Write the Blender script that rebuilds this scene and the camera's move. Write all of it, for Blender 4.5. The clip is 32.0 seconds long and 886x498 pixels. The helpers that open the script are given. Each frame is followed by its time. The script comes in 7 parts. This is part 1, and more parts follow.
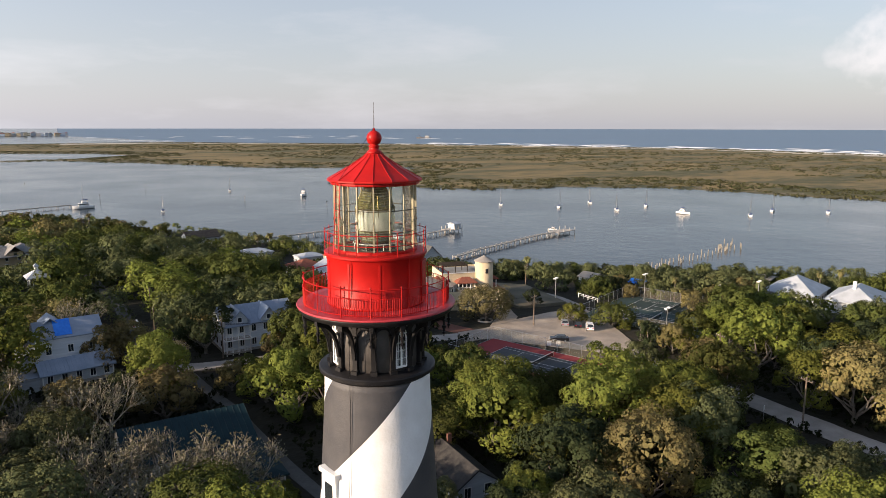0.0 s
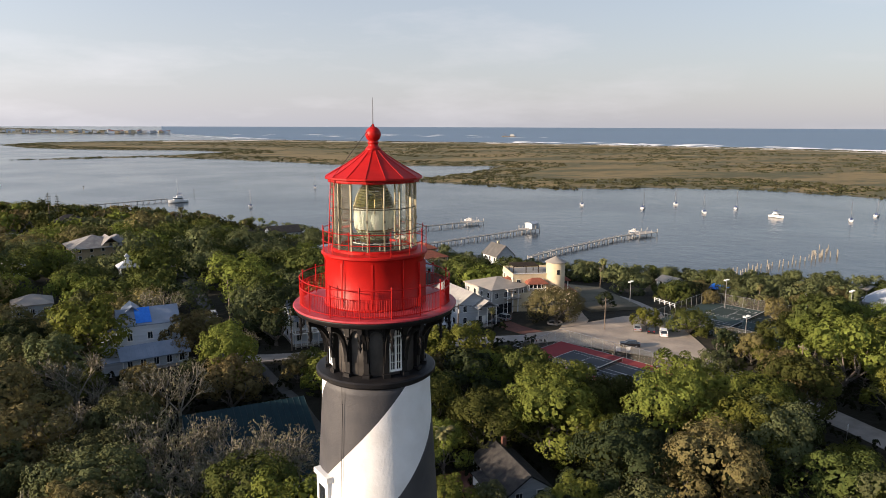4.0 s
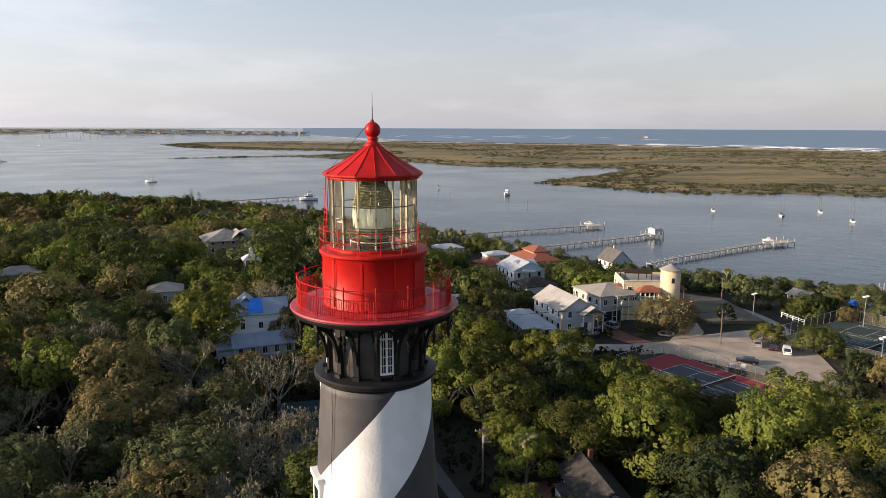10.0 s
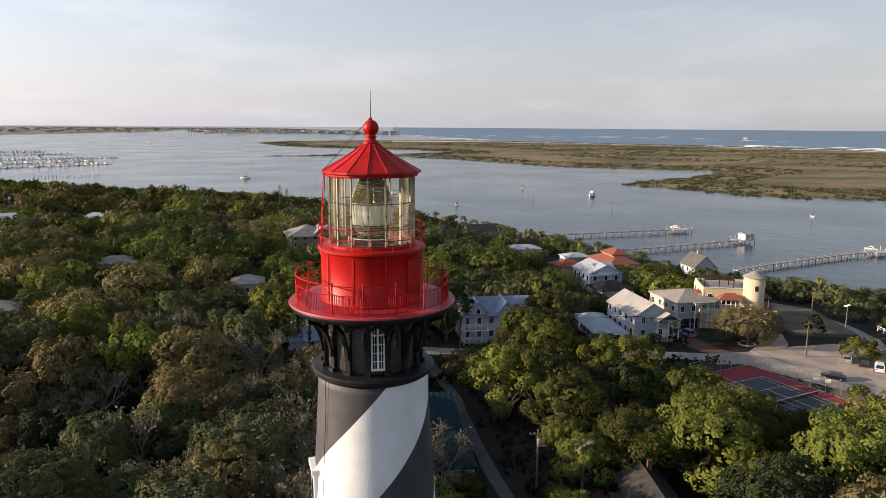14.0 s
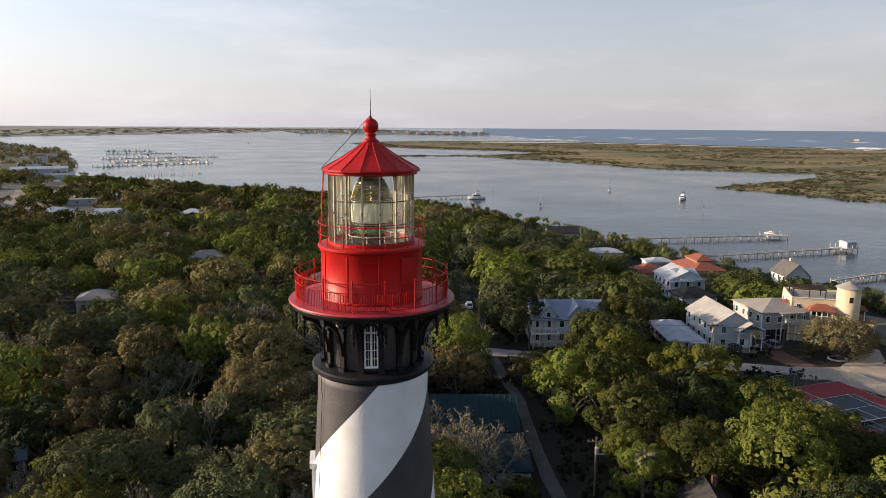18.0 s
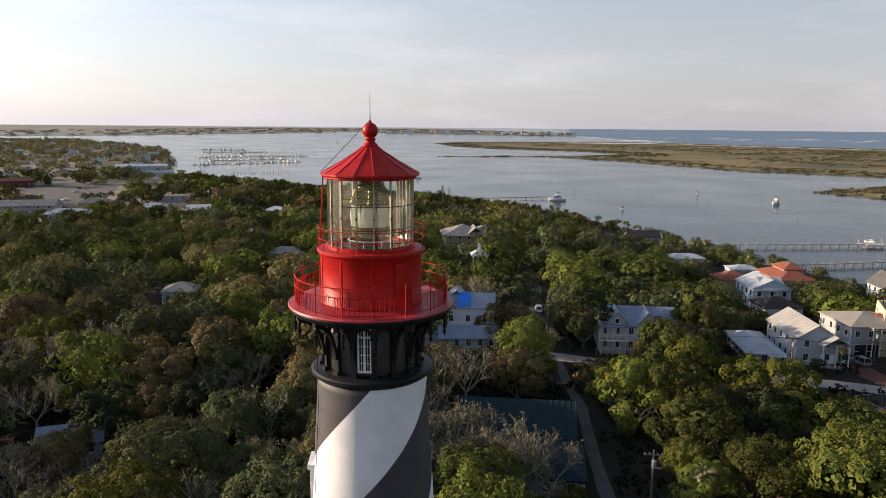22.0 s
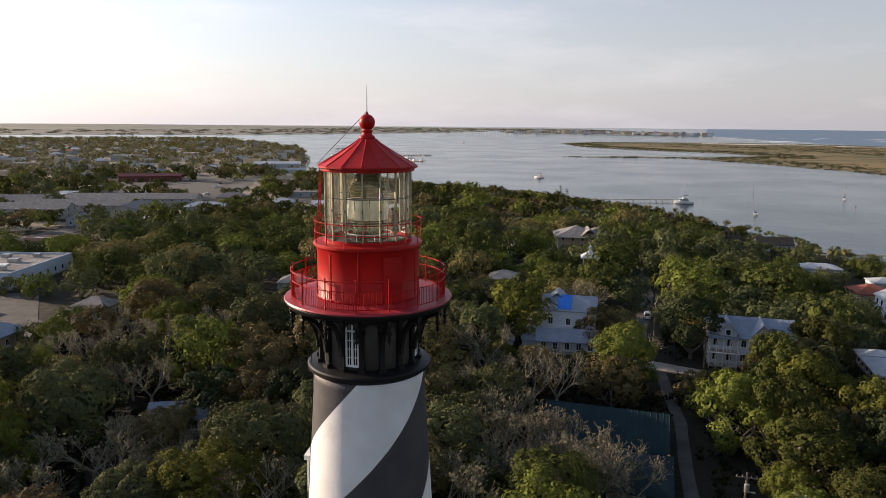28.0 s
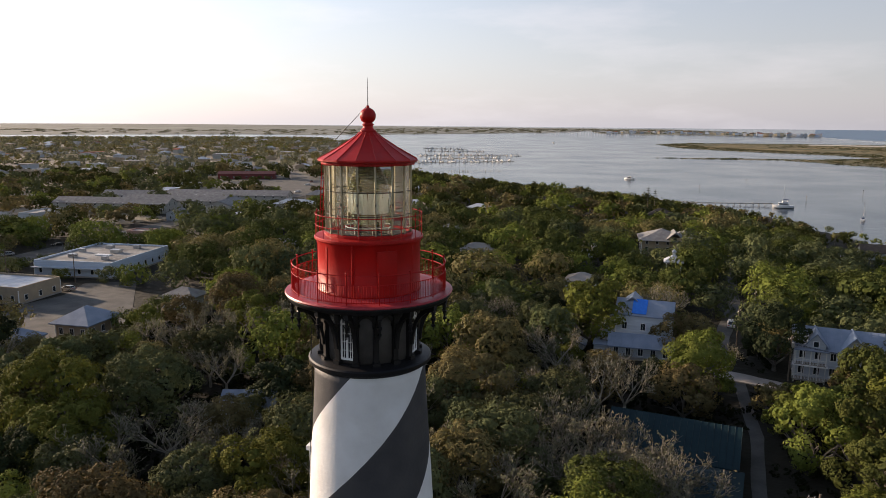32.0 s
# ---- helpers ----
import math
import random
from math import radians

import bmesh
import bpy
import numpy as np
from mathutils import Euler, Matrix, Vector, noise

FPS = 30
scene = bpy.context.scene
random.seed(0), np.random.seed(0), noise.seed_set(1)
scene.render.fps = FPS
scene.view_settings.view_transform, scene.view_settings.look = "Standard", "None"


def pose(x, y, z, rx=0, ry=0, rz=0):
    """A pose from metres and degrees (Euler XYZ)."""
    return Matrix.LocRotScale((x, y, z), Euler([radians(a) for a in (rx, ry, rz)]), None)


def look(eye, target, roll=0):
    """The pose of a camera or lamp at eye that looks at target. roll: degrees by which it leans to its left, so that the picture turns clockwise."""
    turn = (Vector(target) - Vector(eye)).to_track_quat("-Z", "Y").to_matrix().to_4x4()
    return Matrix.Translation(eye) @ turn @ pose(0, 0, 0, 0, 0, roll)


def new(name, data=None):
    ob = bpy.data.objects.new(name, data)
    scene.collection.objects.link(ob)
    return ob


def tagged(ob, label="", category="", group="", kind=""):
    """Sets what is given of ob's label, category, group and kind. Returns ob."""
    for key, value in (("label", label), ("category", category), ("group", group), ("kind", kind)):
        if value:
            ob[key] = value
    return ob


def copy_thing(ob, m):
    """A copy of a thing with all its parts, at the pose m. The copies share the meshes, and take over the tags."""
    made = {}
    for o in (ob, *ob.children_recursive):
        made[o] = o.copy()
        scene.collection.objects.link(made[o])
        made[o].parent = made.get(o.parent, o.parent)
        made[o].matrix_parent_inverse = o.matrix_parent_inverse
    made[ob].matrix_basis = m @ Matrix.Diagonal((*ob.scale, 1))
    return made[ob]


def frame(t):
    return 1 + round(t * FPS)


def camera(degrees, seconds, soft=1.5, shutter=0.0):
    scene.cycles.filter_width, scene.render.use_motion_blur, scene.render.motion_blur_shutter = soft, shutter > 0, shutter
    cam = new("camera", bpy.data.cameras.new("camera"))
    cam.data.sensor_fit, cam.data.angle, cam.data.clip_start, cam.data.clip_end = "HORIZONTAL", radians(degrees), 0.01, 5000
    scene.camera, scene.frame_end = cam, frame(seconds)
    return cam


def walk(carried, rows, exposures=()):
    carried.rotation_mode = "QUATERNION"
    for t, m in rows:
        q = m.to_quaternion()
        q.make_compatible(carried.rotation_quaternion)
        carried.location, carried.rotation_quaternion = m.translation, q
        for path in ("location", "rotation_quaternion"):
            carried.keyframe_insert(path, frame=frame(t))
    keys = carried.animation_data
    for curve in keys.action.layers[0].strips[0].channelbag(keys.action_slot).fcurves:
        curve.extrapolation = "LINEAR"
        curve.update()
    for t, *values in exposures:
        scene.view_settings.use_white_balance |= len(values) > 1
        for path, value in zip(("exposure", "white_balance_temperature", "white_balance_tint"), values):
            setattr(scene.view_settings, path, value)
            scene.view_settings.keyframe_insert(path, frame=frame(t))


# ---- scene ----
cam = camera(64.4, 32.0, soft=0.8)
PATH = [
    (0, (-12.5, -28.354, 49.872), (-11.535, -26.637, 49.527), 0.1),
    (1, (-11.499, -28.421, 49.839), (-10.587, -26.675, 49.494), 0.2),
    (2, (-10.552, -28.586, 49.802), (-9.694, -26.813, 49.456), 0.2),
    (3, (-9.602, -28.732, 49.772), (-8.799, -26.934, 49.426), 0.2),
    (3.5, (-9.159, -28.786, 49.777), (-8.381, -26.977, 49.429), 0.2),
    (5.5, (-7.337, -29.18, 49.686), (-6.672, -27.326, 49.338), 0.2),
    (6, (-6.858, -29.185, 49.658), (-6.221, -27.321, 49.311), 0.2),
    (7, (-5.908, -29.235, 49.606), (-5.331, -27.351, 49.258), 0.2),
    (8, (-5.016, -29.503, 49.6), (-4.497, -27.603, 49.254), 0.2),
    (9, (-4.112, -29.428, 49.564), (-3.647, -27.514, 49.218), 0.2),
    (10, (-3.207, -29.158, 49.532), (-2.799, -27.231, 49.186), 0.2),
    (11, (-2.267, -29.119, 49.527), (-1.92, -27.18, 49.18), 0.3),
    (12, (-1.366, -29.128, 49.522), (-1.075, -27.18, 49.174), 0.3),
    (13, (-0.443, -29.416, 49.507), (-0.213, -27.459, 49.16), 0.3),
    (14, (0.537, -29.654, 49.488), (0.702, -27.691, 49.14), 0.4),
    (14.5, (1.05, -29.812, 49.436), (1.18, -27.846, 49.09), 0.4),
    (16.5, (2.87, -29.47, 49.376), (2.88, -27.5, 49.028), 0.4),
    (17, (3.337, -29.517, 49.389), (3.316, -27.548, 49.04), 0.4),
    (18, (4.306, -29.5, 49.403), (4.222, -27.532, 49.056), 0.4),
    (19, (5.27, -29.453, 49.474), (5.125, -27.489, 49.126), 0.4),
    (20, (6.113, -29.159, 49.524), (5.909, -27.2, 49.177), 0.4),
    (21, (6.987, -28.888, 49.565), (6.723, -26.936, 49.218), 0.4),
    (22, (7.817, -28.709, 49.605), (7.498, -26.765, 49.257), 0.5),
    (23, (8.658, -28.376, 49.592), (8.283, -26.443, 49.244), 0.4),
    (24, (9.511, -28.113, 49.585), (9.08, -26.192, 49.237), 0.5),
    (25, (10.274, -27.792, 49.582), (9.792, -25.883, 49.232), 0.5),
    (25.5, (10.722, -27.617, 49.539), (10.208, -25.716, 49.19), 0.5),
    (27.5, (12.353, -26.729, 49.385), (11.723, -24.864, 49.034), 0.5),
    (28, (12.804, -26.526, 49.314), (12.143, -24.671, 48.963), 0.5),
    (29, (13.625, -26.11, 49.161), (12.909, -24.276, 48.81), 0.6),
    (30, (14.444, -25.583, 49.089), (13.666, -23.774, 48.739), 0.6),
    (31, (15.258, -25.126, 49.066), (14.424, -23.343, 48.715), 0.6),
    (32, (16.074, -24.729, 49.069), (15.182, -22.974, 48.717), 0.5),
]
walk(cam, [(t, look(eye, target, roll)) for t, eye, target, roll in PATH],
     exposures=((0.0, 0.70, 6360, 16.5), (6.0, 0.70, 6360, 16.5), (14.0, 0.65, 6400, 17), (24.0, 0.56, 6460, 18), (32.0, 0.52, 6500, 19)))

# ---- light: a low western sun and a pale spring sky ----
SUN_AZ, SUN_EL = 271.5, 13.0      # compass bearing and height in degrees
world = bpy.data.worlds.new("sky")
scene.world = world
world.use_nodes = True
wn, wl = world.node_tree.nodes, world.node_tree.links
wn.clear()
sky = wn.new("ShaderNodeTexSky")
sky.sky_type = "NISHITA"
sky.sun_disc = False
sky.sun_elevation = radians(SUN_EL)
sky.sun_rotation = radians(SUN_AZ)
sky.altitude, sky.air_density, sky.dust_density, sky.ozone_density = 10, 1.0, 0.7, 1.0
# thin broken cloud over the whole sky
tc = wn.new("ShaderNodeTexCoord")
mp = wn.new("ShaderNodeMapping")
mp.inputs["Scale"].default_value = (1.6, 1.6, 7.0)
nz = wn.new("ShaderNodeTexNoise")
nz.inputs["Scale"].default_value = 2.3
nz.inputs["Detail"].default_value = 7
nz.inputs["Roughness"].default_value = 0.58
cr = wn.new("ShaderNodeMapRange")
cr.inputs["From Min"].default_value, cr.inputs["From Max"].default_value = 0.50, 0.78
cr.inputs["To Max"].default_value = 0.4
mixc = wn.new("ShaderNodeMix")
mixc.data_type = "RGBA"
hsv = wn.new("ShaderNodeHueSaturation")
hsv.inputs["Saturation"].default_value, hsv.inputs["Value"].default_value = 0.85, 1.0
mixc.inputs["B"].default_value = (5.0, 4.95, 4.9, 1)
bg = wn.new("ShaderNodeBackground")
bg.inputs["Strength"].default_value = 0.11
wo = wn.new("ShaderNodeOutputWorld")
wl.new(tc.outputs["Generated"], mp.inputs["Vector"])
wl.new(mp.outputs["Vector"], nz.inputs["Vector"])
wl.new(nz.outputs["Fac"], cr.inputs["Value"])
wl.new(sky.outputs["Color"], hsv.inputs["Color"])
wl.new(cr.outputs["Result"], mixc.inputs["Factor"])
sep = wn.new("ShaderNodeSeparateXYZ")   # pale haze that thickens towards the horizon
hz = wn.new("ShaderNodeMapRange")
hz.inputs["From Min"].default_value, hz.inputs["From Max"].default_value = 0.45, -0.02
hz.inputs["To Min"].default_value, hz.inputs["To Max"].default_value = 0.0, 1.0
pw = wn.new("ShaderNodeMath")
pw.operation = "POWER"
pw.inputs[1].default_value = 1.35
sc = wn.new("ShaderNodeMath")
sc.operation = "MULTIPLY"
sc.inputs[1].default_value = 0.88
veil = wn.new("ShaderNodeMix")
veil.data_type = "RGBA"
veil.inputs["B"].default_value = (3.10, 3.20, 3.46, 1)
wl.new(tc.outputs["Generated"], sep.inputs["Vector"])
wl.new(sep.outputs["Z"], hz.inputs["Value"])
wl.new(hz.outputs["Result"], pw.inputs[0])
wl.new(pw.outputs[0], sc.inputs[0])
wl.new(sc.outputs[0], veil.inputs["Factor"])
wl.new(hsv.outputs["Color"], veil.inputs["A"])
wl.new(veil.outputs["Result"], mixc.inputs["A"])
# a bank of fair-weather cumulus low in the east
dot = wn.new("ShaderNodeVectorMath")
dot.operation = "DISTANCE"
_ca, _ce = radians(60.5), radians(5.4)
dot.inputs[1].default_value = (math.sin(_ca) * math.cos(_ce), math.cos(_ca) * math.cos(_ce), math.sin(_ce))
near = wn.new("ShaderNodeMapRange")
near.inputs["From Min"].default_value, near.inputs["From Max"].default_value = 0.125, 0.02
puff = wn.new("ShaderNodeTexNoise")
puff.inputs["Scale"].default_value, puff.inputs["Detail"].default_value = 22.0, 7
pm = wn.new("ShaderNodeMath")
pm.operation = "MULTIPLY"
pr = wn.new("ShaderNodeMapRange")
pr.inputs["From Min"].default_value, pr.inputs["From Max"].default_value = 0.36, 0.58
pr.inputs["To Max"].default_value = 0.55
cloud2 = wn.new("ShaderNodeMix")
cloud2.data_type = "RGBA"
cloud2.inputs["B"].default_value = (6.4, 6.1, 5.8, 1)
wl.new(tc.outputs["Generated"], dot.inputs[0])
wl.new(tc.outputs["Generated"], puff.inputs["Vector"])
wl.new(dot.outputs["Value"], near.inputs["Value"])
wl.new(near.outputs["Result"], pm.inputs[0])
wl.new(puff.outputs["Fac"], pm.inputs[1])
wl.new(pm.outputs[0], pr.inputs["Value"])
wl.new(pr.outputs["Result"], cloud2.inputs["Factor"])
# the sky brightens towards the sun
gl = wn.new("ShaderNodeMapRange")
gl.inputs["From Min"].default_value, gl.inputs["From Max"].default_value = 1.0, -1.0
gp = wn.new("ShaderNodeMath")
gp.operation = "POWER"
gp.inputs[1].default_value = 2.0
gm = wn.new("ShaderNodeMapRange")
gm.inputs["To Min"].default_value, gm.inputs["To Max"].default_value = 0.90, 1.75
gv = wn.new("ShaderNodeVectorMath")
gv.operation = "SCALE"
wl.new(sep.outputs["X"], gl.inputs["Value"])
wl.new(gl.outputs["Result"], gp.inputs[0])
wl.new(gp.outputs[0], gm.inputs["Value"])
wl.new(mixc.outputs["Result"], gv.inputs[0])
wl.new(gm.outputs["Result"], gv.inputs["Scale"])
wl.new(gv.outputs["Vector"], cloud2.inputs["A"])
wl.new(cloud2.outputs["Result"], bg.inputs["Color"])
wl.new(bg.outputs["Background"], wo.inputs["Surface"])

sun_data = bpy.data.lights.new("sun", "SUN")
sun_data.energy, sun_data.angle, sun_data.color = 5.7, radians(0.6), (1.0, 0.80, 0.56)
sun = new("sun", sun_data)
_a, _e = radians(SUN_AZ), radians(SUN_EL)
sun.matrix_world = look((math.sin(_a) * math.cos(_e) * 300, math.cos(_a) * math.cos(_e) * 300, math.sin(_e) * 300), (0, 0, 0))

# ---- materials ----
def mat(name, c1, c2=None, scale=1.0, rough=0.7, bump=0.0, bscale=None, metal=0.0, vary=0.0, spec=0.3, leaf=0.0, island=0.0, fine=0.25, stretch=None, lo=0.35, hi=0.65):
    """A surface of two tones mixed by noise at two scales, with relief; vary: per object, island: per piece of the mesh."""
    m = bpy.data.materials.new(name)
    m.use_nodes = True
    n, l = m.node_tree.nodes, m.node_tree.links
    p = n["Principled BSDF"]
    p.inputs["Roughness"].default_value = rough
    p.inputs["Metallic"].default_value = metal
    p.inputs["Specular IOR Level"].default_value = spec
    c2 = c2 or c1
    tc = n.new("ShaderNodeTexCoord")
    vec = tc.outputs["Object"]
    if stretch:
        mp = n.new("ShaderNodeMapping")
        mp.inputs["Scale"].default_value = stretch
        l.new(vec, mp.inputs["Vector"])
        vec = mp.outputs["Vector"]
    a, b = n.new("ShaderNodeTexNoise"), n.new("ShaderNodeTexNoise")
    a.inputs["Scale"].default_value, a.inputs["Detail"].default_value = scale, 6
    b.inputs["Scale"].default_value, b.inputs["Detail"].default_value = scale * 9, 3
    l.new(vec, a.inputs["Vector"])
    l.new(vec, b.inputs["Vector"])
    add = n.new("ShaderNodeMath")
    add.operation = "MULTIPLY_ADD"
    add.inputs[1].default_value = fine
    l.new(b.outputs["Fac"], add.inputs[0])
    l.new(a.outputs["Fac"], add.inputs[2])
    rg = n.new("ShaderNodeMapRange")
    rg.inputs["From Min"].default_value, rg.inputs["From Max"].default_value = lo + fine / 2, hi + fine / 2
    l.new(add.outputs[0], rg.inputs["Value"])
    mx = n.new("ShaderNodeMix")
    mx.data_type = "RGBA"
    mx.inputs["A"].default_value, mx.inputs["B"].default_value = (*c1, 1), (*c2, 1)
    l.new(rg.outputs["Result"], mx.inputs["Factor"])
    col = mx.outputs["Result"]
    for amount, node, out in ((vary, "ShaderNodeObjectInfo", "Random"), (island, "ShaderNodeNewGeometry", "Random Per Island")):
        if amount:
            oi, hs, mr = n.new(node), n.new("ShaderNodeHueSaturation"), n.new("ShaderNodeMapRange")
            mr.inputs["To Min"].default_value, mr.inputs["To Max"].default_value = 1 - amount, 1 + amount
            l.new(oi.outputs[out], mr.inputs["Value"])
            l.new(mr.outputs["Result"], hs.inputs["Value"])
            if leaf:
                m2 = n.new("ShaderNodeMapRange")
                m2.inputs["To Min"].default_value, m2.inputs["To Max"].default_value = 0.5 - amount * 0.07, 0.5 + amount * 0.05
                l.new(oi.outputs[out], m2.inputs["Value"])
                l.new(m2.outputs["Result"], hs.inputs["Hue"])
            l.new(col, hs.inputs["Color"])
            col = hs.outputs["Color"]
    l.new(col, p.inputs["Base Color"])
    if bump:
        bp = n.new("ShaderNodeBump")
        bp.inputs["Strength"].default_value = bump
        bp.inputs["Distance"].default_value = 0.3 / scale if not bscale else 0.1 / bscale
        if bscale:
            c = n.new("ShaderNodeTexNoise")
            c.inputs["Scale"].default_value = bscale
            l.new(vec, c.inputs["Vector"])
            l.new(c.outputs["Fac"], bp.inputs["Height"])
        else:
            l.new(add.outputs[0], bp.inputs["Height"])
        l.new(bp.outputs["Normal"], p.inputs["Normal"])
    if leaf:
        tr, ms = n.new("ShaderNodeBsdfTranslucent"), n.new("ShaderNodeMixShader")
        ms.inputs["Fac"].default_value = leaf
        l.new(col, tr.inputs["Color"])
        l.new(p.outputs["BSDF"], ms.inputs[1])
        l.new(tr.outputs["BSDF"], ms.inputs[2])
        l.new(ms.outputs["Shader"], n["Material Output"].inputs["Surface"])
    return m


def clear_glass(name, tint=(0.95, 0.98, 0.97), rough=0.02):
    m = bpy.data.materials.new(name)
    m.use_nodes = True
    n, l = m.node_tree.nodes, m.node_tree.links
    n.clear()
    out, mix, tr, gl, fr = (n.new(k) for k in ("ShaderNodeOutputMaterial", "ShaderNodeMixShader", "ShaderNodeBsdfTransparent", "ShaderNodeBsdfGlossy", "ShaderNodeFresnel"))
    tr.inputs["Color"].default_value = (*tint, 1)
    gl.inputs["Roughness"].default_value = rough
    fr.inputs["IOR"].default_value = 1.5
    l.new(fr.outputs["Fac"], mix.inputs["Fac"])
    l.new(tr.outputs["BSDF"], mix.inputs[1])
    l.new(gl.outputs["BSDF"], mix.inputs[2])
    l.new(mix.outputs["Shader"], out.inputs["Surface"])
    return m


RED = mat("red_paint", (0.43, 0.010, 0.007), (0.34, 0.008, 0.006), 1.3, 0.45, 0.05, spec=0.22)
DECK_RED = mat("red_deck_paint", (0.42, 0.040, 0.050), (0.30, 0.026, 0.034), 2.2, 0.42, 0.05, spec=0.4)
BLACK = mat("black_paint", (0.008, 0.008, 0.010), (0.016, 0.015, 0.015), 1.5, 0.5, 0.05, spec=0.25)
IRON_GREY = mat("grey_panel_paint", (0.07, 0.064, 0.06), (0.10, 0.092, 0.085), 2.0, 0.55, 0.05)
WHITE = mat("white_paint", (0.80, 0.80, 0.78), (0.68, 0.67, 0.64), 0.8, 0.6, 0.05, lo=0.3, hi=0.8)
CLAPBOARD = mat("white_clapboard", (0.46, 0.49, 0.52), (0.38, 0.405, 0.43), 0.5, 0.7, 0.3, stretch=(0.3, 0.3, 6))
CREAM = mat("cream_stucco", (0.598, 0.494, 0.325), (0.507, 0.416, 0.280), 0.6, 0.85, 0.1)
GREY_SIDING = mat("grey_siding", (0.40, 0.40, 0.37), (0.32, 0.32, 0.30), 0.5, 0.75, 0.3, stretch=(0.3, 0.3, 6))
BLUE_SIDING = mat("pale_blue_siding", (0.52, 0.60, 0.70), (0.44, 0.51, 0.60), 0.5, 0.75, 0.3, stretch=(0.3, 0.3, 6))
TAN_SIDING = mat("tan_stucco", (0.42, 0.33, 0.22), (0.34, 0.27, 0.19), 0.5, 0.85, 0.1)
METAL_ROOF = mat("white_metal_roof", (0.42, 0.45, 0.49), (0.33, 0.36, 0.39), 0.35, 0.5, 0.05, spec=0.4)
GREY_ROOF = mat("grey_shingles", (0.24, 0.235, 0.225), (0.165, 0.16, 0.158), 0.6, 0.9, 0.4)
DARK_ROOF = mat("dark_shingles", (0.028, 0.027, 0.028), (0.055, 0.052, 0.048), 1.2, 0.9, 0.4, spec=0.15)
TEAL_ROOF = mat("teal_metal_roof", (0.004, 0.018, 0.024), (0.007, 0.025, 0.030), 0.4, 0.65, 0.05, spec=0.2)
TILE_ROOF = mat("terracotta_roof", (0.272, 0.088, 0.053), (0.192, 0.069, 0.045), 1.2, 0.85, 0.4)
TAUPE_ROOF = mat("taupe_metal_roof", (0.32, 0.29, 0.25), (0.26, 0.24, 0.215), 0.4, 0.6, 0.08)
TARP = mat("blue_tarp", (0.02, 0.16, 0.62), (0.03, 0.20, 0.70), 1.5, 0.5, 0.3)
FLAT_ROOF = mat("flat_roof_membrane", (0.30, 0.30, 0.29), (0.13, 0.13, 0.128), 0.12, 0.9, 0.1)
PANE = mat("dark_pane", (0.02, 0.025, 0.03), rough=0.08, spec=0.6)
ASPHALT = mat("worn_asphalt", (0.115, 0.110, 0.100), (0.075, 0.073, 0.068), 0.25, 0.95, 0.2)
CONCRETE = mat("pale_concrete", (0.362, 0.328, 0.294), (0.263, 0.241, 0.215), 0.3, 0.95, 0.15)
SAND_LOT = mat("sandy_lot", (0.388, 0.328, 0.263), (0.288, 0.246, 0.204), 0.2, 0.95, 0.2)
BRICK_PATH = mat("brick_paving", (0.16, 0.070, 0.05), (0.115, 0.055, 0.042), 0.8, 0.9, 0.2)
COURT_RED = mat("red_court_coating", (0.25, 0.036, 0.040), (0.20, 0.034, 0.036), 0.3, 0.9, 0.05)
COURT_GREY = mat("grey_court_coating", (0.060, 0.070, 0.078), (0.048, 0.056, 0.062), 0.3, 0.9, 0.05)
COURT_DARK = mat("dark_green_court_coating", (0.028, 0.046, 0.044), (0.022, 0.038, 0.036), 0.3, 0.9, 0.05)
COURT_GREEN = mat("green_court_coating", (0.040, 0.068, 0.064), (0.032, 0.056, 0.052), 0.3, 0.9, 0.05)
WOOD_GREY = mat("weathered_wood", (0.34, 0.30, 0.25), (0.22, 0.20, 0.17), 1.5, 0.9, 0.3)
BARK = mat("oak_bark", (0.10, 0.085, 0.07), (0.17, 0.15, 0.13), 2.0, 0.95, 0.5)
PALE_BARK = mat("pale_bare_bark", (0.325, 0.290, 0.231), (0.200, 0.181, 0.144), 2.0, 0.95, 0.5)
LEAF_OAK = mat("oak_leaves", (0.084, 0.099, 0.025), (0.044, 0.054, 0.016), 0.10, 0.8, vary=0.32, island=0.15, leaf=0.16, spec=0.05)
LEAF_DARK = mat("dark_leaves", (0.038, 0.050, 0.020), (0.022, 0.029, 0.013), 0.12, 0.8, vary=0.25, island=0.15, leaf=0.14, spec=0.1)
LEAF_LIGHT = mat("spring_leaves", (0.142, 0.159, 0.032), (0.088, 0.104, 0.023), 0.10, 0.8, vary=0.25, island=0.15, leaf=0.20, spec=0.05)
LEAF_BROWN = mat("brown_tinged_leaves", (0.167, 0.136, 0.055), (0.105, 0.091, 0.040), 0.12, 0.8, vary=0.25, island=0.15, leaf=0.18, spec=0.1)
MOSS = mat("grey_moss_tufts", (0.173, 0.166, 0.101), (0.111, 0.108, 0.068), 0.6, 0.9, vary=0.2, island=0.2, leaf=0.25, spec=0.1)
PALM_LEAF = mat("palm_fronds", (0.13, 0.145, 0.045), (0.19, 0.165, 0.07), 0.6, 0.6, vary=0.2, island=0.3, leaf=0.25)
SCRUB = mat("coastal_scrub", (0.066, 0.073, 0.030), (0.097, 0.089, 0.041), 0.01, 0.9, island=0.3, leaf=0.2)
HULL = mat("white_hull", (0.75, 0.75, 0.73), (0.66, 0.66, 0.65), 1.0, 0.35, spec=0.5)
TYRE = mat("black_rubber", (0.02, 0.02, 0.02), rough=0.9)
CHROME = mat("dull_metal", (0.45, 0.45, 0.45), (0.35, 0.35, 0.35), 2.0, 0.45, metal=0.8)
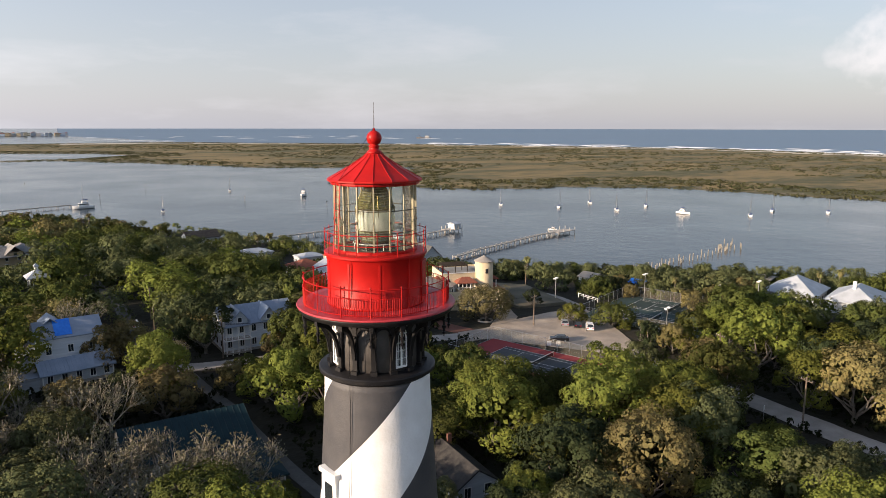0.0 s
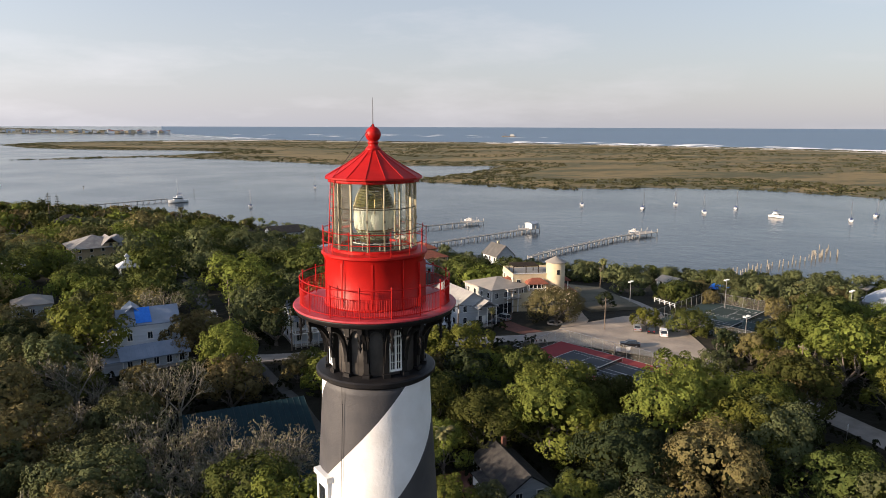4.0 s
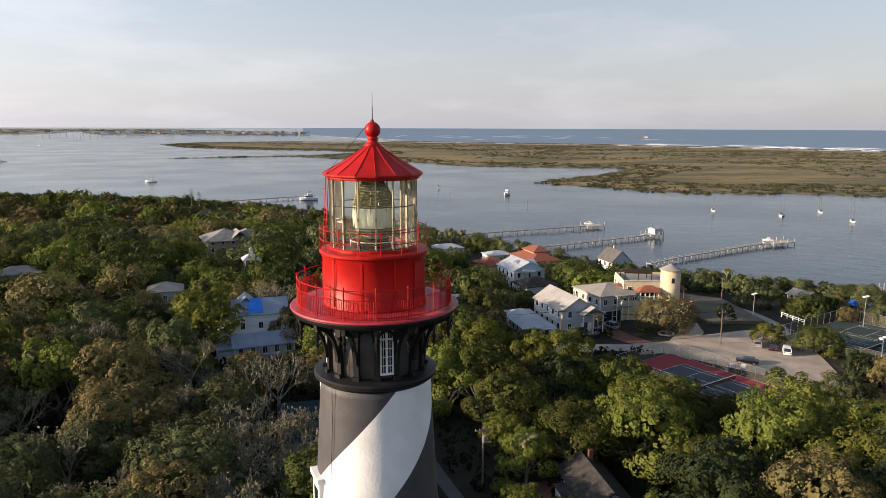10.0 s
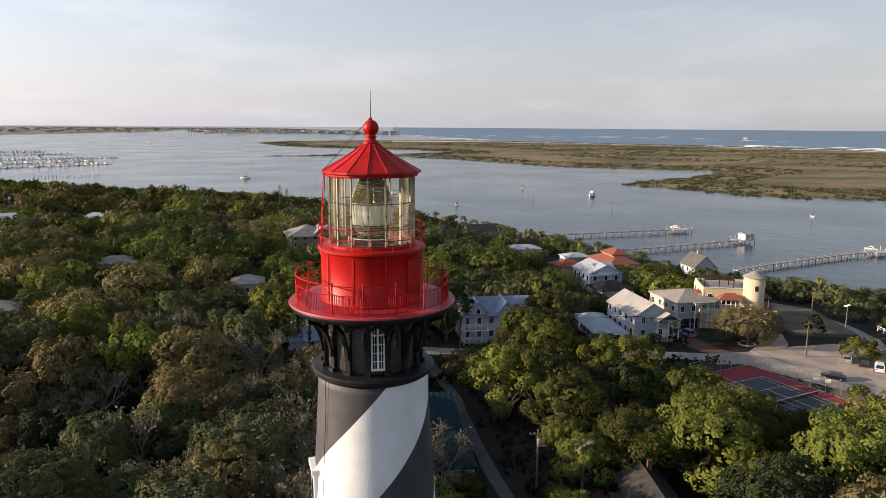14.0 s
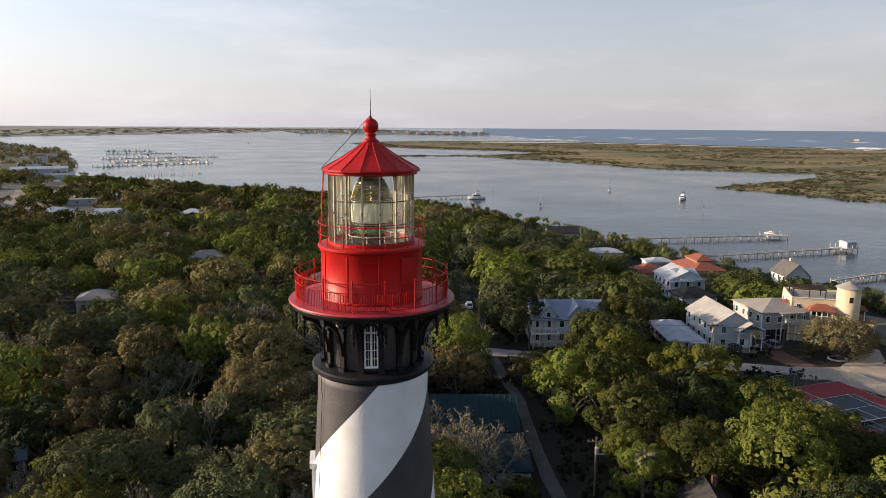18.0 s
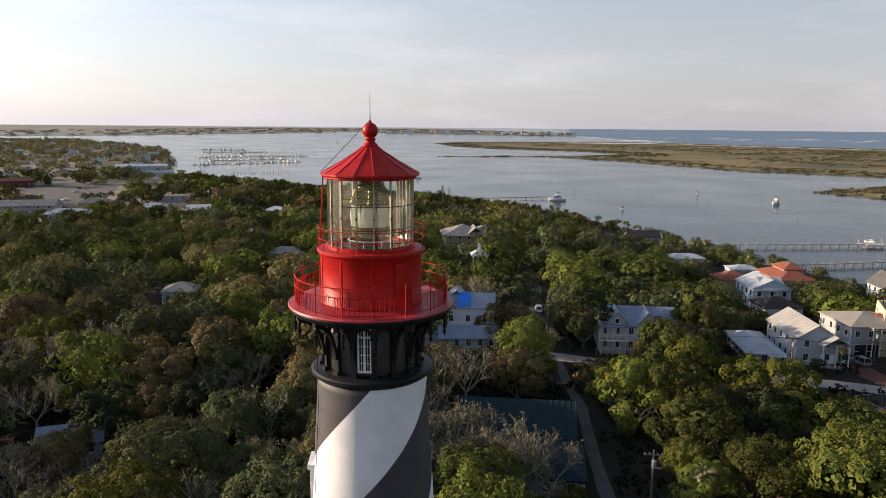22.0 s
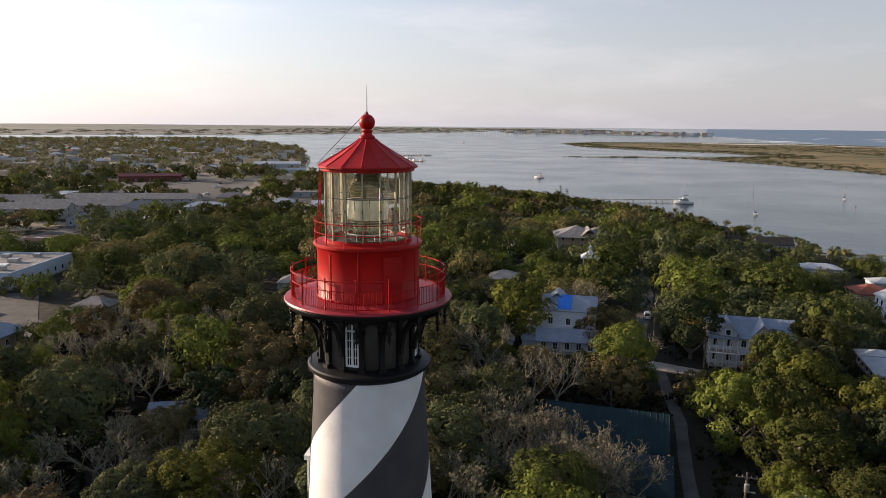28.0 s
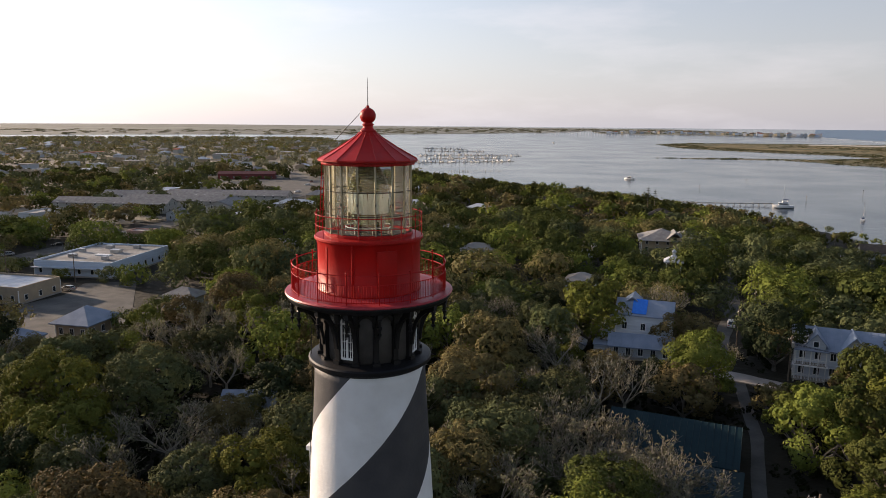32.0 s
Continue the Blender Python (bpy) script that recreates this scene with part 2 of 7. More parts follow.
LEAF_OLIVE = mat("olive_leaves", (0.113, 0.124, 0.053), (0.060, 0.070, 0.032), 0.10, 0.8, vary=0.30, island=0.15, leaf=0.16, spec=0.05)
BLUE_METAL = mat("blue_grey_metal_roof", (0.24, 0.28, 0.35), (0.18, 0.22, 0.28), 0.4, 0.5, 0.05)
WARM_METAL = mat("warm_white_metal_roof", (0.37, 0.355, 0.325), (0.30, 0.288, 0.268), 0.4, 0.5, 0.05)
PIER_WOOD = mat("silvered_pier_timber", (0.46, 0.43, 0.39), (0.34, 0.32, 0.29), 1.0, 0.9, 0.3)
POLE_WOOD = mat("brown_pole_timber", (0.17, 0.13, 0.095), (0.11, 0.088, 0.068), 1.5, 0.9, 0.3)
# shrub leaves with the shade between tree crowns put into their colour
UNDER_LEAF = mat("shade_darkened_shrub_leaves", (0.018, 0.022, 0.008), (0.010, 0.013, 0.005), 0.3, 0.9, island=0.2, leaf=0.15, spec=0.1)
SLATE_ROOF = mat("slate_grey_shingles", (0.12, 0.115, 0.11), (0.085, 0.083, 0.08), 0.6, 0.9, 0.4, spec=0.15)
# far leaves: grey-green with distance haze put into the base colour
LEAF_HAZED = mat("haze_paled_leaves", (0.182, 0.182, 0.116), (0.133, 0.135, 0.085), 0.05, 0.8, island=0.2, leaf=0.35, spec=0.1)
WHITE_BOARDS = mat("bright_white_boards", (0.60, 0.64, 0.69), (0.51, 0.545, 0.59), 0.5, 0.7, 0.3, stretch=(0.3, 0.3, 6))
DARK_TIMBER = mat("dark_stained_timber", (0.030, 0.022, 0.016), (0.045, 0.034, 0.025), 1.5, 0.85, 0.2, spec=0.15)
DARK_BAR = mat("dark_bronze_bar", (0.045, 0.042, 0.034), (0.07, 0.064, 0.05), 2.0, 0.5, spec=0.3)
GLAZING = mat("pale_brass_glazing", (0.40, 0.36, 0.24), (0.30, 0.27, 0.18), 2.0, 0.5, spec=0.4)

# ---- building helpers ----
def part(name, bm, material, parent=None, label="", smooth=False):
    """Links a bmesh (or a mesh) as one object under parent."""
    if isinstance(bm, bmesh.types.BMesh):
        me = bpy.data.meshes.new(name)
        bm.to_mesh(me)
        bm.free()
    else:
        me = bm
    if material and not me.materials:
        me.materials.append(material)
    if smooth:
        me.shade_smooth()
    ob = new(name, me)
    ob.parent = parent
    return tagged(ob, label)


def thing(name, m, label, category, group="", kind=""):
    """An empty at the base of a thing, at the pose m."""
    ob = new(name)
    ob.empty_display_size = 0.3
    ob.matrix_basis = m
    return tagged(ob, label, category, group, kind)


def box(bm, x0, x1, y0, y1, z0, z1):
    v = [bm.verts.new((x, y, z)) for z in (z0, z1) for x, y in ((x0, y0), (x1, y0), (x1, y1), (x0, y1))]
    for q in ((3, 2, 1, 0), (4, 5, 6, 7), (0, 1, 5, 4), (1, 2, 6, 5), (2, 3, 7, 6), (3, 0, 4, 7)):
        bm.faces.new([v[i] for i in q])
    return bm


def boxm(*r):
    return box(bmesh.new(), *r)


def prism(bm, pts, z0, z1):
    """An upright prism over a list of (x, y), counter-clockwise."""
    a = [bm.verts.new((x, y, z0)) for x, y in pts]
    b = [bm.verts.new((x, y, z1)) for x, y in pts]
    bm.faces.new(b)
    bm.faces.new(a[::-1])
    for i in range(len(pts)):
        j = (i + 1) % len(pts)
        bm.faces.new((a[i], a[j], b[j], b[i]))
    return bm


def tube(bm, p, q, r0, r1=None, n=6):
    """A tapered bar from p to q."""
    r1 = r0 if r1 is None else r1
    p, q = Vector(p), Vector(q)
    rot = (q - p).to_track_quat("Z", "Y").to_matrix()
    rings = []
    for c, r in ((p, r0), (q, r1)):
        rings.append([bm.verts.new(c + rot @ Vector((r * math.cos(2 * math.pi * i / n), r * math.sin(2 * math.pi * i / n), 0))) for i in range(n)])
    for i in range(n):
        j = (i + 1) % n
        bm.faces.new((rings[0][i], rings[0][j], rings[1][j], rings[1][i]))
    bm.faces.new(rings[1])
    bm.faces.new(rings[0][::-1])
    return bm


def lathe(profile, n=48, closed=False):
    """A body of revolution round z from (radius, z) pairs, bottom to top."""
    bm = bmesh.new()
    rings = [[bm.verts.new((r * math.cos(2 * math.pi * i / n), r * math.sin(2 * math.pi * i / n), z)) for i in range(n)] for r, z in profile]
    pairs = list(zip(rings, rings[1:])) + ([(rings[-1], rings[0])] if closed else [])
    for a, b in pairs:
        for i in range(n):
            j = (i + 1) % n
            bm.faces.new((a[i], a[j], b[j], b[i]))
    if not closed:
        bm.faces.new(rings[0][::-1])
        bm.faces.new(rings[-1])
    return bm


def ring_bar(r, z, w, n=64, bm=None):
    """A round bar bent to a ring."""
    bm = bm or bmesh.new()
    rows = []
    for i in range(n):
        a = 2 * math.pi * i / n
        rows.append([bm.verts.new(((r + w * math.cos(b)) * math.cos(a), (r + w * math.cos(b)) * math.sin(a), z + w * math.sin(b))) for b in (0, math.pi / 2, math.pi, 1.5 * math.pi)])
    for i in range(n):
        for k in range(4):
            bm.faces.new((rows[i][k], rows[(i + 1) % n][k], rows[(i + 1) % n][(k + 1) % 4], rows[i][(k + 1) % 4]))
    return bm


# ---- land and water ----
WATER_Z, EYE_Z = -3.5, 49.5


def far(x, y, z):
    """Brings what lies past 1.5 km nearer along its line of sight, at the same apparent height and size."""
    r = math.hypot(x, y + 28)
    if r < 1500:
        return (x, y, z), 1.0
    s = (1500 + 3300 * math.log(min(r, 13000) / 1500) / math.log(13000 / 1500)) / r
    return (x * s, (y + 28) * s - 28, EYE_Z - (EYE_Z - z) * s), s


ISLAND = [(500, -600), (330, -50), (262, 100), (215, 145), (180, 165), (125, 212), (88, 290), (62, 335), (38, 380), (8, 425),
          (-40, 458), (-75, 488), (-110, 514), (-128, 502), (-185, 540), (-300, 600), (-400, 680), (-470, 800), (-560, 950),
          (-760, 1280), (-1000, 1500), (-1340, 1800), (-1700, 1480), (-2150, 900), (-2400, -400), (-2400, -3000), (500, -3000)]
SPIT = [(700, -3000), (600, -200), (530, 150), (510, 254), (487, 313), (450, 420), (384, 455), (308, 469), (271, 505), (215, 600),
        (250, 640), (330, 700), (400, 790), (300, 830), (228, 869), (98, 1066), (-10, 1190), (-121, 1150), (-211, 1145),
        (-120, 1205), (40, 1260), (120, 1350), (60, 1470), (-84, 1536), (-161, 1598), (-253, 1716), (-355, 1997), (-300, 2150), (-57, 2290), (117, 2330), (300, 2360), (476, 2223),
        (887, 1875), (1186, 1454), (1385, 1079), (1372, 730), (1500, -200), (1500, -3000)]
CAPE = [(-1050, 4050), (-700, 3900), (-350, 3950), (60, 4050), (80, 4500), (-600, 6500), (-1400, 9000), (-2600, 9000), (-1500, 5500)]
MAIN = [(-2900, -3000), (-2700, 1000), (-2350, 1700), (-2050, 2200), (-1700, 2500), (-1500, 3300), (-1350, 4600), (-2200, 9000), (-9000, 9000), (-9000, -3000)]
MARSH = [(-4050, 2350), (-3820, 2450), (-3760, 2560), (-4000, 2700), (-4450, 2650), (-4500, 2450)]


def inside(poly, x, y):
    """Signed distance to a polygon, positive inside; x and y are arrays."""
    p = np.array(poly, float)
    q = np.roll(p, -1, 0)
    dist, odd = np.full(x.shape, 1e9), np.zeros(x.shape, bool)
    for (ax, ay), (bx, by) in zip(p, q):
        dx, dy = bx - ax, by - ay
        t = np.clip(((x - ax) * dx + (y - ay) * dy) / (dx * dx + dy * dy), 0, 1)
        dist = np.minimum(dist, np.hypot(x - ax - t * dx, y - ay - t * dy))
        odd ^= ((ay > y) != (by > y)) & (x < (bx - ax) * (y - ay) / (by - ay + 1e-12) + ax)
    return np.where(odd, dist, -dist)


def wave(x, y, s):
    return np.sin(x / s + 1.3 * np.sin(y / s * 0.7)) * np.sin(y / s * 1.1 + 0.9 * np.sin(x / s * 0.6))


def smooth(a):
    a = np.clip(a, 0, 1)
    return a * a * (3 - 2 * a)


def height(x, y):
    """Ground height, and the kind of ground: 0 woods, 1 marsh, 2 beach, 3 town."""
    jag = 5 * wave(x, y, 23) + 3 * wave(x, y, 9)
    d1, d2, d3, d4, d5 = (inside(p, x, y) + jag * k for p, k in ((ISLAND, 1), (SPIT, 1.6), (CAPE, 3), (MAIN, 5), (MARSH, 4)))
    z1 = np.where(d1 > 0, -3.6 + 3.6 * smooth(d1 / 110), -3.6 + 0.08 * d1)
    z2 = np.where(d2 > 0, -3.6 + 1.5 * smooth(d2 / 40), -3.6 + 0.08 * d2)
    z3 = np.where(np.maximum(d3, d4) > 0, -3.6 + 3 * smooth(np.maximum(d3, d4) / 80), -3.6 + 0.08 * np.maximum(d3, d4))
    z5 = np.where(d5 > 0, -3.3, -3.6 + 0.08 * d5)
    z = np.maximum(np.maximum(np.maximum(z1, z2), np.maximum(z3, z5)), -9)
    for bx, by, amount, reach in ((-11, 122, 1.8, 14.0), (25.5, 126, 1.4, 13.0), (-30, 250, 1.5, 16.0)):
        z = z + amount * np.exp(-((x - bx) ** 2 + (y - by) ** 2) / (2 * reach * reach))
    sea = np.array([(117, 2250), (300, 2330), (476, 2223), (887, 1875), (1186, 1454), (1385, 1079), (1372, 730), (1500, -200)], float)
    ds = np.full(x.shape, 1e9)
    for (ax, ay), (bx, by) in zip(sea, sea[1:]):
        t = np.clip(((x - ax) * (bx - ax) + (y - ay) * (by - ay)) / ((bx - ax) ** 2 + (by - ay) ** 2), 0, 1)
        ds = np.minimum(ds, np.hypot(x - ax - t * (bx - ax), y - ay - t * (by - ay)))
    kind = np.where((z2 >= z1) & (d2 > -30), np.where((ds < 85 + 12 * wave(x, y, 60)), 2, 1), 0)
    kind = np.where((kind == 1) & (d2 < 9), 3, kind)
    kind = np.where((z5 > z1) & (d5 > 0), 1, kind)
    r, b = np.hypot(x, y), np.degrees(np.arctan2(x, y))
    town = (r > 330) & (r < 2400) & (b < -26) & (b > -110) & (d1 > 20) & (wave(x, y, 48) + 0.6 * wave(x, y, 19) > -0.25)
    kind = np.where(town & (kind == 0), 4, kind)
    kind = np.where((np.maximum(d3, d4) > 4) & (kind == 0) & (z1 < z3), 5, kind)
    return z, kind


def polar(name, rings, spokes, shape, mats):
    th = np.linspace(0, 2 * np.pi, spokes, endpoint=False)
    rr, tt = np.meshgrid(rings, th, indexing="ij")
    x, y = rr * np.sin(tt), rr * np.cos(tt) - 28
    z, kind = shape(x, y)
    pts = np.array([far(*v)[0] for v in zip(x.ravel(), y.ravel(), z.ravel())])
    i, j = np.meshgrid(np.arange(len(rings) - 1), np.arange(spokes), indexing="ij")
    a, b, c, d = i * spokes + j, (i + 1) * spokes + j, (i + 1) * spokes + (j + 1) % spokes, i * spokes + (j + 1) % spokes
    quads = np.stack([a, d, c, b], -1).reshape(-1, 4)
    me = bpy.data.meshes.new(name)
    me.from_pydata(pts.tolist(), [], quads.tolist() + [list(range(spokes))[::-1]])
    for m in mats:
        me.materials.append(m)
    k = kind.ravel()[quads].max(1) if kind is not None else np.zeros(len(quads), int)
    me.polygons.foreach_set("material_index", np.append(k, 0).astype(np.int32))
    me.update()
    me.shade_smooth()
    return new(name, me)


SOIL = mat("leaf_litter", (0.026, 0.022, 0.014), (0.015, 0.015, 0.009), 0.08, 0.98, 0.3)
MARSH_GRASS = mat("marsh_grass", (0.216, 0.162, 0.072), (0.086, 0.083, 0.038), 0.014, 0.95, 0.2, fine=0.5, stretch=(0.45, 1.0, 1), lo=0.40, hi=0.58)
BEACH = mat("beach_sand", (0.62, 0.56, 0.47), (0.50, 0.45, 0.38), 0.01, 0.95)
BANK = mat("shore_bank", (0.16, 0.14, 0.09), (0.05, 0.06, 0.03), 0.05, 0.95, 0.3, lo=0.45, hi=0.6)
# sandy tan yards, with a quarter more brightness painted in for haze
TOWN = mat("haze_lifted_town_yards", (0.275, 0.237, 0.188), (0.138, 0.125, 0.081), 0.02, 0.95, 0.1)
# mainland and cape ground, its base colour lightened to imitate distance haze
HAZED_LAND = mat("haze_paled_land", (0.21, 0.215, 0.18), (0.145, 0.15, 0.125), 0.006, 0.95, fine=0.6, stretch=(0.3, 1.0, 1))
RINGS = np.concatenate([np.linspace(2, 600, 140), np.geomspace(606, 12900, 130)])
ground = polar("ground", RINGS, 560, height, [SOIL, MARSH_GRASS, BEACH, BANK, TOWN, HAZED_LAND])
tagged(ground, "wooded island ground with marsh and beach beyond the water", "ground", kind="structure")

WATER = bpy.data.materials.new("bay_water")
WATER.use_nodes = True
_n, _l = WATER.node_tree.nodes, WATER.node_tree.links
_p = _n["Principled BSDF"]
_p.inputs["Base Color"].default_value = (0.020, 0.033, 0.047, 1)
_p.inputs["Roughness"].default_value = 0.12
_p.inputs["IOR"].default_value = 1.33
_tc, _bp = _n.new("ShaderNodeTexCoord"), _n.new("ShaderNodeBump")
_hs = []
for _s, _d in ((0.9, 3), (0.12, 4), (0.012, 3)):
    _t = _n.new("ShaderNodeTexNoise")
    _t.inputs["Scale"].default_value, _t.inputs["Detail"].default_value = _s, _d
    _l.new(_tc.outputs["Object"], _t.inputs["Vector"])
    _hs.append(_t.outputs["Fac"])
_m1, _m2 = _n.new("ShaderNodeMath"), _n.new("ShaderNodeMath")
_m1.operation = _m2.operation = "MULTIPLY_ADD"
_m1.inputs[1].default_value, _m2.inputs[1].default_value = 0.25, 1.0
_l.new(_hs[0], _m1.inputs[0])
_l.new(_hs[1], _m1.inputs[2])
_l.new(_hs[2], _m2.inputs[0])
_l.new(_m1.outputs[0], _m2.inputs[2])
_l.new(_m2.outputs[0], _bp.inputs["Height"])
_bp.inputs["Strength"].default_value, _bp.inputs["Distance"].default_value = 0.35, 0.6
_l.new(_bp.outputs["Normal"], _p.inputs["Normal"])
_rr = _n.new("ShaderNodeMapRange")   # wind lanes
_rr.inputs["From Min"].default_value, _rr.inputs["From Max"].default_value = 0.35, 0.65
_rr.inputs["To Min"].default_value, _rr.inputs["To Max"].default_value = 0.14, 0.20
_l.new(_hs[2], _rr.inputs["Value"])
_l.new(_rr.outputs["Result"], _p.inputs["Roughness"])
SEA = [(476, 2250), (500, 2250), (900, 1890), (1200, 1470), (1400, 1090), (1390, 700), (1520, -300),
       (13000, -300), (13000, 13000), (300, 13000), (90, 4300), (180, 3600)]
OCEAN = WATER.copy()
OCEAN.name = "ocean_water"
_q = OCEAN.node_tree.nodes["Principled BSDF"]
_q.inputs["Base Color"].default_value = (0.135, 0.20, 0.275, 1)
for _k in list(_q.inputs["Roughness"].links):
    OCEAN.node_tree.links.remove(_k)
_q.inputs["Roughness"].default_value = 0.45
_q.inputs["Specular IOR Level"].default_value = 0.35
water = polar("water", np.concatenate([np.linspace(60, 1500, 40), np.geomspace(1520, 12950, 60)]), 480, lambda x, y: (np.full(x.shape, WATER_Z), (inside(SEA, x, y) > 0).astype(int)), [WATER, OCEAN])
tagged(water, "calm grey-blue bay and ocean water", "water", kind="structure")

# ---- the lighthouse ----
STRIPE = bpy.data.materials.new("striped_masonry_paint")
STRIPE.use_nodes = True
_n, _l = STRIPE.node_tree.nodes, STRIPE.node_tree.links
_p = _n["Principled BSDF"]
_p.inputs["Roughness"].default_value = 0.62
_tc, _sx, _at = _n.new("ShaderNodeTexCoord"), _n.new("ShaderNodeSeparateXYZ"), _n.new("ShaderNodeMath")
_at.operation = "ARCTAN2"
_l.new(_tc.outputs["Object"], _sx.inputs["Vector"])
_l.new(_sx.outputs["Y"], _at.inputs[0])
_l.new(_sx.outputs["X"], _at.inputs[1])
_u = _n.new("ShaderNodeMath")            # z less the climb of the spiral
_u.operation = "MULTIPLY_ADD"
_u.inputs[1].default_value = -17.4 / (2 * math.pi)
_l.new(_at.outputs[0], _u.inputs[0])
_l.new(_sx.outputs["Z"], _u.inputs[2])
_wob = _n.new("ShaderNodeTexNoise")
_wob.inputs["Scale"].default_value = 3.0
_l.new(_tc.outputs["Object"], _wob.inputs["Vector"])
_v = _n.new("ShaderNodeMath")
_v.operation = "MULTIPLY_ADD"
_v.inputs[1].default_value = 0.03
_l.new(_wob.outputs["Fac"], _v.inputs[0])
_l.new(_u.outputs[0], _v.inputs[2])
_fr = _n.new("ShaderNodeMath")
_fr.operation = "ADD"
_fr.inputs[1].default_value = -(38.05 + 17.4 * 95 / 360) + 8.7 * 8
_l.new(_v.outputs[0], _fr.inputs[0])
_md = _n.new("ShaderNodeMath")
_md.operation = "MODULO"
_md.inputs[1].default_value = 8.7
_l.new(_fr.outputs[0], _md.inputs[0])
_gt = _n.new("ShaderNodeMath")
_gt.operation = "GREATER_THAN"
_gt.inputs[1].default_value = 8.7 - 4.25
_l.new(_md.outputs[0], _gt.inputs[0])
_tone = []
for _c1, _c2 in (((0.040, 0.040, 0.046), (0.066, 0.064, 0.066)), ((0.80, 0.80, 0.79), (0.68, 0.67, 0.65))):
    _nz, _mx, _mr = _n.new("ShaderNodeTexNoise"), _n.new("ShaderNodeMix"), _n.new("ShaderNodeMapRange")
    _nz.inputs["Scale"].default_value, _nz.inputs["Detail"].default_value = 0.9, 8
    _mr.inputs["From Min"].default_value, _mr.inputs["From Max"].default_value = 0.35, 0.75
    _mx.data_type = "RGBA"
    _mx.inputs["A"].default_value, _mx.inputs["B"].default_value = (*_c1, 1), (*_c2, 1)
    _l.new(_tc.outputs["Object"], _nz.inputs["Vector"])
    _l.new(_nz.outputs["Fac"], _mr.inputs["Value"])
    _l.new(_mr.outputs["Result"], _mx.inputs["Factor"])
    _tone.append(_mx.outputs["Result"])
_mx = _n.new("ShaderNodeMix")
_mx.data_type = "RGBA"
_l.new(_gt.outputs[0], _mx.inputs["Factor"])
_l.new(_tone[0], _mx.inputs["A"])
_l.new(_tone[1], _mx.inputs["B"])
_l.new(_mx.outputs["Result"], _p.inputs["Base Color"])
_bn, _bp = _n.new("ShaderNodeTexNoise"), _n.new("ShaderNodeBump")   # painted brick texture
_bn.inputs["Scale"].default_value, _bn.inputs["Detail"].default_value = 7.0, 5
_l.new(_tc.outputs["Object"], _bn.inputs["Vector"])
_l.new(_bn.outputs["Fac"], _bp.inputs["Height"])
_bp.inputs["Strength"].default_value, _bp.inputs["Distance"].default_value = 0.5, 0.03
_l.new(_bp.outputs["Normal"], _p.inputs["Normal"])

tower = thing("lighthouse", pose(0, 0, 0), "tall lighthouse with black and white spiral stripes and red lantern", "lighthouse")
part("shaft", lathe([(4.85, -0.5), (4.85, 0), (4.80, 0.1), (2.42, 37.9), (2.40, 38.6), (2.40, 39.0)], 96), STRIPE, tower, "black and white spiral striped masonry shaft", True)
part("collar", lathe([(2.38, 38.90), (2.47, 38.95), (2.53, 39.03), (2.63, 39.07), (2.64, 39.22), (2.58, 39.28), (2.02, 39.38), (1.9, 39.38)], 96), BLACK, tower, "black stone collar under the watch room")
part("watch_room", lathe([(2.0, 39.3), (2.0, 41.85)], 64), IRON_GREY, tower, "dark grey watch room wall", True)
# sixteen pilasters and curved brackets carry the gallery
A0 = radians(-95.4)
STEP = radians(22.5)


def bracket():
    bm = bmesh.new()
    box(bm, 1.99, 2.16, -0.11, 0.11, 39.34, 41.6)
    box(bm, 1.98, 2.26, -0.15, 0.15, 39.33, 39.5)
    box(bm, 1.98, 2.24, -0.15, 0.15, 40.95, 41.06)
    prev = None
    for i in range(9):                       # the curved arm out to the rim
        t = i / 8 * math.pi / 2
        x, z = 2.16 + 1.06 * (1 - math.cos(t)), 40.0 + 1.72 * math.sin(t)
        d = 0.11
        cur = [bm.verts.new((x + sx * d * math.sin(t) * 0 + (d if sx > 0 else 0), sy * 0.075, z - (0.16 if sx > 0 else 0) * math.sin(t))) for sx, sy in ((-1, -1), (-1, 1), (1, 1), (1, -1))]
        if prev:
            for k in range(4):
                bm.faces.new((prev[k], prev[(k + 1) % 4], cur[(k + 1) % 4], cur[k]))
        else:
            bm.faces.new(cur[::-1])
        prev = cur
    bm.faces.new(prev)
    box(bm, 2.10, 3.36, -0.09, 0.09, 41.62, 41.80)
    return bm


_b = bracket()
_bm = bpy.data.meshes.new("bracket")
_b.to_mesh(_bm)
_b.free()
_bm.materials.append(BLACK)
_p = bmesh.new()                              # the turned drop at the end of each bracket
for _r, _z0, _z1 in ((0.07, 41.3, 41.55), (0.11, 41.18, 41.3), (0.06, 41.02, 41.18), (0.09, 40.92, 41.02), (0.03, 40.8, 40.92)):
    tube(_p, (3.26, 0, _z0), (3.26, 0, _z1), _r * 0.7, _r, 8)
_pm = bpy.data.meshes.new("pendant")
_p.to_mesh(_pm)
_p.free()
_pm.materials.append(BLACK)
for _i in range(16):
    _br = part("bracket", _bm, None, tower, "black cast iron bracket")
    _br.matrix_basis = Matrix.Rotation(A0 + STEP * _i, 4, "Z")
    part("pendant", _pm, None, _br)
# arched lintels between the pilasters
_bm2 = bmesh.new()
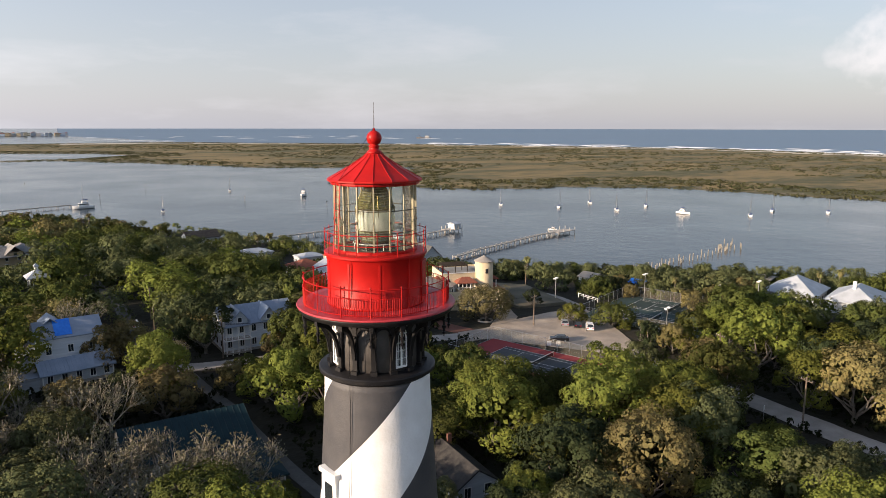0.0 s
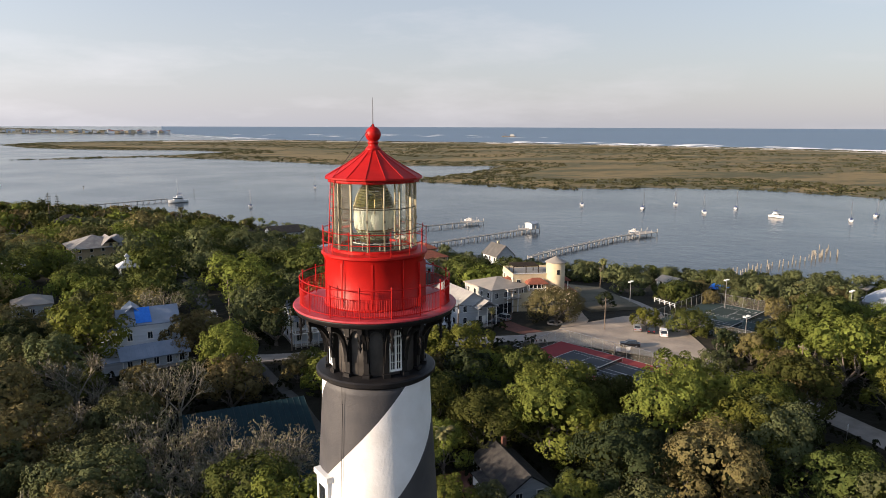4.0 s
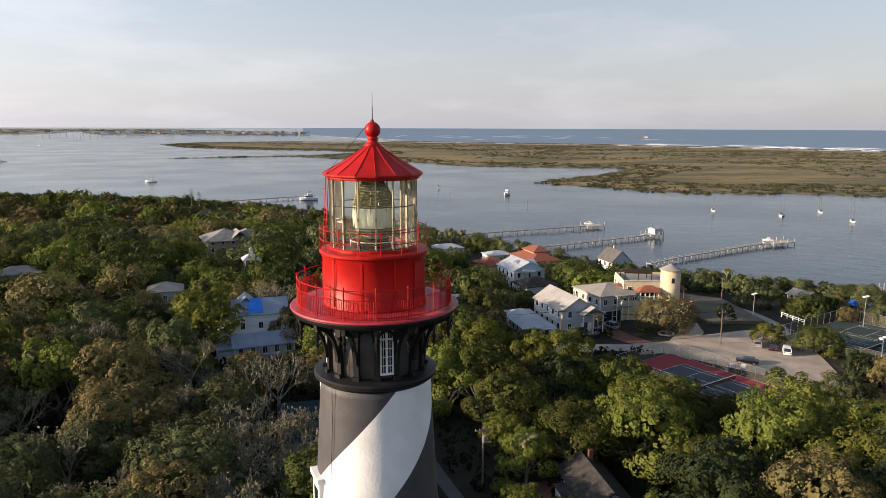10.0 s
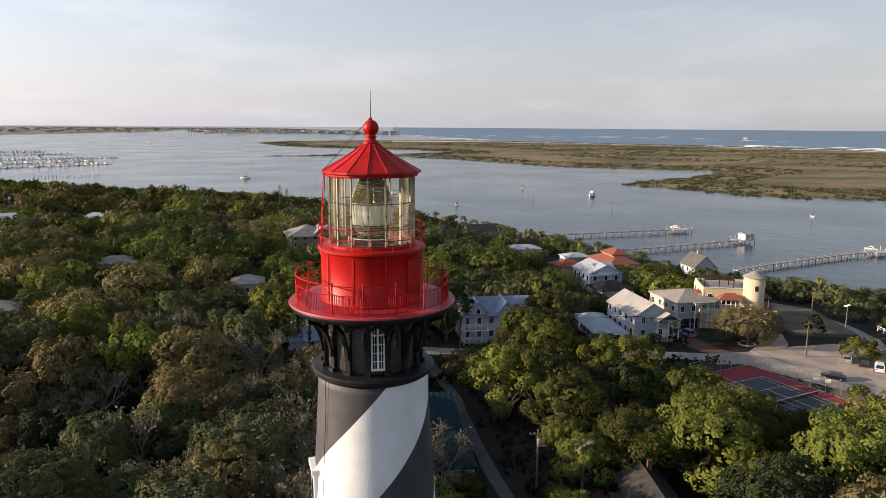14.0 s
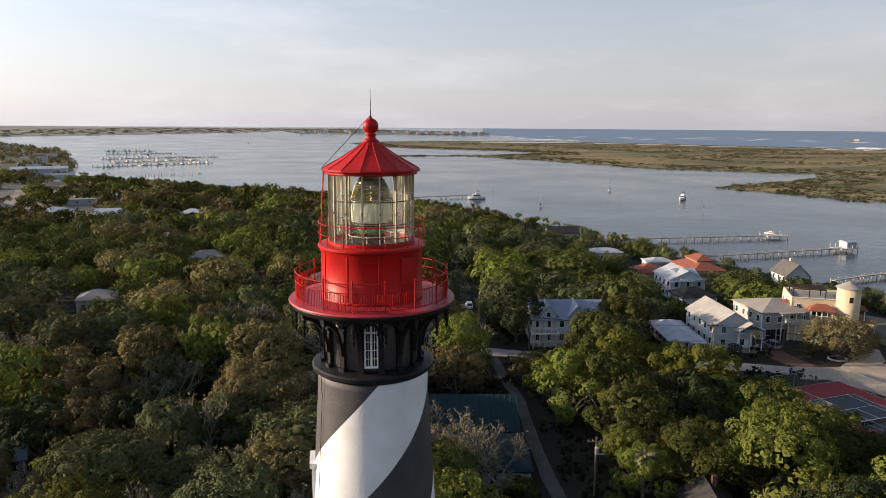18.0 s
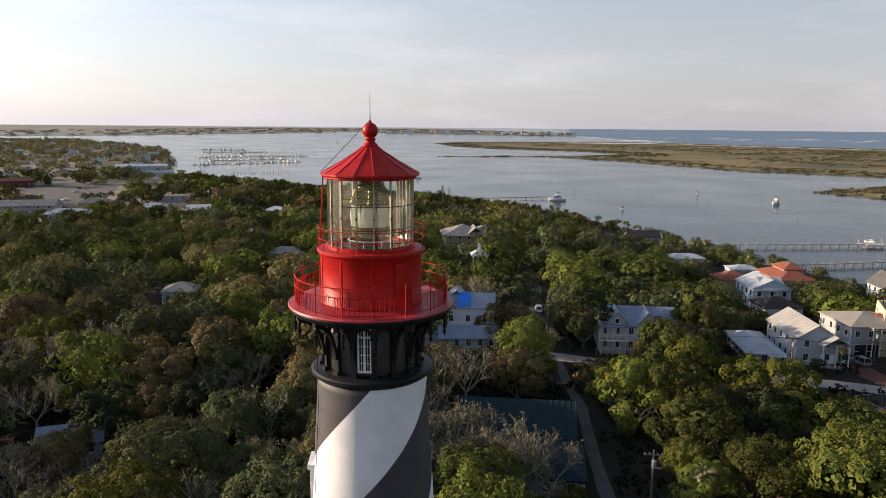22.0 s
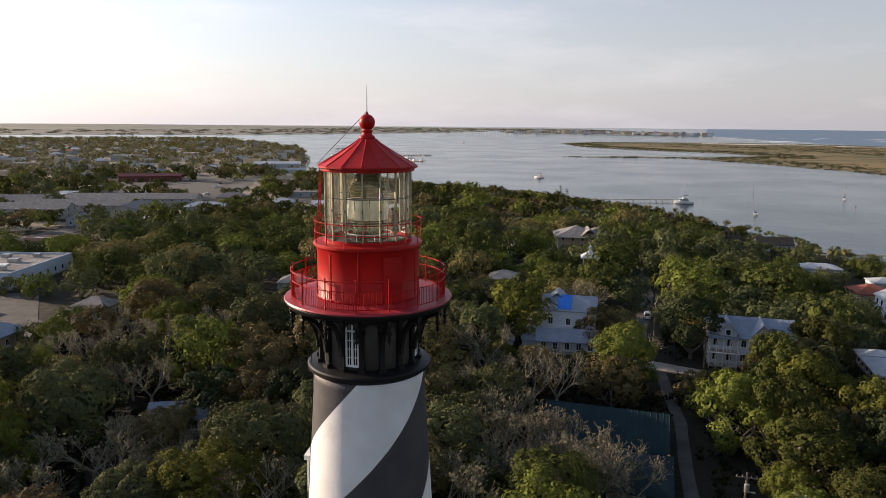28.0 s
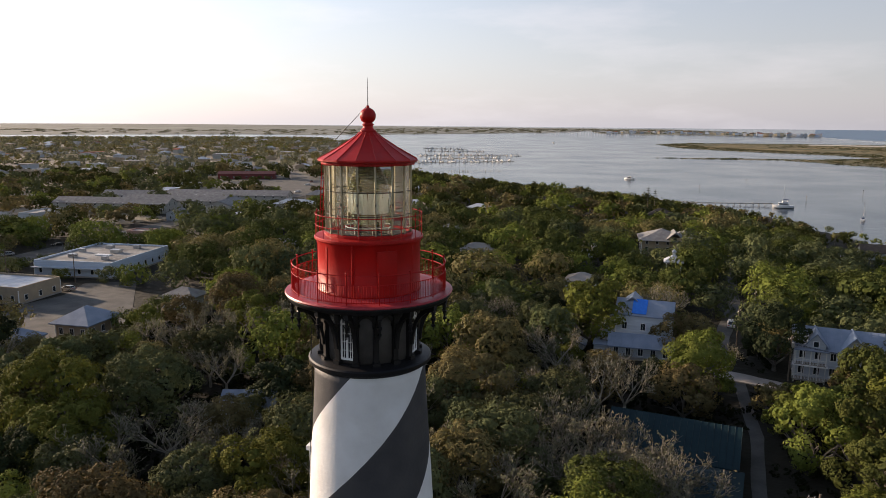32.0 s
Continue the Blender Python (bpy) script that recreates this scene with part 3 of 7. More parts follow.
for _k in range(10):
    _t0, _t1 = math.pi * _k / 10, math.pi * (_k + 1) / 10
    _q = []
    for _t in (_t0, _t1):
        for _rad in (0.30, 0.41):
            _a = math.cos(_t) * _rad / 2.1
            _z = 40.98 + _rad * 1.25 * math.sin(_t)
            _q.append([_bm2.verts.new((_rr * math.cos(_a), _rr * math.sin(_a), _z)) for _rr in (2.01, 2.13)])
    (_a0, _a1), (_b0, _b1), (_c0, _c1), (_d0, _d1) = _q
    for _f in ((_a1, _b1, _d1, _c1), (_a0, _a1, _c1, _c0), (_b1, _b0, _d0, _d1)):
        _bm2.faces.new(_f)
_am = bpy.data.meshes.new("arch")
_bm2.to_mesh(_am)
_bm2.free()
_am.materials.append(BLACK)
for _i in range(16):
    part("arch", _am, None, tower).matrix_basis = Matrix.Rotation(A0 + STEP * (_i + 0.5), 4, "Z")


def tower_window(az):
    w = part("window", boxm(1.93, 2.03, -0.31, 0.31, 39.55, 41.42), BLACK, tower, "tall narrow sash window with white bars")
    w.matrix_basis = Matrix.Rotation(radians(az), 4, "Z")
    part("pane", boxm(1.95, 2.045, -0.24, 0.24, 39.6, 41.38), PANE, w)
    bm = bmesh.new()
    for y in (-0.29, -0.045, 0.22):                         # stiles of the two leaves
        box(bm, 2.0, 2.085, y, y + 0.075 if y != -0.045 else 0.045, 39.56, 41.40)
    for z, t in ((39.54, 0.09), (41.02, 0.07), (41.34, 0.07)):
        box(bm, 2.0, 2.08, -0.29, 0.295, z, z + t)
    for z in (39.93, 40.29, 40.65):
        box(bm, 2.0, 2.066, -0.27, 0.27, z, z + 0.025)
    for y in (-0.14, 0.125):
        box(bm, 2.0, 2.064, y, y + 0.02, 39.58, 41.38)
    part("frame", bm, WHITE, w, "white glazing bars")


for _az in (-83.6, -173.6, 96.4, 6.4):
    tower_window(_az)
part("gallery_rim", lathe([(2.0, 41.80), (3.28, 41.78), (3.40, 41.82), (3.46, 41.90), (3.50, 42.00), (3.50, 42.06), (2.0, 42.06)], 96), BLACK, tower, "black moulded rim under the gallery", True)
part("gallery_deck", lathe([(2.0, 42.065), (3.53, 42.065), (3.55, 42.10), (3.52, 42.15), (2.0, 42.17)], 96), DECK_RED, tower, "red painted gallery floor")


def railing(r, z0, z1, posts, bars_between, mids, a0, bw):
    """A gallery railing of posts, rings and slim bars."""
    rail = part("railing", ring_bar(r, z1 - 0.06, 0.018 if r < 3 else 0.024), RED, tower, "red iron gallery railing")
    for z in mids:
        part("rail", ring_bar(r, z, 0.018), RED, rail)
    bm = bmesh.new()
    pr = 0.026 if r > 3 else 0.017
    tube(bm, (r, 0, z0), (r, 0, z1), pr, pr, 6)
    for z in mids + (z1 - 0.06,):
        tube(bm, (r, 0, z - 0.03), (r, 0, z + 0.03), pr * 1.4, pr * 1.4, 6)
    bmesh.ops.create_icosphere(bm, subdivisions=1, radius=pr * 1.8, matrix=Matrix.Translation((r, 0, z1 + 0.03)))
    pm = bpy.data.meshes.new("post")
    bm.to_mesh(pm)
    bm.free()
    pm.materials.append(RED)
    step = 2 * math.pi / posts
    for i in range(posts):
        part("post", pm, None, rail).matrix_basis = Matrix.Rotation(a0 + step * i, 4, "Z")
    if bars_between:
        bm = tube(bmesh.new(), (r, 0, z0 + 0.06), (r, 0, mids[-1]), bw, bw, 4)
        bm_me = bpy.data.meshes.new("baluster")
        bm.to_mesh(bm_me)
        bm.free()
        bm_me.materials.append(RED)
        for i in range(posts):
            for k in range(1, bars_between + 1):
                part("baluster", bm_me, None, rail).matrix_basis = Matrix.Rotation(a0 + step * (i + k / (bars_between + 1)), 4, "Z")
    return rail


railing(3.24, 42.15, 43.38, 16, 12, (42.26, 42.95), A0, 0.012)
part("service_room", lathe([(2.15, 42.15), (2.20, 42.17), (2.20, 42.26), (2.15, 42.30), (2.15, 44.12), (2.19, 44.18), (2.19, 44.30), (2.26, 44.36)], 80), RED, tower, "red riveted iron service room", True)
part("door", boxm(2.12, 2.185, -0.42, 0.42, 42.17, 44.05), RED, tower, "red iron door").matrix_basis = Matrix.Rotation(radians(-38), 4, "Z")
for _az in range(-110, 250, 36):
    part("seam", boxm(2.14, 2.166, -0.045, 0.045, 42.28, 44.14), RED, tower).matrix_basis = Matrix.Rotation(radians(_az), 4, "Z")
part("downpipe", tube(bmesh.new(), (2.22, 0, 42.2), (2.22, 0, 44.3), 0.025), RED, tower).matrix_basis = Matrix.Rotation(radians(-75), 4, "Z")
part("upper_gallery", lathe([(1.7, 44.30), (2.24, 44.30), (2.28, 44.34), (2.28, 44.42), (2.24, 44.46), (1.7, 44.50)], 80), RED, tower, "red upper gallery ledge")
railing(2.23, 44.46, 45.42, 16, 0, (44.92,), A0 + 0.1, 0.01)
# lantern glazing: sixteen bays of three panes, the glass dulled by salt
def salted_glass(name, dust):
    """Clear glass under a thin pale film."""
    m = clear_glass(name, (0.93, 0.95, 0.90))
    n, l = m.node_tree.nodes, m.node_tree.links
    out, clean = n["Material Output"], n["Mix Shader"]
    film, df, tl, mx = n.new("ShaderNodeMixShader"), n.new("ShaderNodeBsdfDiffuse"), n.new("ShaderNodeBsdfTranslucent"), n.new("ShaderNodeMixShader")
    df.inputs["Color"].default_value = tl.inputs["Color"].default_value = (0.82, 0.81, 0.74, 1)
    film.inputs["Fac"].default_value = 0.6
    l.new(df.outputs[0], film.inputs[1])
    l.new(tl.outputs[0], film.inputs[2])
    tc, nz, mr = n.new("ShaderNodeTexCoord"), n.new("ShaderNodeTexNoise"), n.new("ShaderNodeMapRange")
    nz.inputs["Scale"].default_value, nz.inputs["Detail"].default_value = 1.6, 5
    mr.inputs["From Min"].default_value, mr.inputs["From Max"].default_value = 0.3, 0.7
    mr.inputs["To Min"].default_value, mr.inputs["To Max"].default_value = dust * 0.6, dust * 1.4
    l.new(tc.outputs["Object"], nz.inputs["Vector"])
    l.new(nz.outputs["Fac"], mr.inputs["Value"])
    l.new(mr.outputs["Result"], mx.inputs["Fac"])
    l.new(clean.outputs[0], mx.inputs[1])
    l.new(film.outputs[0], mx.inputs[2])
    l.new(mx.outputs[0], out.inputs["Surface"])
    return m


LG = salted_glass("lantern_glass", 0.075)
A1, GR = radians(-93.5), 1.79
part("lantern_base", lathe([(1.74, 44.46), (1.86, 44.46), (1.86, 44.58), (1.80, 44.62), (1.64, 44.62), (1.64, 44.46)], 32, True), RED, tower, "red lantern sill")
for _i in range(16):
    _a, _b = A1 + STEP * _i, A1 + STEP * (_i + 1)
    _ca, _sa, _cb, _sb = math.cos(_a), math.sin(_a), math.cos(_b), math.sin(_b)
    part("mullion", boxm(GR - 0.05, GR + 0.035, -0.026, 0.026, 44.58, 47.42), GLAZING, tower, "pale bronze lantern glazing bar").matrix_basis = Matrix.Rotation(_a, 4, "Z")
    for _z0, _z1 in ((44.64, 45.37), (45.39, 46.32), (46.34, 47.40)):
        _bm = bmesh.new()
        _bm.faces.new([_bm.verts.new(((GR - 0.02) * c, (GR - 0.02) * s, z)) for c, s, z in ((_ca, _sa, _z0), (_cb, _sb, _z0), (_cb, _sb, _z1), (_ca, _sa, _z1))])
        part("pane", _bm, LG, tower).visible_shadow = False
    for _z, _w in ((44.63, 0.024), (45.38, 0.022), (46.33, 0.022)):
        part("glazing_bar", tube(bmesh.new(), (GR * _ca, GR * _sa, _z), (GR * _cb, GR * _sb, _z), _w, _w, 4), DARK_BAR, tower)
    for _z in (45.85,):                        # clips that hold the panes
        part("clip", boxm(GR + 0.03, GR + 0.07, -0.03, 0.03, _z - 0.05, _z + 0.05), DARK_BAR, tower).matrix_basis = Matrix.Rotation(_a, 4, "Z")
# the first-order lens on its pedestal
def lens_glass(name, tone, clear, cloudy):
    """Cut glass prisms: part clear, part scattering the daylight round them."""
    m = bpy.data.materials.new(name)
    m.use_nodes = True
    n, l = m.node_tree.nodes, m.node_tree.links
    q = n["Principled BSDF"]
    q.inputs["Base Color"].default_value = (*tone, 1)
    q.inputs["Roughness"].default_value = 0.10
    q.inputs["Transmission Weight"].default_value = clear
    q.inputs["IOR"].default_value = 1.5
    tl, mx = n.new("ShaderNodeBsdfTranslucent"), n.new("ShaderNodeMixShader")
    tl.inputs["Color"].default_value = (*tone, 1)
    mx.inputs["Fac"].default_value = cloudy
    l.new(q.outputs[0], mx.inputs[1])
    l.new(tl.outputs[0], mx.inputs[2])
    l.new(mx.outputs[0], n["Material Output"].inputs["Surface"])
    return m


LENS = lens_glass("lens_glass", (0.95, 0.97, 0.92), 0.35, 0.55)
LENS_LOW = lens_glass("lower_prism_glass", (0.62, 0.70, 0.52), 0.6, 0.25)
LENS_TOP = lens_glass("greenish_lens_glass", (0.24, 0.24, 0.095), 0.5, 0.2)
BRASS = mat("aged_brass", (0.20, 0.155, 0.06), (0.14, 0.115, 0.05), 3.0, 0.4, metal=0.8)
LR = 0.83
lens = tagged(part("fresnel_lens", lathe([(0.62, 44.80), (0.66, 44.90)], 32), BRASS, None), "large brass and glass beehive lens on a pedestal inside the lantern", "lens")
# lower prisms, the clear drum of eight bull's-eye panels, and the tall dome of prisms
for _k in range(5):
    _r0 = 0.56 + 0.045 * _k
    part("prism_ring", lathe([(_r0 - 0.07, 44.90 + 0.085 * _k), (_r0, 44.90 + 0.085 * _k), (_r0 + 0.045, 44.935 + 0.085 * _k), (_r0 + 0.02, 44.965 + 0.085 * _k), (_r0 - 0.07, 44.965 + 0.085 * _k)], 32, True), LENS_LOW, lens, "clear lower prism ring")
for _i in range(8):
    _d = A1 + _i * math.pi / 4
    _bm = bmesh.new()
    for _ra, _rb, _dz in ((0.0, 0.12, 0.05), (0.13, 0.19, 0.04), (0.20, 0.26, 0.034), (0.27, 0.33, 0.028), (0.34, 0.43, 0.022)):
        _ring = []
        for _q in range(16):                           # stepped rings of one bull's eye, cut square by its frame
            _c, _s = math.cos(_q * math.pi / 8), math.sin(_q * math.pi / 8)
            _ring.append([_bm.verts.new((LR + 0.01 - (max(-0.31, min(0.31, r * _c * 0.8)) ** 2) * 0.62 + h, max(-0.31, min(0.31, r * _c * 0.8)), 45.82 + max(-0.44, min(0.44, r * _s * 1.12)))) for r, h in ((_ra, _dz), (_rb, _dz * 0.3))])
        for _q in range(16):
            _bm.faces.new((_ring[_q][0], _ring[_q][1], _ring[(_q + 1) % 16][1], _ring[(_q + 1) % 16][0]))
    part("bulls_eye", _bm, LENS, lens, "bright clear bull's-eye panel").matrix_basis = Matrix.Rotation(_d, 4, "Z")
    part("drum_pane", boxm(LR - 0.09, LR - 0.055, -0.31, 0.31, 45.36, 46.28), LENS, lens).matrix_basis = Matrix.Rotation(_d, 4, "Z")
_dome = [(0.83, 46.33), (0.81, 46.44), (0.785, 46.55), (0.755, 46.66), (0.715, 46.77), (0.67, 46.88), (0.615, 46.99), (0.55, 47.10), (0.48, 47.20), (0.40, 47.29)]
for (_r0, _z0), (_r1, _z1) in zip(_dome, _dome[1:]):
    part("prism_ring", lathe([(_r0 - 0.07, _z0), (_r0, _z0), ((_r0 + _r1) / 2 + 0.02, _z0 + 0.05), (_r1, _z1 - 0.02), (_r1 - 0.07, _z1 - 0.02)], 32, True), LENS_TOP, lens, "greenish prism ring of the lens dome")
for _r, _z in ((0.78, 45.33), (0.87, 46.30)):
    part("hoop", ring_bar(_r, _z, 0.028, 48), BRASS, lens, "brass hoop")
for _i in range(16):
    _a = A1 + (_i + 0.5) * math.pi / 8
    _bm = bmesh.new()
    _pts = [(0.60, 44.92), (0.80, 45.33)] * (_i % 2 == 1) + [(0.87, 46.30)] + _dome[1::2]
    for _u0, _u1 in zip(_pts, _pts[1:]):
        tube(_bm, (_u0[0] * math.cos(_a), _u0[0] * math.sin(_a), _u0[1]), (_u1[0] * math.cos(_a), _u1[0] * math.sin(_a), _u1[1]), 0.020, 0.018, 4)
    part("rib", _bm, BRASS, lens, "brass lens frame rib")
part("table_ring", ring_bar(0.98, 44.80, 0.022, 48), HULL, lens, "white guard ring round the pedestal")
for _i in range(8):
    _a = A1 + _i * math.pi / 4
    part("ring_post", tube(bmesh.new(), (0.98 * math.cos(_a), 0.98 * math.sin(_a), 44.52), (0.98 * math.cos(_a), 0.98 * math.sin(_a), 44.80), 0.016, 0.016, 4), HULL, lens)
part("lantern_floor", lathe([(1.60, 44.49), (1.60, 44.53), (0.3, 44.53), (0.3, 44.49)], 32, True), IRON_GREY, tower, "dark lantern room floor")
part("pedestal", lathe([(0.9, 44.47), (0.9, 44.66), (0.60, 44.70), (0.60, 44.78), (0.64, 44.80), (0.64, 44.82)], 32), BLACK, lens, "dark iron pedestal")
part("lamp", lathe([(0.10, 45.0), (0.10, 45.6), (0.16, 45.7), (0.16, 46.1), (0.08, 46.2)], 16), HULL, lens, "lamp changer inside the lens")
# roof, ball and rod
part("ceiling", lathe([(1.66, 47.42), (1.9, 47.42), (1.9, 47.44), (1.66, 47.46)], 32), CREAM, tower)
part("soffit_ring", lathe([(1.76, 47.38), (1.93, 47.38), (1.95, 47.42), (1.95, 47.52), (1.76, 47.52)], 16, True), RED, tower, "red moulding under the roof").matrix_basis = Matrix.Rotation(A1, 4, "Z")
part("roof", lathe([(1.86, 47.50), (2.03, 47.50), (2.08, 47.53), (2.08, 47.59), (2.00, 47.64), (1.55, 47.88), (1.18, 48.10), (0.80, 48.34), (0.52, 48.53), (0.36, 48.68)], 16), RED, tower, "red faceted iron lantern roof").matrix_basis = Matrix.Rotation(A1, 4, "Z")
for _i in range(16):
    _a = A1 + STEP * _i
    _bm = bmesh.new()
    for _u0, _u1 in (((2.06, 47.61), (1.18, 48.105)), ((1.18, 48.105), (0.52, 48.535)), ((0.52, 48.535), (0.36, 48.68))):
        tube(_bm, (_u0[0] * math.cos(_a), _u0[0] * math.sin(_a), _u0[1]), (_u1[0] * math.cos(_a), _u1[0] * math.sin(_a), _u1[1]), 0.016, 0.014, 5)
    part("roof_rib", _bm, RED, tower)
part("vent_ball", lathe([(0.33, 48.66), (0.34, 48.74), (0.28, 48.80), (0.21, 48.86), (0.20, 48.95), (0.25, 48.99), (0.22, 49.03)] + [(0.33 * math.cos(t), 49.34 + 0.33 * math.sin(t)) for t in np.linspace(-1.05, 1.35, 12)] + [(0.06, 49.70), (0.05, 49.76)], 32), RED, tower, "red ventilator ball", True)
part("lightning_rod", tube(bmesh.new(), (0, 0, 49.7), (0, 0, 50.86), 0.020, 0.006, 6), BLACK, tower)
_bm = bmesh.new()
tube(_bm, (0, 0, 49.78), (-1.95, -0.75, 47.62), 0.012, 0.012, 4)
part("guy_wire", _bm, BLACK, tower)
# ladder on the western side of the lantern
_bm = bmesh.new()
for _y in (-0.16, 0.16):
    tube(_bm, (2.16, _y, 44.5), (1.98, _y, 47.5), 0.022, 0.022, 5)
for _k in range(10):
    _x = 2.16 - 0.18 * _k / 10
    tube(_bm, (_x, -0.16, 44.6 + 0.29 * _k), (_x, 0.16, 44.6 + 0.29 * _k), 0.014, 0.014, 4)
part("ladder", _bm, RED, tower, "red iron ladder").matrix_basis = Matrix.Rotation(radians(-165), 4, "Z")
# hooded shaft window facing west
_w = part("shaft_window", boxm(2.3, 2.76, -0.55, 0.55, 30.6, 34.6), WHITE, tower, "white hooded shaft window surround")
_w.matrix_basis = Matrix.Rotation(radians(-168), 4, "Z")
part("hood", boxm(2.2, 2.85, -0.66, 0.66, 34.6, 34.82), WHITE, _w)
part("pane", boxm(2.6, 2.78, -0.3, 0.3, 31.2, 34.2), PANE, _w)
_bm = bmesh.new()
for _z0, _z1 in ((42.1, 44.4), (38.2, 41.7), (30, 38.2)):
    _r0, _r1 = (2.19, 2.19) if _z0 > 42 else (2.5, 2.5) if _z0 > 38.1 else (2.97, 2.47)
    tube(_bm, (_r0, 0, _z0), (_r1, 0, _z1), 0.014, 0.014, 4)
part("cable", _bm, BLACK, tower).matrix_basis = Matrix.Rotation(radians(-142), 4, "Z")

# ---- roads, courts, houses ----
CLEAR = []       # (x, y, half width, half depth, turn) kept free of trees


def ground_z(x, y):
    return float(height(np.array([float(x)]), np.array([float(y)]))[0][0])


def ribbon(name, pts, width, material, label, lift=0.08, clear=True, thick=0.5):
    """A road or path along a line of points."""
    fine = []
    for (ax, ay), (bx, by) in zip(pts, pts[1:]):
        k = max(1, int(math.hypot(bx - ax, by - ay) / 4))
        fine += [(ax + (bx - ax) * i / k, ay + (by - ay) * i / k) for i in range(k)]
    fine.append(pts[-1])
    bm, prev = bmesh.new(), None
    for i, (x, y) in enumerate(fine):
        ax, ay = fine[max(i - 1, 0)]
        bx, by = fine[min(i + 1, len(fine) - 1)]
        l = math.hypot(bx - ax, by - ay)
        nx, ny = -(by - ay) / l * width / 2, (bx - ax) / l * width / 2
        wob = 1 + 0.06 * math.sin(i * 1.7) + 0.04 * math.sin(i * 0.6)
        z = ground_z(x, y) + lift
        cur = [bm.verts.new(v) for v in ((x + nx * wob, y + ny * wob, z - thick), (x + nx * wob, y + ny * wob, z), (x - nx * wob, y - ny * wob, z), (x - nx * wob, y - ny * wob, z - thick))]
        if prev:
            for k in range(3):
                bm.faces.new((prev[k], prev[k + 1], cur[k + 1], cur[k]))
        else:
            bm.faces.new(cur)
        prev = cur
        if clear:
            CLEAR.append((x, y, width / 2 + 1.0, 2.5, math.atan2(by - ay, bx - ax) - math.pi / 2))
    bm.faces.new(prev[::-1])
    bmesh.ops.recalc_face_normals(bm, faces=bm.faces)
    return tagged(part(name, bm, material), label, "road", kind="structure")


ribbon("path", [(8.5, 116), (11, 103), (13.3, 92), (14.4, 76), (15.6, 64), (17.5, 52), (18.5, 40)], 2.0, ASPHALT, "pale concrete driveway beside the woods")
ribbon("road", [(3, 117.5), (16, 116.2), (34, 115), (50, 114.2), (64, 113.4), (78, 110)], 4.6, CONCRETE, "pale sandy street in front of the houses")
ribbon("road", [(112, 116), (117, 124), (119.5, 140), (118, 156), (112, 166), (100, 176)], 4.2, CONCRETE, "narrow pale road towards the shore")
ribbon("road", [(4, 117), (3.2, 132), (2.6, 145), (2.4, 166)], 3.6, ASPHALT, "shaded asphalt street between trees")
ribbon("road", [(2.4, 166), (2.2, 183), (-2.5, 226), (-7, 275), (-12, 320)], 3.0, ASPHALT, "shaded asphalt street under tree crowns")
ribbon("road", [(98, 88), (97.5, 70), (97.6, 50), (97.2, 34), (98.2, 20), (101, -30), (110, -90)], 6.0, CONCRETE, "pale street with a worn edge")
ribbon("road", [(-215, 60), (-228, 110), (-237, 150), (-252, 205), (-272, 275), (-292, 350), (-340, 425), (-395, 490), (-470, 560)], 13, ASPHALT, "wide grey main road through the town")
ribbon("verge", [(-206, 60), (-219, 108), (-227, 146)], 3.0, mat("dry_grass", (0.16, 0.15, 0.05), (0.11, 0.11, 0.04), 0.3, 0.95), "dry grass verge beside the main road", 0.07, False)
ribbon("path", [(57, 117), (60, 124)], 4.5, ASPHALT, "driveway", 0.1)
ribbon("path", [(75, 113), (72, 120), (71, 129)], 5.0, BRICK_PATH, "brick driveway", 0.1)
ribbon("path", [(84, 114), (92, 122), (95, 130)], 5.0, SAND_LOT, "sandy driveway", 0.1)
lot = prism(bmesh.new(), [(70, 107), (75.5, 107), (83, 97.5), (92, 86), (97, 82), (103, 86), (107, 95), (111, 105), (114, 116), (104, 119), (92, 117.5), (80, 114.5), (72, 114.5)], -0.5, 0.11)
tagged(part("pavement", lot, SAND_LOT), "sandy parking lot beside the tennis court", "parking lot", kind="structure")
tagged(part("pavement", prism(bmesh.new(), [(100, 128), (115, 126), (118, 150), (108, 160), (98, 150)], -2.5, 0.02), mat("bare_yard", (0.16, 0.14, 0.10), (0.09, 0.085, 0.06), 0.15, 0.95)), "bare sandy yard by the shore road", "yard", kind="structure")
tagged(part("pavement", prism(bmesh.new(), [(-168, 70), (-118, 62), (-112, 92), (-140, 100), (-165, 122), (-176, 112), (-168, 100)], -0.5, 0.06), ASPHALT), "worn grey forecourt between low shops", "forecourt", kind="structure")
tagged(part("pavement", prism(bmesh.new(), [(-400, 440), (-330, 350), (-285, 335), (-275, 370), (-330, 470), (-390, 520)], -0.5, 0.06), ASPHALT), "grey paved junction in the town", "road", kind="structure")
CLEAR += [(92, 102, 17, 17, 0), (108, 142, 11, 17, 0), (-150, 92, 24, 24, 0), (-330, 430, 40, 70, -0.6), (77.5, 118, 9, 4, 0)]


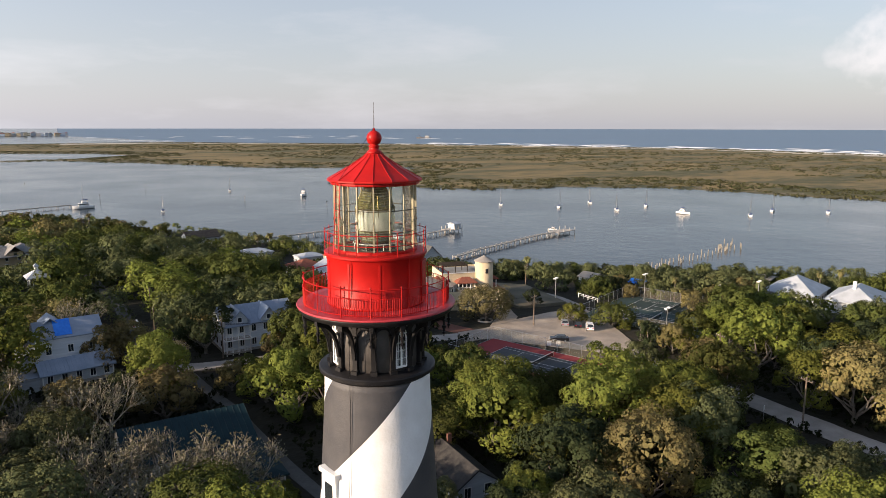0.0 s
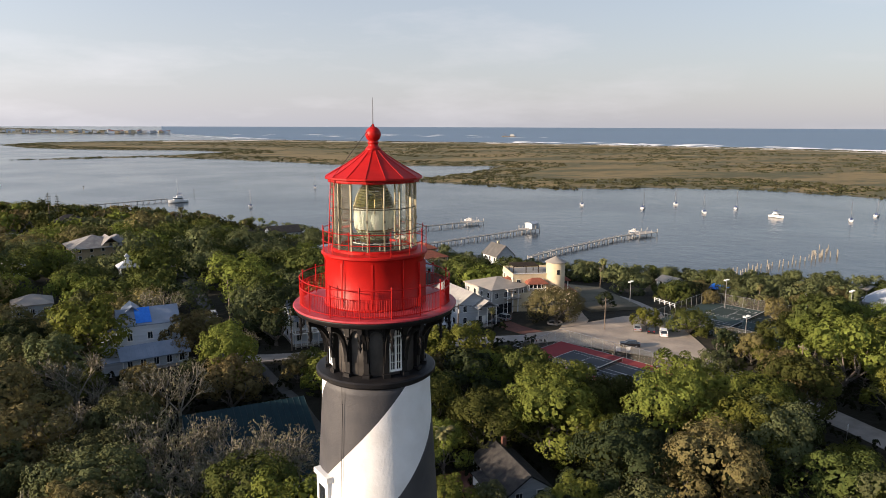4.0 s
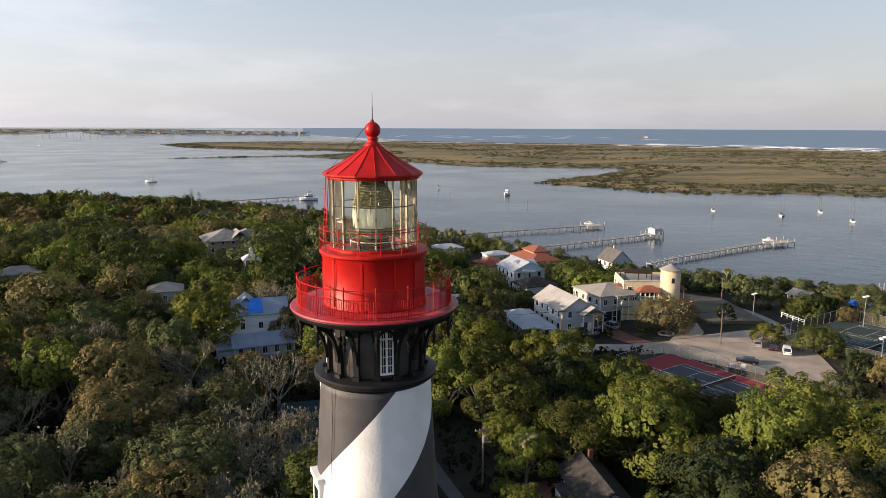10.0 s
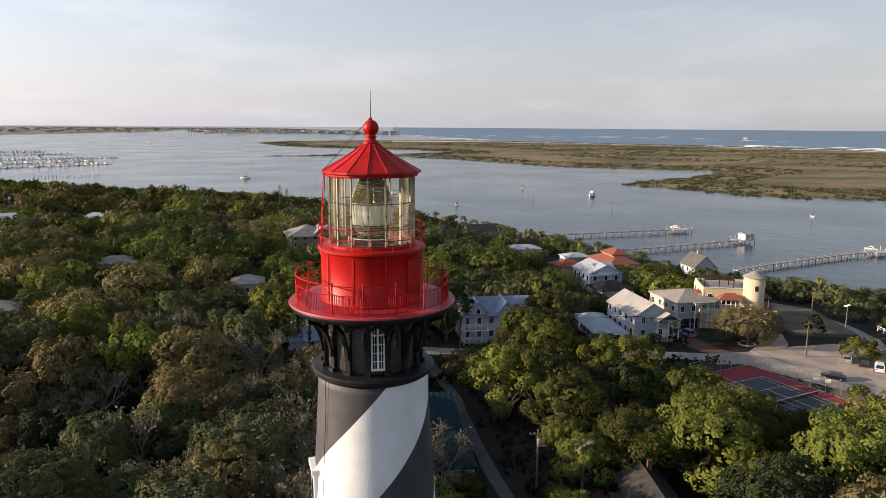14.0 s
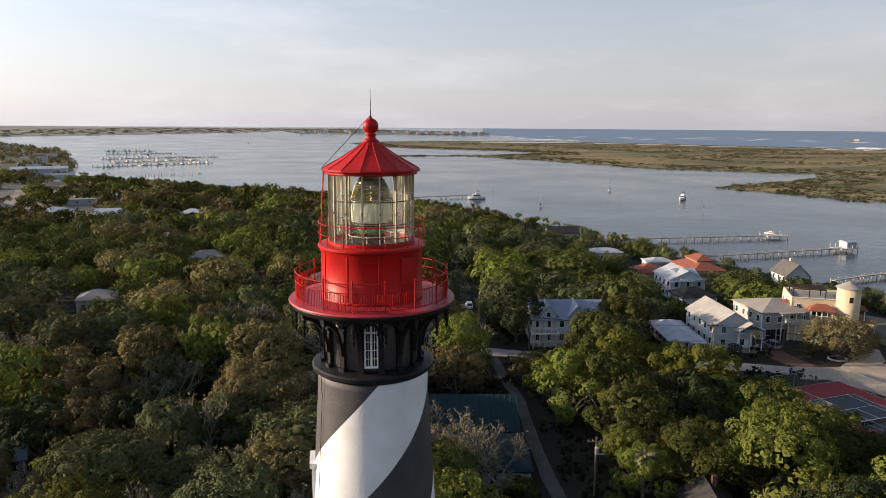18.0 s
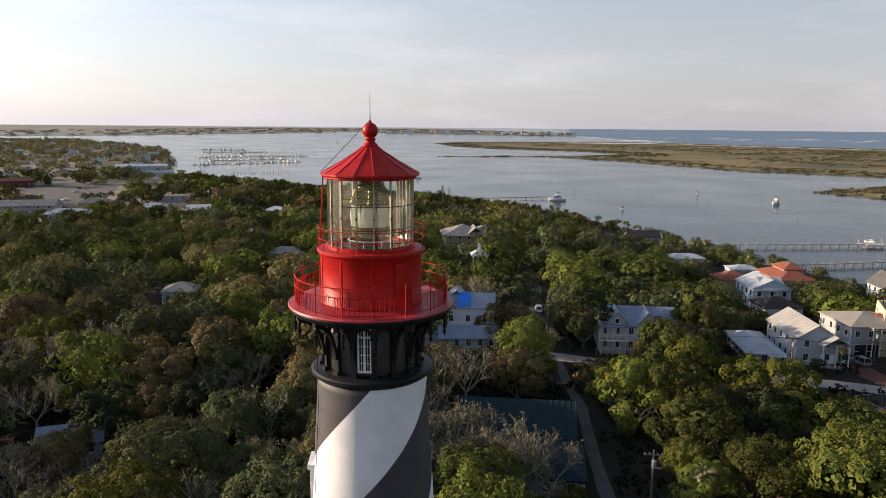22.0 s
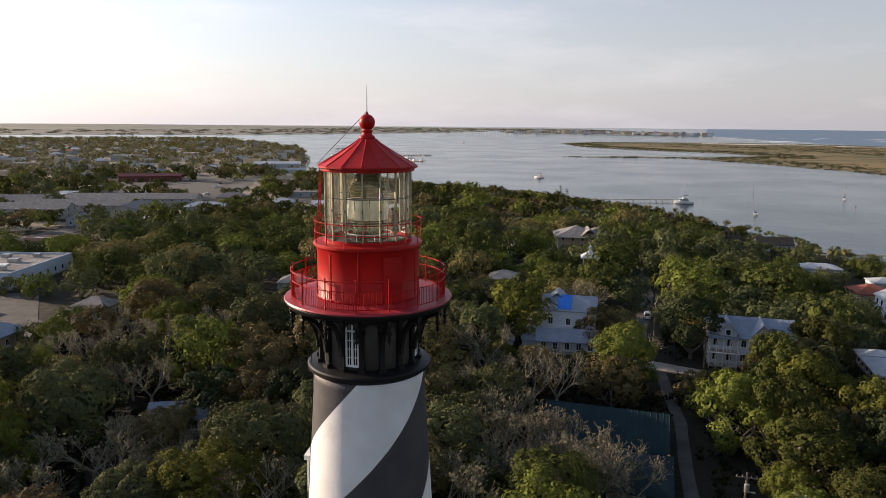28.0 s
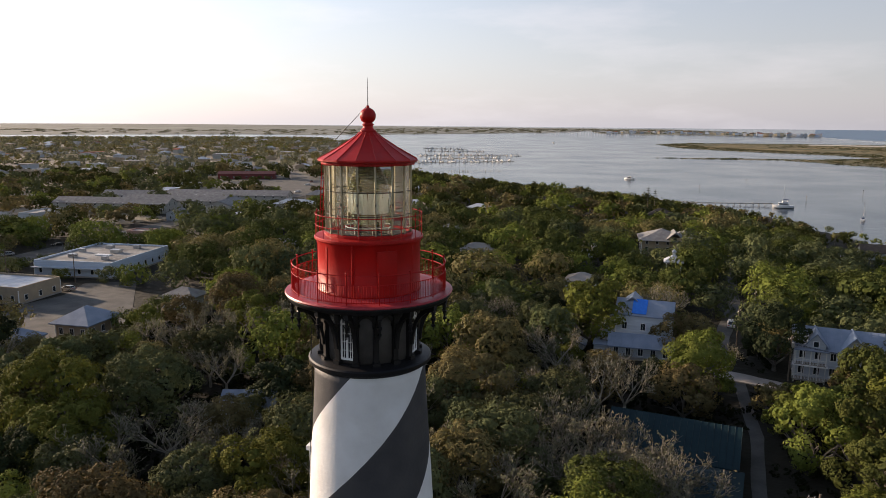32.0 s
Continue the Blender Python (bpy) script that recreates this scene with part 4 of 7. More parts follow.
def court(cx, cy, turn, hw, hl, base, play, n, label):
    """A fenced tennis court pad with n courts on it."""
    m = pose(cx, cy, 0, 0, 0, turn)
    c = thing("tennis_court", m, label, "tennis court")
    part("surround", boxm(-hw, hw, -hl, hl, -0.4, 0.14), base, c)
    for k in range(n):
        x0 = (k - (n - 1) / 2) * 15.5
        part("playing_surface", boxm(x0 - 5.4, x0 + 5.4, -11.6, 11.6, 0.1, 0.145), play, c)
        bm = bmesh.new()
        for x in (-5.4, -4.05, 4.05, 5.4):
            box(bm, x0 + x - 0.035, x0 + x + 0.035, -11.6, 11.6, 0.12, 0.15)
        for y in (-11.6, -6.3, 6.3, 11.6):
            w = 4.05 if abs(y) < 10 else 5.4
            box(bm, x0 - w, x0 + w, y - 0.035, y + 0.035, 0.12, 0.151)
        box(bm, x0 - 0.05, x0 + 0.05, -6.3, 6.3, 0.12, 0.152)
        part("line_marking", bm, WHITE, c, "white painted lines")
        net = part("net", boxm(x0 - 6.3, x0 + 6.3, -0.02, 0.02, 0.2, 1.02), clear_glass_net, c, "dark net with a white tape")
        part("net_tape", boxm(x0 - 6.3, x0 + 6.3, -0.035, 0.035, 1.0, 1.09), WHITE, net)
        for x in (-6.35, 6.35):
            part("net_post", tube(bmesh.new(), (x0 + x, 0, 0.1), (x0 + x, 0, 1.15), 0.05), CHROME, c)
    fence = part("fence", boxm(-hw, hw, hl - 0.01, hl + 0.01, 0.15, 3.0), MESH, c, "tall wire mesh court fence")
    part("fence", boxm(-hw, hw, -hl - 0.01, -hl + 0.01, 0.15, 3.0), MESH, c, "tall wire mesh court fence")
    part("fence", boxm(hw - 0.01, hw + 0.01, -hl, hl, 0.15, 3.0), MESH, c, "tall wire mesh court fence")
    part("fence", boxm(-hw - 0.01, -hw + 0.01, -hl, hl, 0.15, 3.0), MESH, c, "tall wire mesh court fence")
    for k in range(int(hl / 1.5) + 1):
        y = -hl + k * 3.0
        for x in (-hw, hw):
            part("fence_post", tube(bmesh.new(), (x, y, 0), (x, y, 3.1), 0.045, 0.045, 5), CHROME, c)
    for k in range(int(hw / 1.5) + 1):
        x = -hw + k * 3.0
        for y in (-hl, hl):
            part("fence_post", tube(bmesh.new(), (x, y, 0), (x, y, 3.1), 0.045, 0.045, 5), CHROME, c)
    bm = bmesh.new()
    for z in (0.2, 3.05):
        for p, q in (((-hw, -hl), (hw, -hl)), ((hw, -hl), (hw, hl)), ((hw, hl), (-hw, hl)), ((-hw, hl), (-hw, -hl))):
            tube(bm, (*p, z), (*q, z), 0.035, 0.035, 4)
    part("fence_rail", bm, CHROME, c)
    CLEAR.append((cx, cy, hw + 1, hl + 1, radians(turn)))
    return c


def netting(name, amount, tone):
    """Wire or net: fine enough that only its tone shows."""
    m = bpy.data.materials.new(name)
    m.use_nodes = True
    n, l = m.node_tree.nodes, m.node_tree.links
    tr, mx = n.new("ShaderNodeBsdfTransparent"), n.new("ShaderNodeMixShader")
    n["Principled BSDF"].inputs["Base Color"].default_value = (*tone, 1)
    mx.inputs["Fac"].default_value = amount
    l.new(tr.outputs["BSDF"], mx.inputs[1])
    l.new(n["Principled BSDF"].outputs["BSDF"], mx.inputs[2])
    l.new(mx.outputs["Shader"], n["Material Output"].inputs["Surface"])
    return m


clear_glass_net = netting("black_netting", 0.5, (0.02, 0.02, 0.02))
MESH = netting("wire_mesh", 0.07, (0.28, 0.27, 0.22))
court(75.4, 86.6, 22, 8.7, 17.6, COURT_RED, COURT_GREY, 1, "tennis court with red surround and grey playing surface")
court(128, 101.5, 22, 15.5, 17.0, COURT_GREEN, COURT_DARK, 2, "pair of dark green tennis courts behind a fence")


def gable_roof(bm, w, d, z0, z1, over=0.5, along="y", th=0.22):
    """A gabled roof slab over a w by d plan, its ridge along x or y."""
    hw, hd = w / 2 + over, d / 2 + over
    if along == "x":
        hw, hd = hd, hw
    k = (z1 - z0) / (hw - over)
    ze = z0 - k * over
    for s in (-1, 1):
        p = [(s * hw, -hd, ze), (s * hw, hd, ze), (0, hd, z1), (0, -hd, z1)]
        if along == "x":
            p = [(y, x, z) for x, y, z in p]
        a = [bm.verts.new(v) for v in p]
        b = [bm.verts.new((x, y, z - th)) for x, y, z in p]
        bm.faces.new(a)
        bm.faces.new(b[::-1])
        for i in range(4):
            bm.faces.new((a[i], b[i], b[(i + 1) % 4], a[(i + 1) % 4]))
    bmesh.ops.recalc_face_normals(bm, faces=bm.faces)
    return bm


def hip_roof(bm, w, d, z0, z1, over=0.5, ridge=None):
    hw, hd = w / 2 + over, d / 2 + over
    r = max(abs(hw - hd), 0.05) if ridge is None else ridge
    p, q = ((-r, 0, z1), (r, 0, z1)) if hw > hd else ((0, -r, z1), (0, r, z1))
    c = [bm.verts.new(v) for v in ((-hw, -hd, z0), (hw, -hd, z0), (hw, hd, z0), (-hw, hd, z0))]
    b = [bm.verts.new((x, y, z0 - 0.25)) for x, y in ((-hw, -hd), (hw, -hd), (hw, hd), (-hw, hd))]
    p, q = bm.verts.new(p), bm.verts.new(q)
    if hw > hd:
        for f in ((c[0], c[1], q, p), (c[1], c[2], q), (c[2], c[3], p, q), (c[3], c[0], p)):
            bm.faces.new(f)
    else:
        for f in ((c[0], c[1], p), (c[1], c[2], q, p), (c[2], c[3], q), (c[3], c[0], p, q)):
            bm.faces.new(f)
    for i in range(4):
        bm.faces.new((c[i], b[i], b[(i + 1) % 4], c[(i + 1) % 4]))
    bm.faces.new(b[::-1])
    bmesh.ops.recalc_face_normals(bm, faces=bm.faces)
    return bm


def seams(w, d, z0, z1, over, along, n, material, parent):
    """Standing seams on a metal roof."""
    hw, hd = w / 2 + over, d / 2 + over
    if along == "x":
        hw, hd = hd, hw
    k = (z1 - z0) / (hw - over)
    ze = z0 - k * over
    for i in range(n + 1):
        y = -hd + 2 * hd * i / n
        for s in (-1, 1):
            a, b = (s * hw, y, ze + 0.02), (0, y, z1 + 0.02)
            if along == "x":
                a, b = (a[1], a[0], a[2]), (b[1], b[0], b[2])
            part("seam", tube(bmesh.new(), a, b, 0.035, 0.035, 4), material, parent)


def window(parent, face, u, z, w=0.9, h=1.4, dims=None, trim=None):
    """A framed window set on the south, east, north or west wall of a w by d body."""
    hw, hd = dims[0] / 2, dims[1] / 2
    o = {"s": (u, -hd, 0), "e": (hw, u, 90), "n": (u, hd, 180), "w": (-hw, u, -90)}[face]
    f = part("window", boxm(-w / 2 - 0.1, w / 2 + 0.1, -0.07, 0.05, z - 0.1, z + h + 0.1), trim or WHITE, parent)
    f.matrix_basis = pose(o[0], o[1], 0, 0, 0, o[2])
    if math.hypot(*parent.location[:2]) > 190:
        part("pane", boxm(-w / 2, w / 2, -0.09, 0.0, z, z + h), PANE, f)
        return f
    part("pane", boxm(-w / 2, -0.03, -0.09, 0.0, z, z + h), PANE, f)
    part("pane", boxm(0.03, w / 2, -0.09, 0.0, z, z + h), PANE, f)
    part("sill", boxm(-w / 2 - 0.15, w / 2 + 0.15, -0.14, 0.0, z - 0.17, z - 0.1), trim or WHITE, f)
    return f


def house(x, y, turn, w, d, h, top, label, wall, roof, kind="gable", along="y", rows=(1.0,), nx=3, ny=4, over=0.5, z=None, ribs=0, name="house", faces="sew", category="house", margin=2.0):
    z0 = ground_z(x, y) if z is None else z
    t = thing(name, pose(x, y, z0, 0, 0, turn), label, category)
    bm = boxm(-w / 2, w / 2, -d / 2, d / 2, -1.5, h)
    if kind == "gable":
        gw = w if along == "y" else d
        for s in (-1, 1):
            e = (d if along == "y" else w) / 2 * s
            pts = [(-gw / 2, e, h), (gw / 2, e, h), (0, e, top - 0.12)]
            v = [bm.verts.new((p[0], p[1], p[2]) if along == "y" else (p[1], p[0], p[2])) for p in pts]
            bm.faces.new(v)
    part("wall", bm, wall, t)
    near = math.hypot(x, y) < 300
    if near:
        part("base_course", boxm(-w / 2 - 0.06, w / 2 + 0.06, -d / 2 - 0.06, d / 2 + 0.06, -0.6, 0.45), CONCRETE, t)
    if kind == "gable":
        r = part("roof", gable_roof(bmesh.new(), w, d, h, top, over, along), roof, t)
        if ribs:
            seams(w, d, h, top, over, along, ribs, roof, r)
    elif kind == "hip":
        r = part("roof", hip_roof(bmesh.new(), w, d, h, top, over), roof, t)
    else:
        bm = bmesh.new()
        for b in ((-w / 2, w / 2, -d / 2, -d / 2 + 0.3), (-w / 2, w / 2, d / 2 - 0.3, d / 2), (-w / 2, -w / 2 + 0.3, -d / 2 + 0.3, d / 2 - 0.3), (w / 2 - 0.3, w / 2, -d / 2 + 0.3, d / 2 - 0.3)):
            box(bm, *b, h, h + 0.6)
        part("parapet", bm, wall, t)
        r = part("roof", boxm(-w / 2 + 0.3, w / 2 - 0.3, -d / 2 + 0.3, d / 2 - 0.3, h - 0.2, h + 0.1), roof, t)
    if near:
        for sx in (-1, 1):
            for sy in (-1, 1):
                part("corner_board", boxm(sx * w / 2 - 0.09, sx * w / 2 + 0.09, sy * d / 2 - 0.09, sy * d / 2 + 0.09, 0.3, h - 0.25), WHITE, t)
    for zz in rows:
        for f in faces:
            n, span = (nx, w) if f in "sn" else (ny, d)
            for i in range(n):
                window(t, f, (i + 0.5) / n * span - span / 2, zz, dims=(w, d))
    CLEAR.append((x, y, w / 2 + margin, d / 2 + margin, radians(turn)))
    return t


def porch(t, x0, x1, y0, y1, z0, z1, posts, roof_mat, rail=True):
    """A porch deck, its posts and railing, and a roof slab, along the south side."""
    p = part("porch", boxm(x0, x1, y0, y1, z0 - 0.25, z0), WOOD_GREY, t, "wooden porch")
    part("porch_roof", boxm(x0 - 0.3, x1 + 0.3, y0 - 0.3, y1, z1, z1 + 0.18), roof_mat, p)
    for i in range(posts):
        x = x0 + 0.12 + (x1 - x0 - 0.24) * i / (posts - 1)
        part("post", boxm(x - 0.09, x + 0.09, y0 + 0.05, y0 + 0.23, -0.3, z1), WHITE, p)
    if rail:
        bm = boxm(x0, x1, y0 + 0.1, y0 + 0.16, z0 + 0.9, z0 + 0.98)
        for i in range(int((x1 - x0) / 0.25)):
            box(bm, x0 + i * 0.25, x0 + i * 0.25 + 0.05, y0 + 0.11, y0 + 0.15, z0 + 0.05, z0 + 0.9)
        part("railing", bm, WHITE, p)
    return p


# house row on the street
h = house(62, 132.3, 6, 8.8, 14.8, 6.1, 8.9, "white two-storey clapboard house with a pale metal gable roof", CLAPBOARD, WARM_METAL, rows=(1.2, 4.1), nx=2, ny=5, ribs=12)
porch(h, 0.3, 5.8, -9.6, -7.4, 0.3, 5.2, 3, METAL_ROOF, False)
part("porch_gable", gable_roof(bmesh.new(), 5.6, 3.4, 5.35, 7.0, 0.3), WARM_METAL, h).location = (2.9, -8.4, 0)
part("garage_door", boxm(1.0, 3.8, -7.46, -7.36, 0.1, 2.5), WHITE, h, "white panelled garage door")
h = house(77.6, 141.5, 10, 12, 12.5, 6.9, 8.7, "grey raised house with a taupe hip roof and corner balcony", GREY_SIDING, TAUPE_ROOF, "hip", rows=(1.3, 4.4), nx=4, ny=4)
porch(h, -1.8, 3.8, -7.6, -6.2, 3.9, 6.7, 4, TAUPE_ROOF)
# the carport is not hollow: a dark slab stands for its shaded inside
part("carport", boxm(-5.0, 3.6, -6.34, -6.2, 0.0, 2.6), PANE, h, "flat dark panel for the shade inside an open carport")
for _x in (-5.0, -2.2, 0.7, 3.6):
    part("carport_post", boxm(_x - 0.14, _x + 0.14, -6.5, -6.3, 0.0, 2.7), GREY_SIDING, h)
part("wing_roof", hip_roof(bmesh.new(), 6.5, 7.5, 6.5, 8.1, 0.6), TAUPE_ROOF, h).location = (6.4, -1.5, 0)
part("wing_wall", boxm(3.6, 9.2, -5.2, 2.2, 0.2, 6.5), GREY_SIDING, h)
for _x in (4.7, 6.2, 7.7):
    _wn = part("window", boxm(_x - 0.5, _x + 0.5, -5.28, -5.18, 4.2, 5.9), WHITE, h)
    part("pane", boxm(_x - 0.4, _x + 0.4, -5.31, -5.2, 4.3, 5.8), PANE, _wn)
h = house(51.2, 129.2, 3, 6.6, 15.0, 3.0, 4.5, "low white cottage with a white metal hip roof", CLAPBOARD, METAL_ROOF, "hip", rows=(1.0,), nx=3, ny=5, over=0.9)
porch(h, 0.6, 3.6, -9.2, -7.5, 0.3, 2.7, 3, METAL_ROOF, False)
# villa with a round stair tower and roof terrace
h = house(88.6, 142, -14, 13, 11.5, 9.6, 9.6, "cream stucco villa with roof terrace and round tower", CREAM, FLAT_ROOF, "flat", rows=(1.4, 4.3, 7.2), nx=4, ny=3)
part("tower", lathe([(2.55, -0.5), (2.55, 13.4)], 32), CREAM, h, "round cream tower", True).location = (5.6, -5.6, 0)
part("tower_roof", lathe([(2.9, 13.3), (2.9, 13.45), (0.15, 14.9)], 32), TAUPE_ROOF, h, "conical taupe tower roof").location = (5.6, -5.6, 0)
part("arched_window", boxm(5.2, 6.0, -8.22, -8.1, 10.2, 11.5), PANE, h)
_pg = part("pergola", boxm(-6.2, 1.0, -5.0, -4.8, 12.0, 12.15), DARK_TIMBER, h, "dark timber pergola on the roof terrace")
for _i in range(25):
    part("slat", boxm(-6.3 + _i * 0.3, -6.17 + _i * 0.3, -5.2, 0.6, 12.15, 12.3), DARK_TIMBER, _pg)
for _x, _y in ((-6.1, -4.9), (0.9, -4.9), (-6.1, 0.4), (0.9, 0.4), (-2.6, -4.9)):
    part("post", boxm(_x - 0.1, _x + 0.1, _y - 0.1, _y + 0.1, 9.6, 12.0), DARK_TIMBER, _pg)
part("beam", boxm(-6.2, 1.0, 0.3, 0.5, 12.0, 12.15), DARK_TIMBER, _pg)
part("awning_roof", hip_roof(bmesh.new(), 5.2, 3.0, 8.0, 9.3, 0.35), TILE_ROOF, h, "terracotta hipped awning roof").location = (-0.2, -6.9, 0)
_lg = part("loggia", boxm(-2.7, 2.3, -8.3, -5.7, 0, 5.9), CREAM, h, "cream loggia with white columns")
for _x in (-2.5, -1.35, -0.2, 0.95, 2.1):
    part("column", tube(bmesh.new(), (_x, -8.1, 5.9), (_x, -8.1, 7.8), 0.14, 0.12, 10), WHITE, _lg, "white column")
part("loggia_opening", boxm(-2.4, 2.0, -5.86, -5.74, 6.0, 7.7), PANE, _lg)
part("loggia_rail", boxm(-2.6, 2.2, -8.2, -8.05, 6.5, 6.62), WHITE, _lg)
for _x in (-5.6, -4.4):
    _aw = part("arched_window", boxm(_x - 0.35, _x + 0.35, -5.86, -5.72, 6.2, 7.7), PANE, h, "tall arched window")
    part("arch_head", lathe([(0.35, -0.06), (0.35, 0.06)], 20), PANE, _aw).matrix_basis = pose(_x, -5.79, 7.7, 90)
part("side_awning", hip_roof(bmesh.new(), 2.4, 3.2, 8.2, 9.0, 0.3), TILE_ROOF, h, "small terracotta roof").location = (-7.2, -3.0, 0)
part("side_tower", boxm(-8.2, -6.5, -4.4, -1.6, 0, 8.0), CREAM, h)
part("rear_awning", hip_roof(bmesh.new(), 2.6, 2.8, 8.0, 9.0, 0.3), TILE_ROOF, h, "small terracotta porch roof").location = (8.6, -3.4, 0)
for _x in (7.6, 9.6):
    part("porch_column", tube(bmesh.new(), (_x, -4.6, 5.2), (_x, -4.6, 7.9), 0.13, 0.12, 8), WHITE, h)
part("coping", boxm(-6.6, 6.6, -5.95, -5.6, 10.2, 10.32), HULL, h)
part("terrace_wall", boxm(-7.5, 10.5, -8.9, -8.5, -0.5, 5.6), CREAM, h, "cream terrace wall")
part("side_wing", boxm(6.5, 11.0, -8.5, 2.0, -0.5, 5.2), CREAM, h)
part("side_roof", boxm(6.4, 11.1, -8.6, 2.1, 5.2, 5.35), TILE_ROOF, h)
# behind the row
h = house(67, 182, 8, 10.5, 12, 6.6, 9.0, "pale blue two-storey house with white metal gables", BLUE_SIDING, METAL_ROOF, rows=(1.2, 4.2), nx=3, ny=4, ribs=10)
part("cross_gable", gable_roof(bmesh.new(), 6, 12, 6.6, 8.8, 0.4, "x"), METAL_ROOF, h).location = (0.6, -1, 0)
porch(h, -5.2, 1.0, -7.6, -6, 3.2, 6.0, 4, METAL_ROOF)
house(65.5, 164, 12, 10, 8, 4.4, 6.4, "white house with a dark shingle hip roof", CLAPBOARD, DARK_ROOF, "hip", rows=(1.2,), nx=3, ny=3)
h = house(80.5, 207, 8, 11, 17, 5.6, 8.2, "house with a terracotta tile hip roof and tan walls", TAN_SIDING, TILE_ROOF, "hip", rows=(1.2, 3.6), nx=4, ny=5)
part("upper_roof", hip_roof(bmesh.new(), 6, 9, 8.0, 9.6, 0.5), TILE_ROOF, h).location = (1, 1, 0)
part("upper_wall", boxm(-2, 4, -3.4, 5.4, 6.5, 8.0), TAN_SIDING, h)
house(63, 203, 8, 10, 9, 4.2, 6.4, "low wing under a terracotta tile roof", TAN_SIDING, TILE_ROOF, "hip", rows=(1.0,), nx=3, ny=3)
h = house(107.5, 199, 4, 7.2, 9.6, 6.4, 9.8, "small white gabled house by the water with a grey roof", CLAPBOARD, SLATE_ROOF, rows=(1.2, 4.0), nx=2, ny=3)
part("chimney", boxm(0.3, 1.0, 1, 1.8, 7.5, 10.6), CREAM, h)
house(72, 226, 10, 9, 7, 3.6, 4.8, "low house with a white metal roof near the shore", CLAPBOARD, METAL_ROOF, "hip", rows=(1.0,), nx=3, ny=2)
house(55, 243, 10, 13, 8, 3.6, 4.9, "long low house with a white metal roof near the shore", CLAPBOARD, METAL_ROOF, "hip", rows=(1.0,), nx=4, ny=2)
house(46, 300, 8, 14, 9.5, 3.4, 5.8, "shore house with a dark roof and white gable end", CLAPBOARD, DARK_ROOF, along="x", rows=(1.0,), nx=4, ny=3)
house(30, 262, 5, 9, 8, 3.4, 5.2, "cottage with a grey roof in the trees", CLAPBOARD, GREY_ROOF, rows=(1.0,), nx=3, ny=3)
# the long gabled house at the street corner
h = house(25.3, 126.8, 3, 15.8, 10.4, 6.3, 9.2, "white two-storey house with metal roof and front gables", WHITE_BOARDS, BLUE_METAL, along="x", rows=(1.2, 4.2), nx=6, ny=3, ribs=14)
for _x in (-4.4, 2.0):
    part("front_gable", gable_roof(bmesh.new(), 3.6, 6.4, 7.2, 9.3, 0.35), BLUE_METAL, h).location = (_x, -2.6, 0)
    part("gable_wall", boxm(_x - 1.7, _x + 1.7, -5.5, -2.0, 6.2, 7.3), CLAPBOARD, h)
    _bm = bmesh.new()
    _bm.faces.new([_bm.verts.new(v) for v in ((_x - 1.7, -5.5, 7.3), (_x + 1.7, -5.5, 7.3), (_x, -5.5, 9.0))])
    part("gable_panel", _bm, CLAPBOARD, h)
    part("dormer_window", boxm(_x - 0.55, _x + 0.55, -5.6, -5.45, 6.5, 7.7), WHITE, h)
    part("dormer_pane", boxm(_x - 0.42, _x + 0.42, -5.63, -5.5, 6.6, 7.6), PANE, h)
porch(h, -7.9, -2.5, -7.0, -5.2, 3.4, 6.1, 5, BLUE_METAL)
porch(h, -7.9, -2.5, -7.0, -5.2, 0.4, 3.1, 5, WHITE)
# the house with the tarpaulin
h = house(-11.6, 126.6, 6, 11.4, 8.4, 7.9, 10.3, "white two-storey house with blue tarpaulin on its roof", WHITE_BOARDS, BLUE_METAL, along="x", rows=(1.2, 4.6), nx=3, ny=2, over=0.35)
_tp = part("tarpaulin", boxm(-2.5, 0.5, -4.75, -0.2, 0, 0.06), TARP, h, "bright blue tarpaulin")
_k = math.atan2(2.4, 4.2)
_tp.matrix_basis = pose(0, 0, 10.37, 0, 0, 0) @ Matrix.Rotation(_k, 4, "X")
part("front_gable", gable_roof(bmesh.new(), 3.0, 5.0, 9.7, 10.9, 0.3), BLUE_METAL, h).location = (-2.8, 1.8, 0)
part("gable_wall", boxm(-4.1, -1.5, -0.5, 4.2, 8.0, 9.6), CLAPBOARD, h)
part("side_wing", boxm(-9.1, -5.65, -3.6, 3.2, -1, 4.4), CLAPBOARD, h)
_r = part("wing_roof", boxm(-9.9, -6.1, -4.0, 3.6, 0, 0.16), BLUE_METAL, h)
_r.matrix_basis = pose(-5.65, 0, 6.0, 0, -24, 0) @ pose(6.2, 0, 0)
window(h, "w", 0, 2.0, dims=(18.2, 8))
h = house(-10.8, 119.2, 11, 12.2, 6.0, 2.9, 4.6, "low white building with a ribbed metal roof", CLAPBOARD, BLUE_METAL, along="x", rows=(0.9,), nx=5, ny=2, ribs=18)
part("lean_to", boxm(-9.4, -6.1, -2.6, 1.8, -0.5, 2.4), CLAPBOARD, h)
part("lean_to_roof", boxm(-9.6, -6.0, -2.9, 2.1, 2.4, 2.55), BLUE_METAL, h)
house(-24.5, 118, 10, 4.2, 3.4, 2.2, 3.2, "small white shed with a pale roof", CLAPBOARD, BLUE_METAL, rows=(), name="shed", category="shed", margin=1)
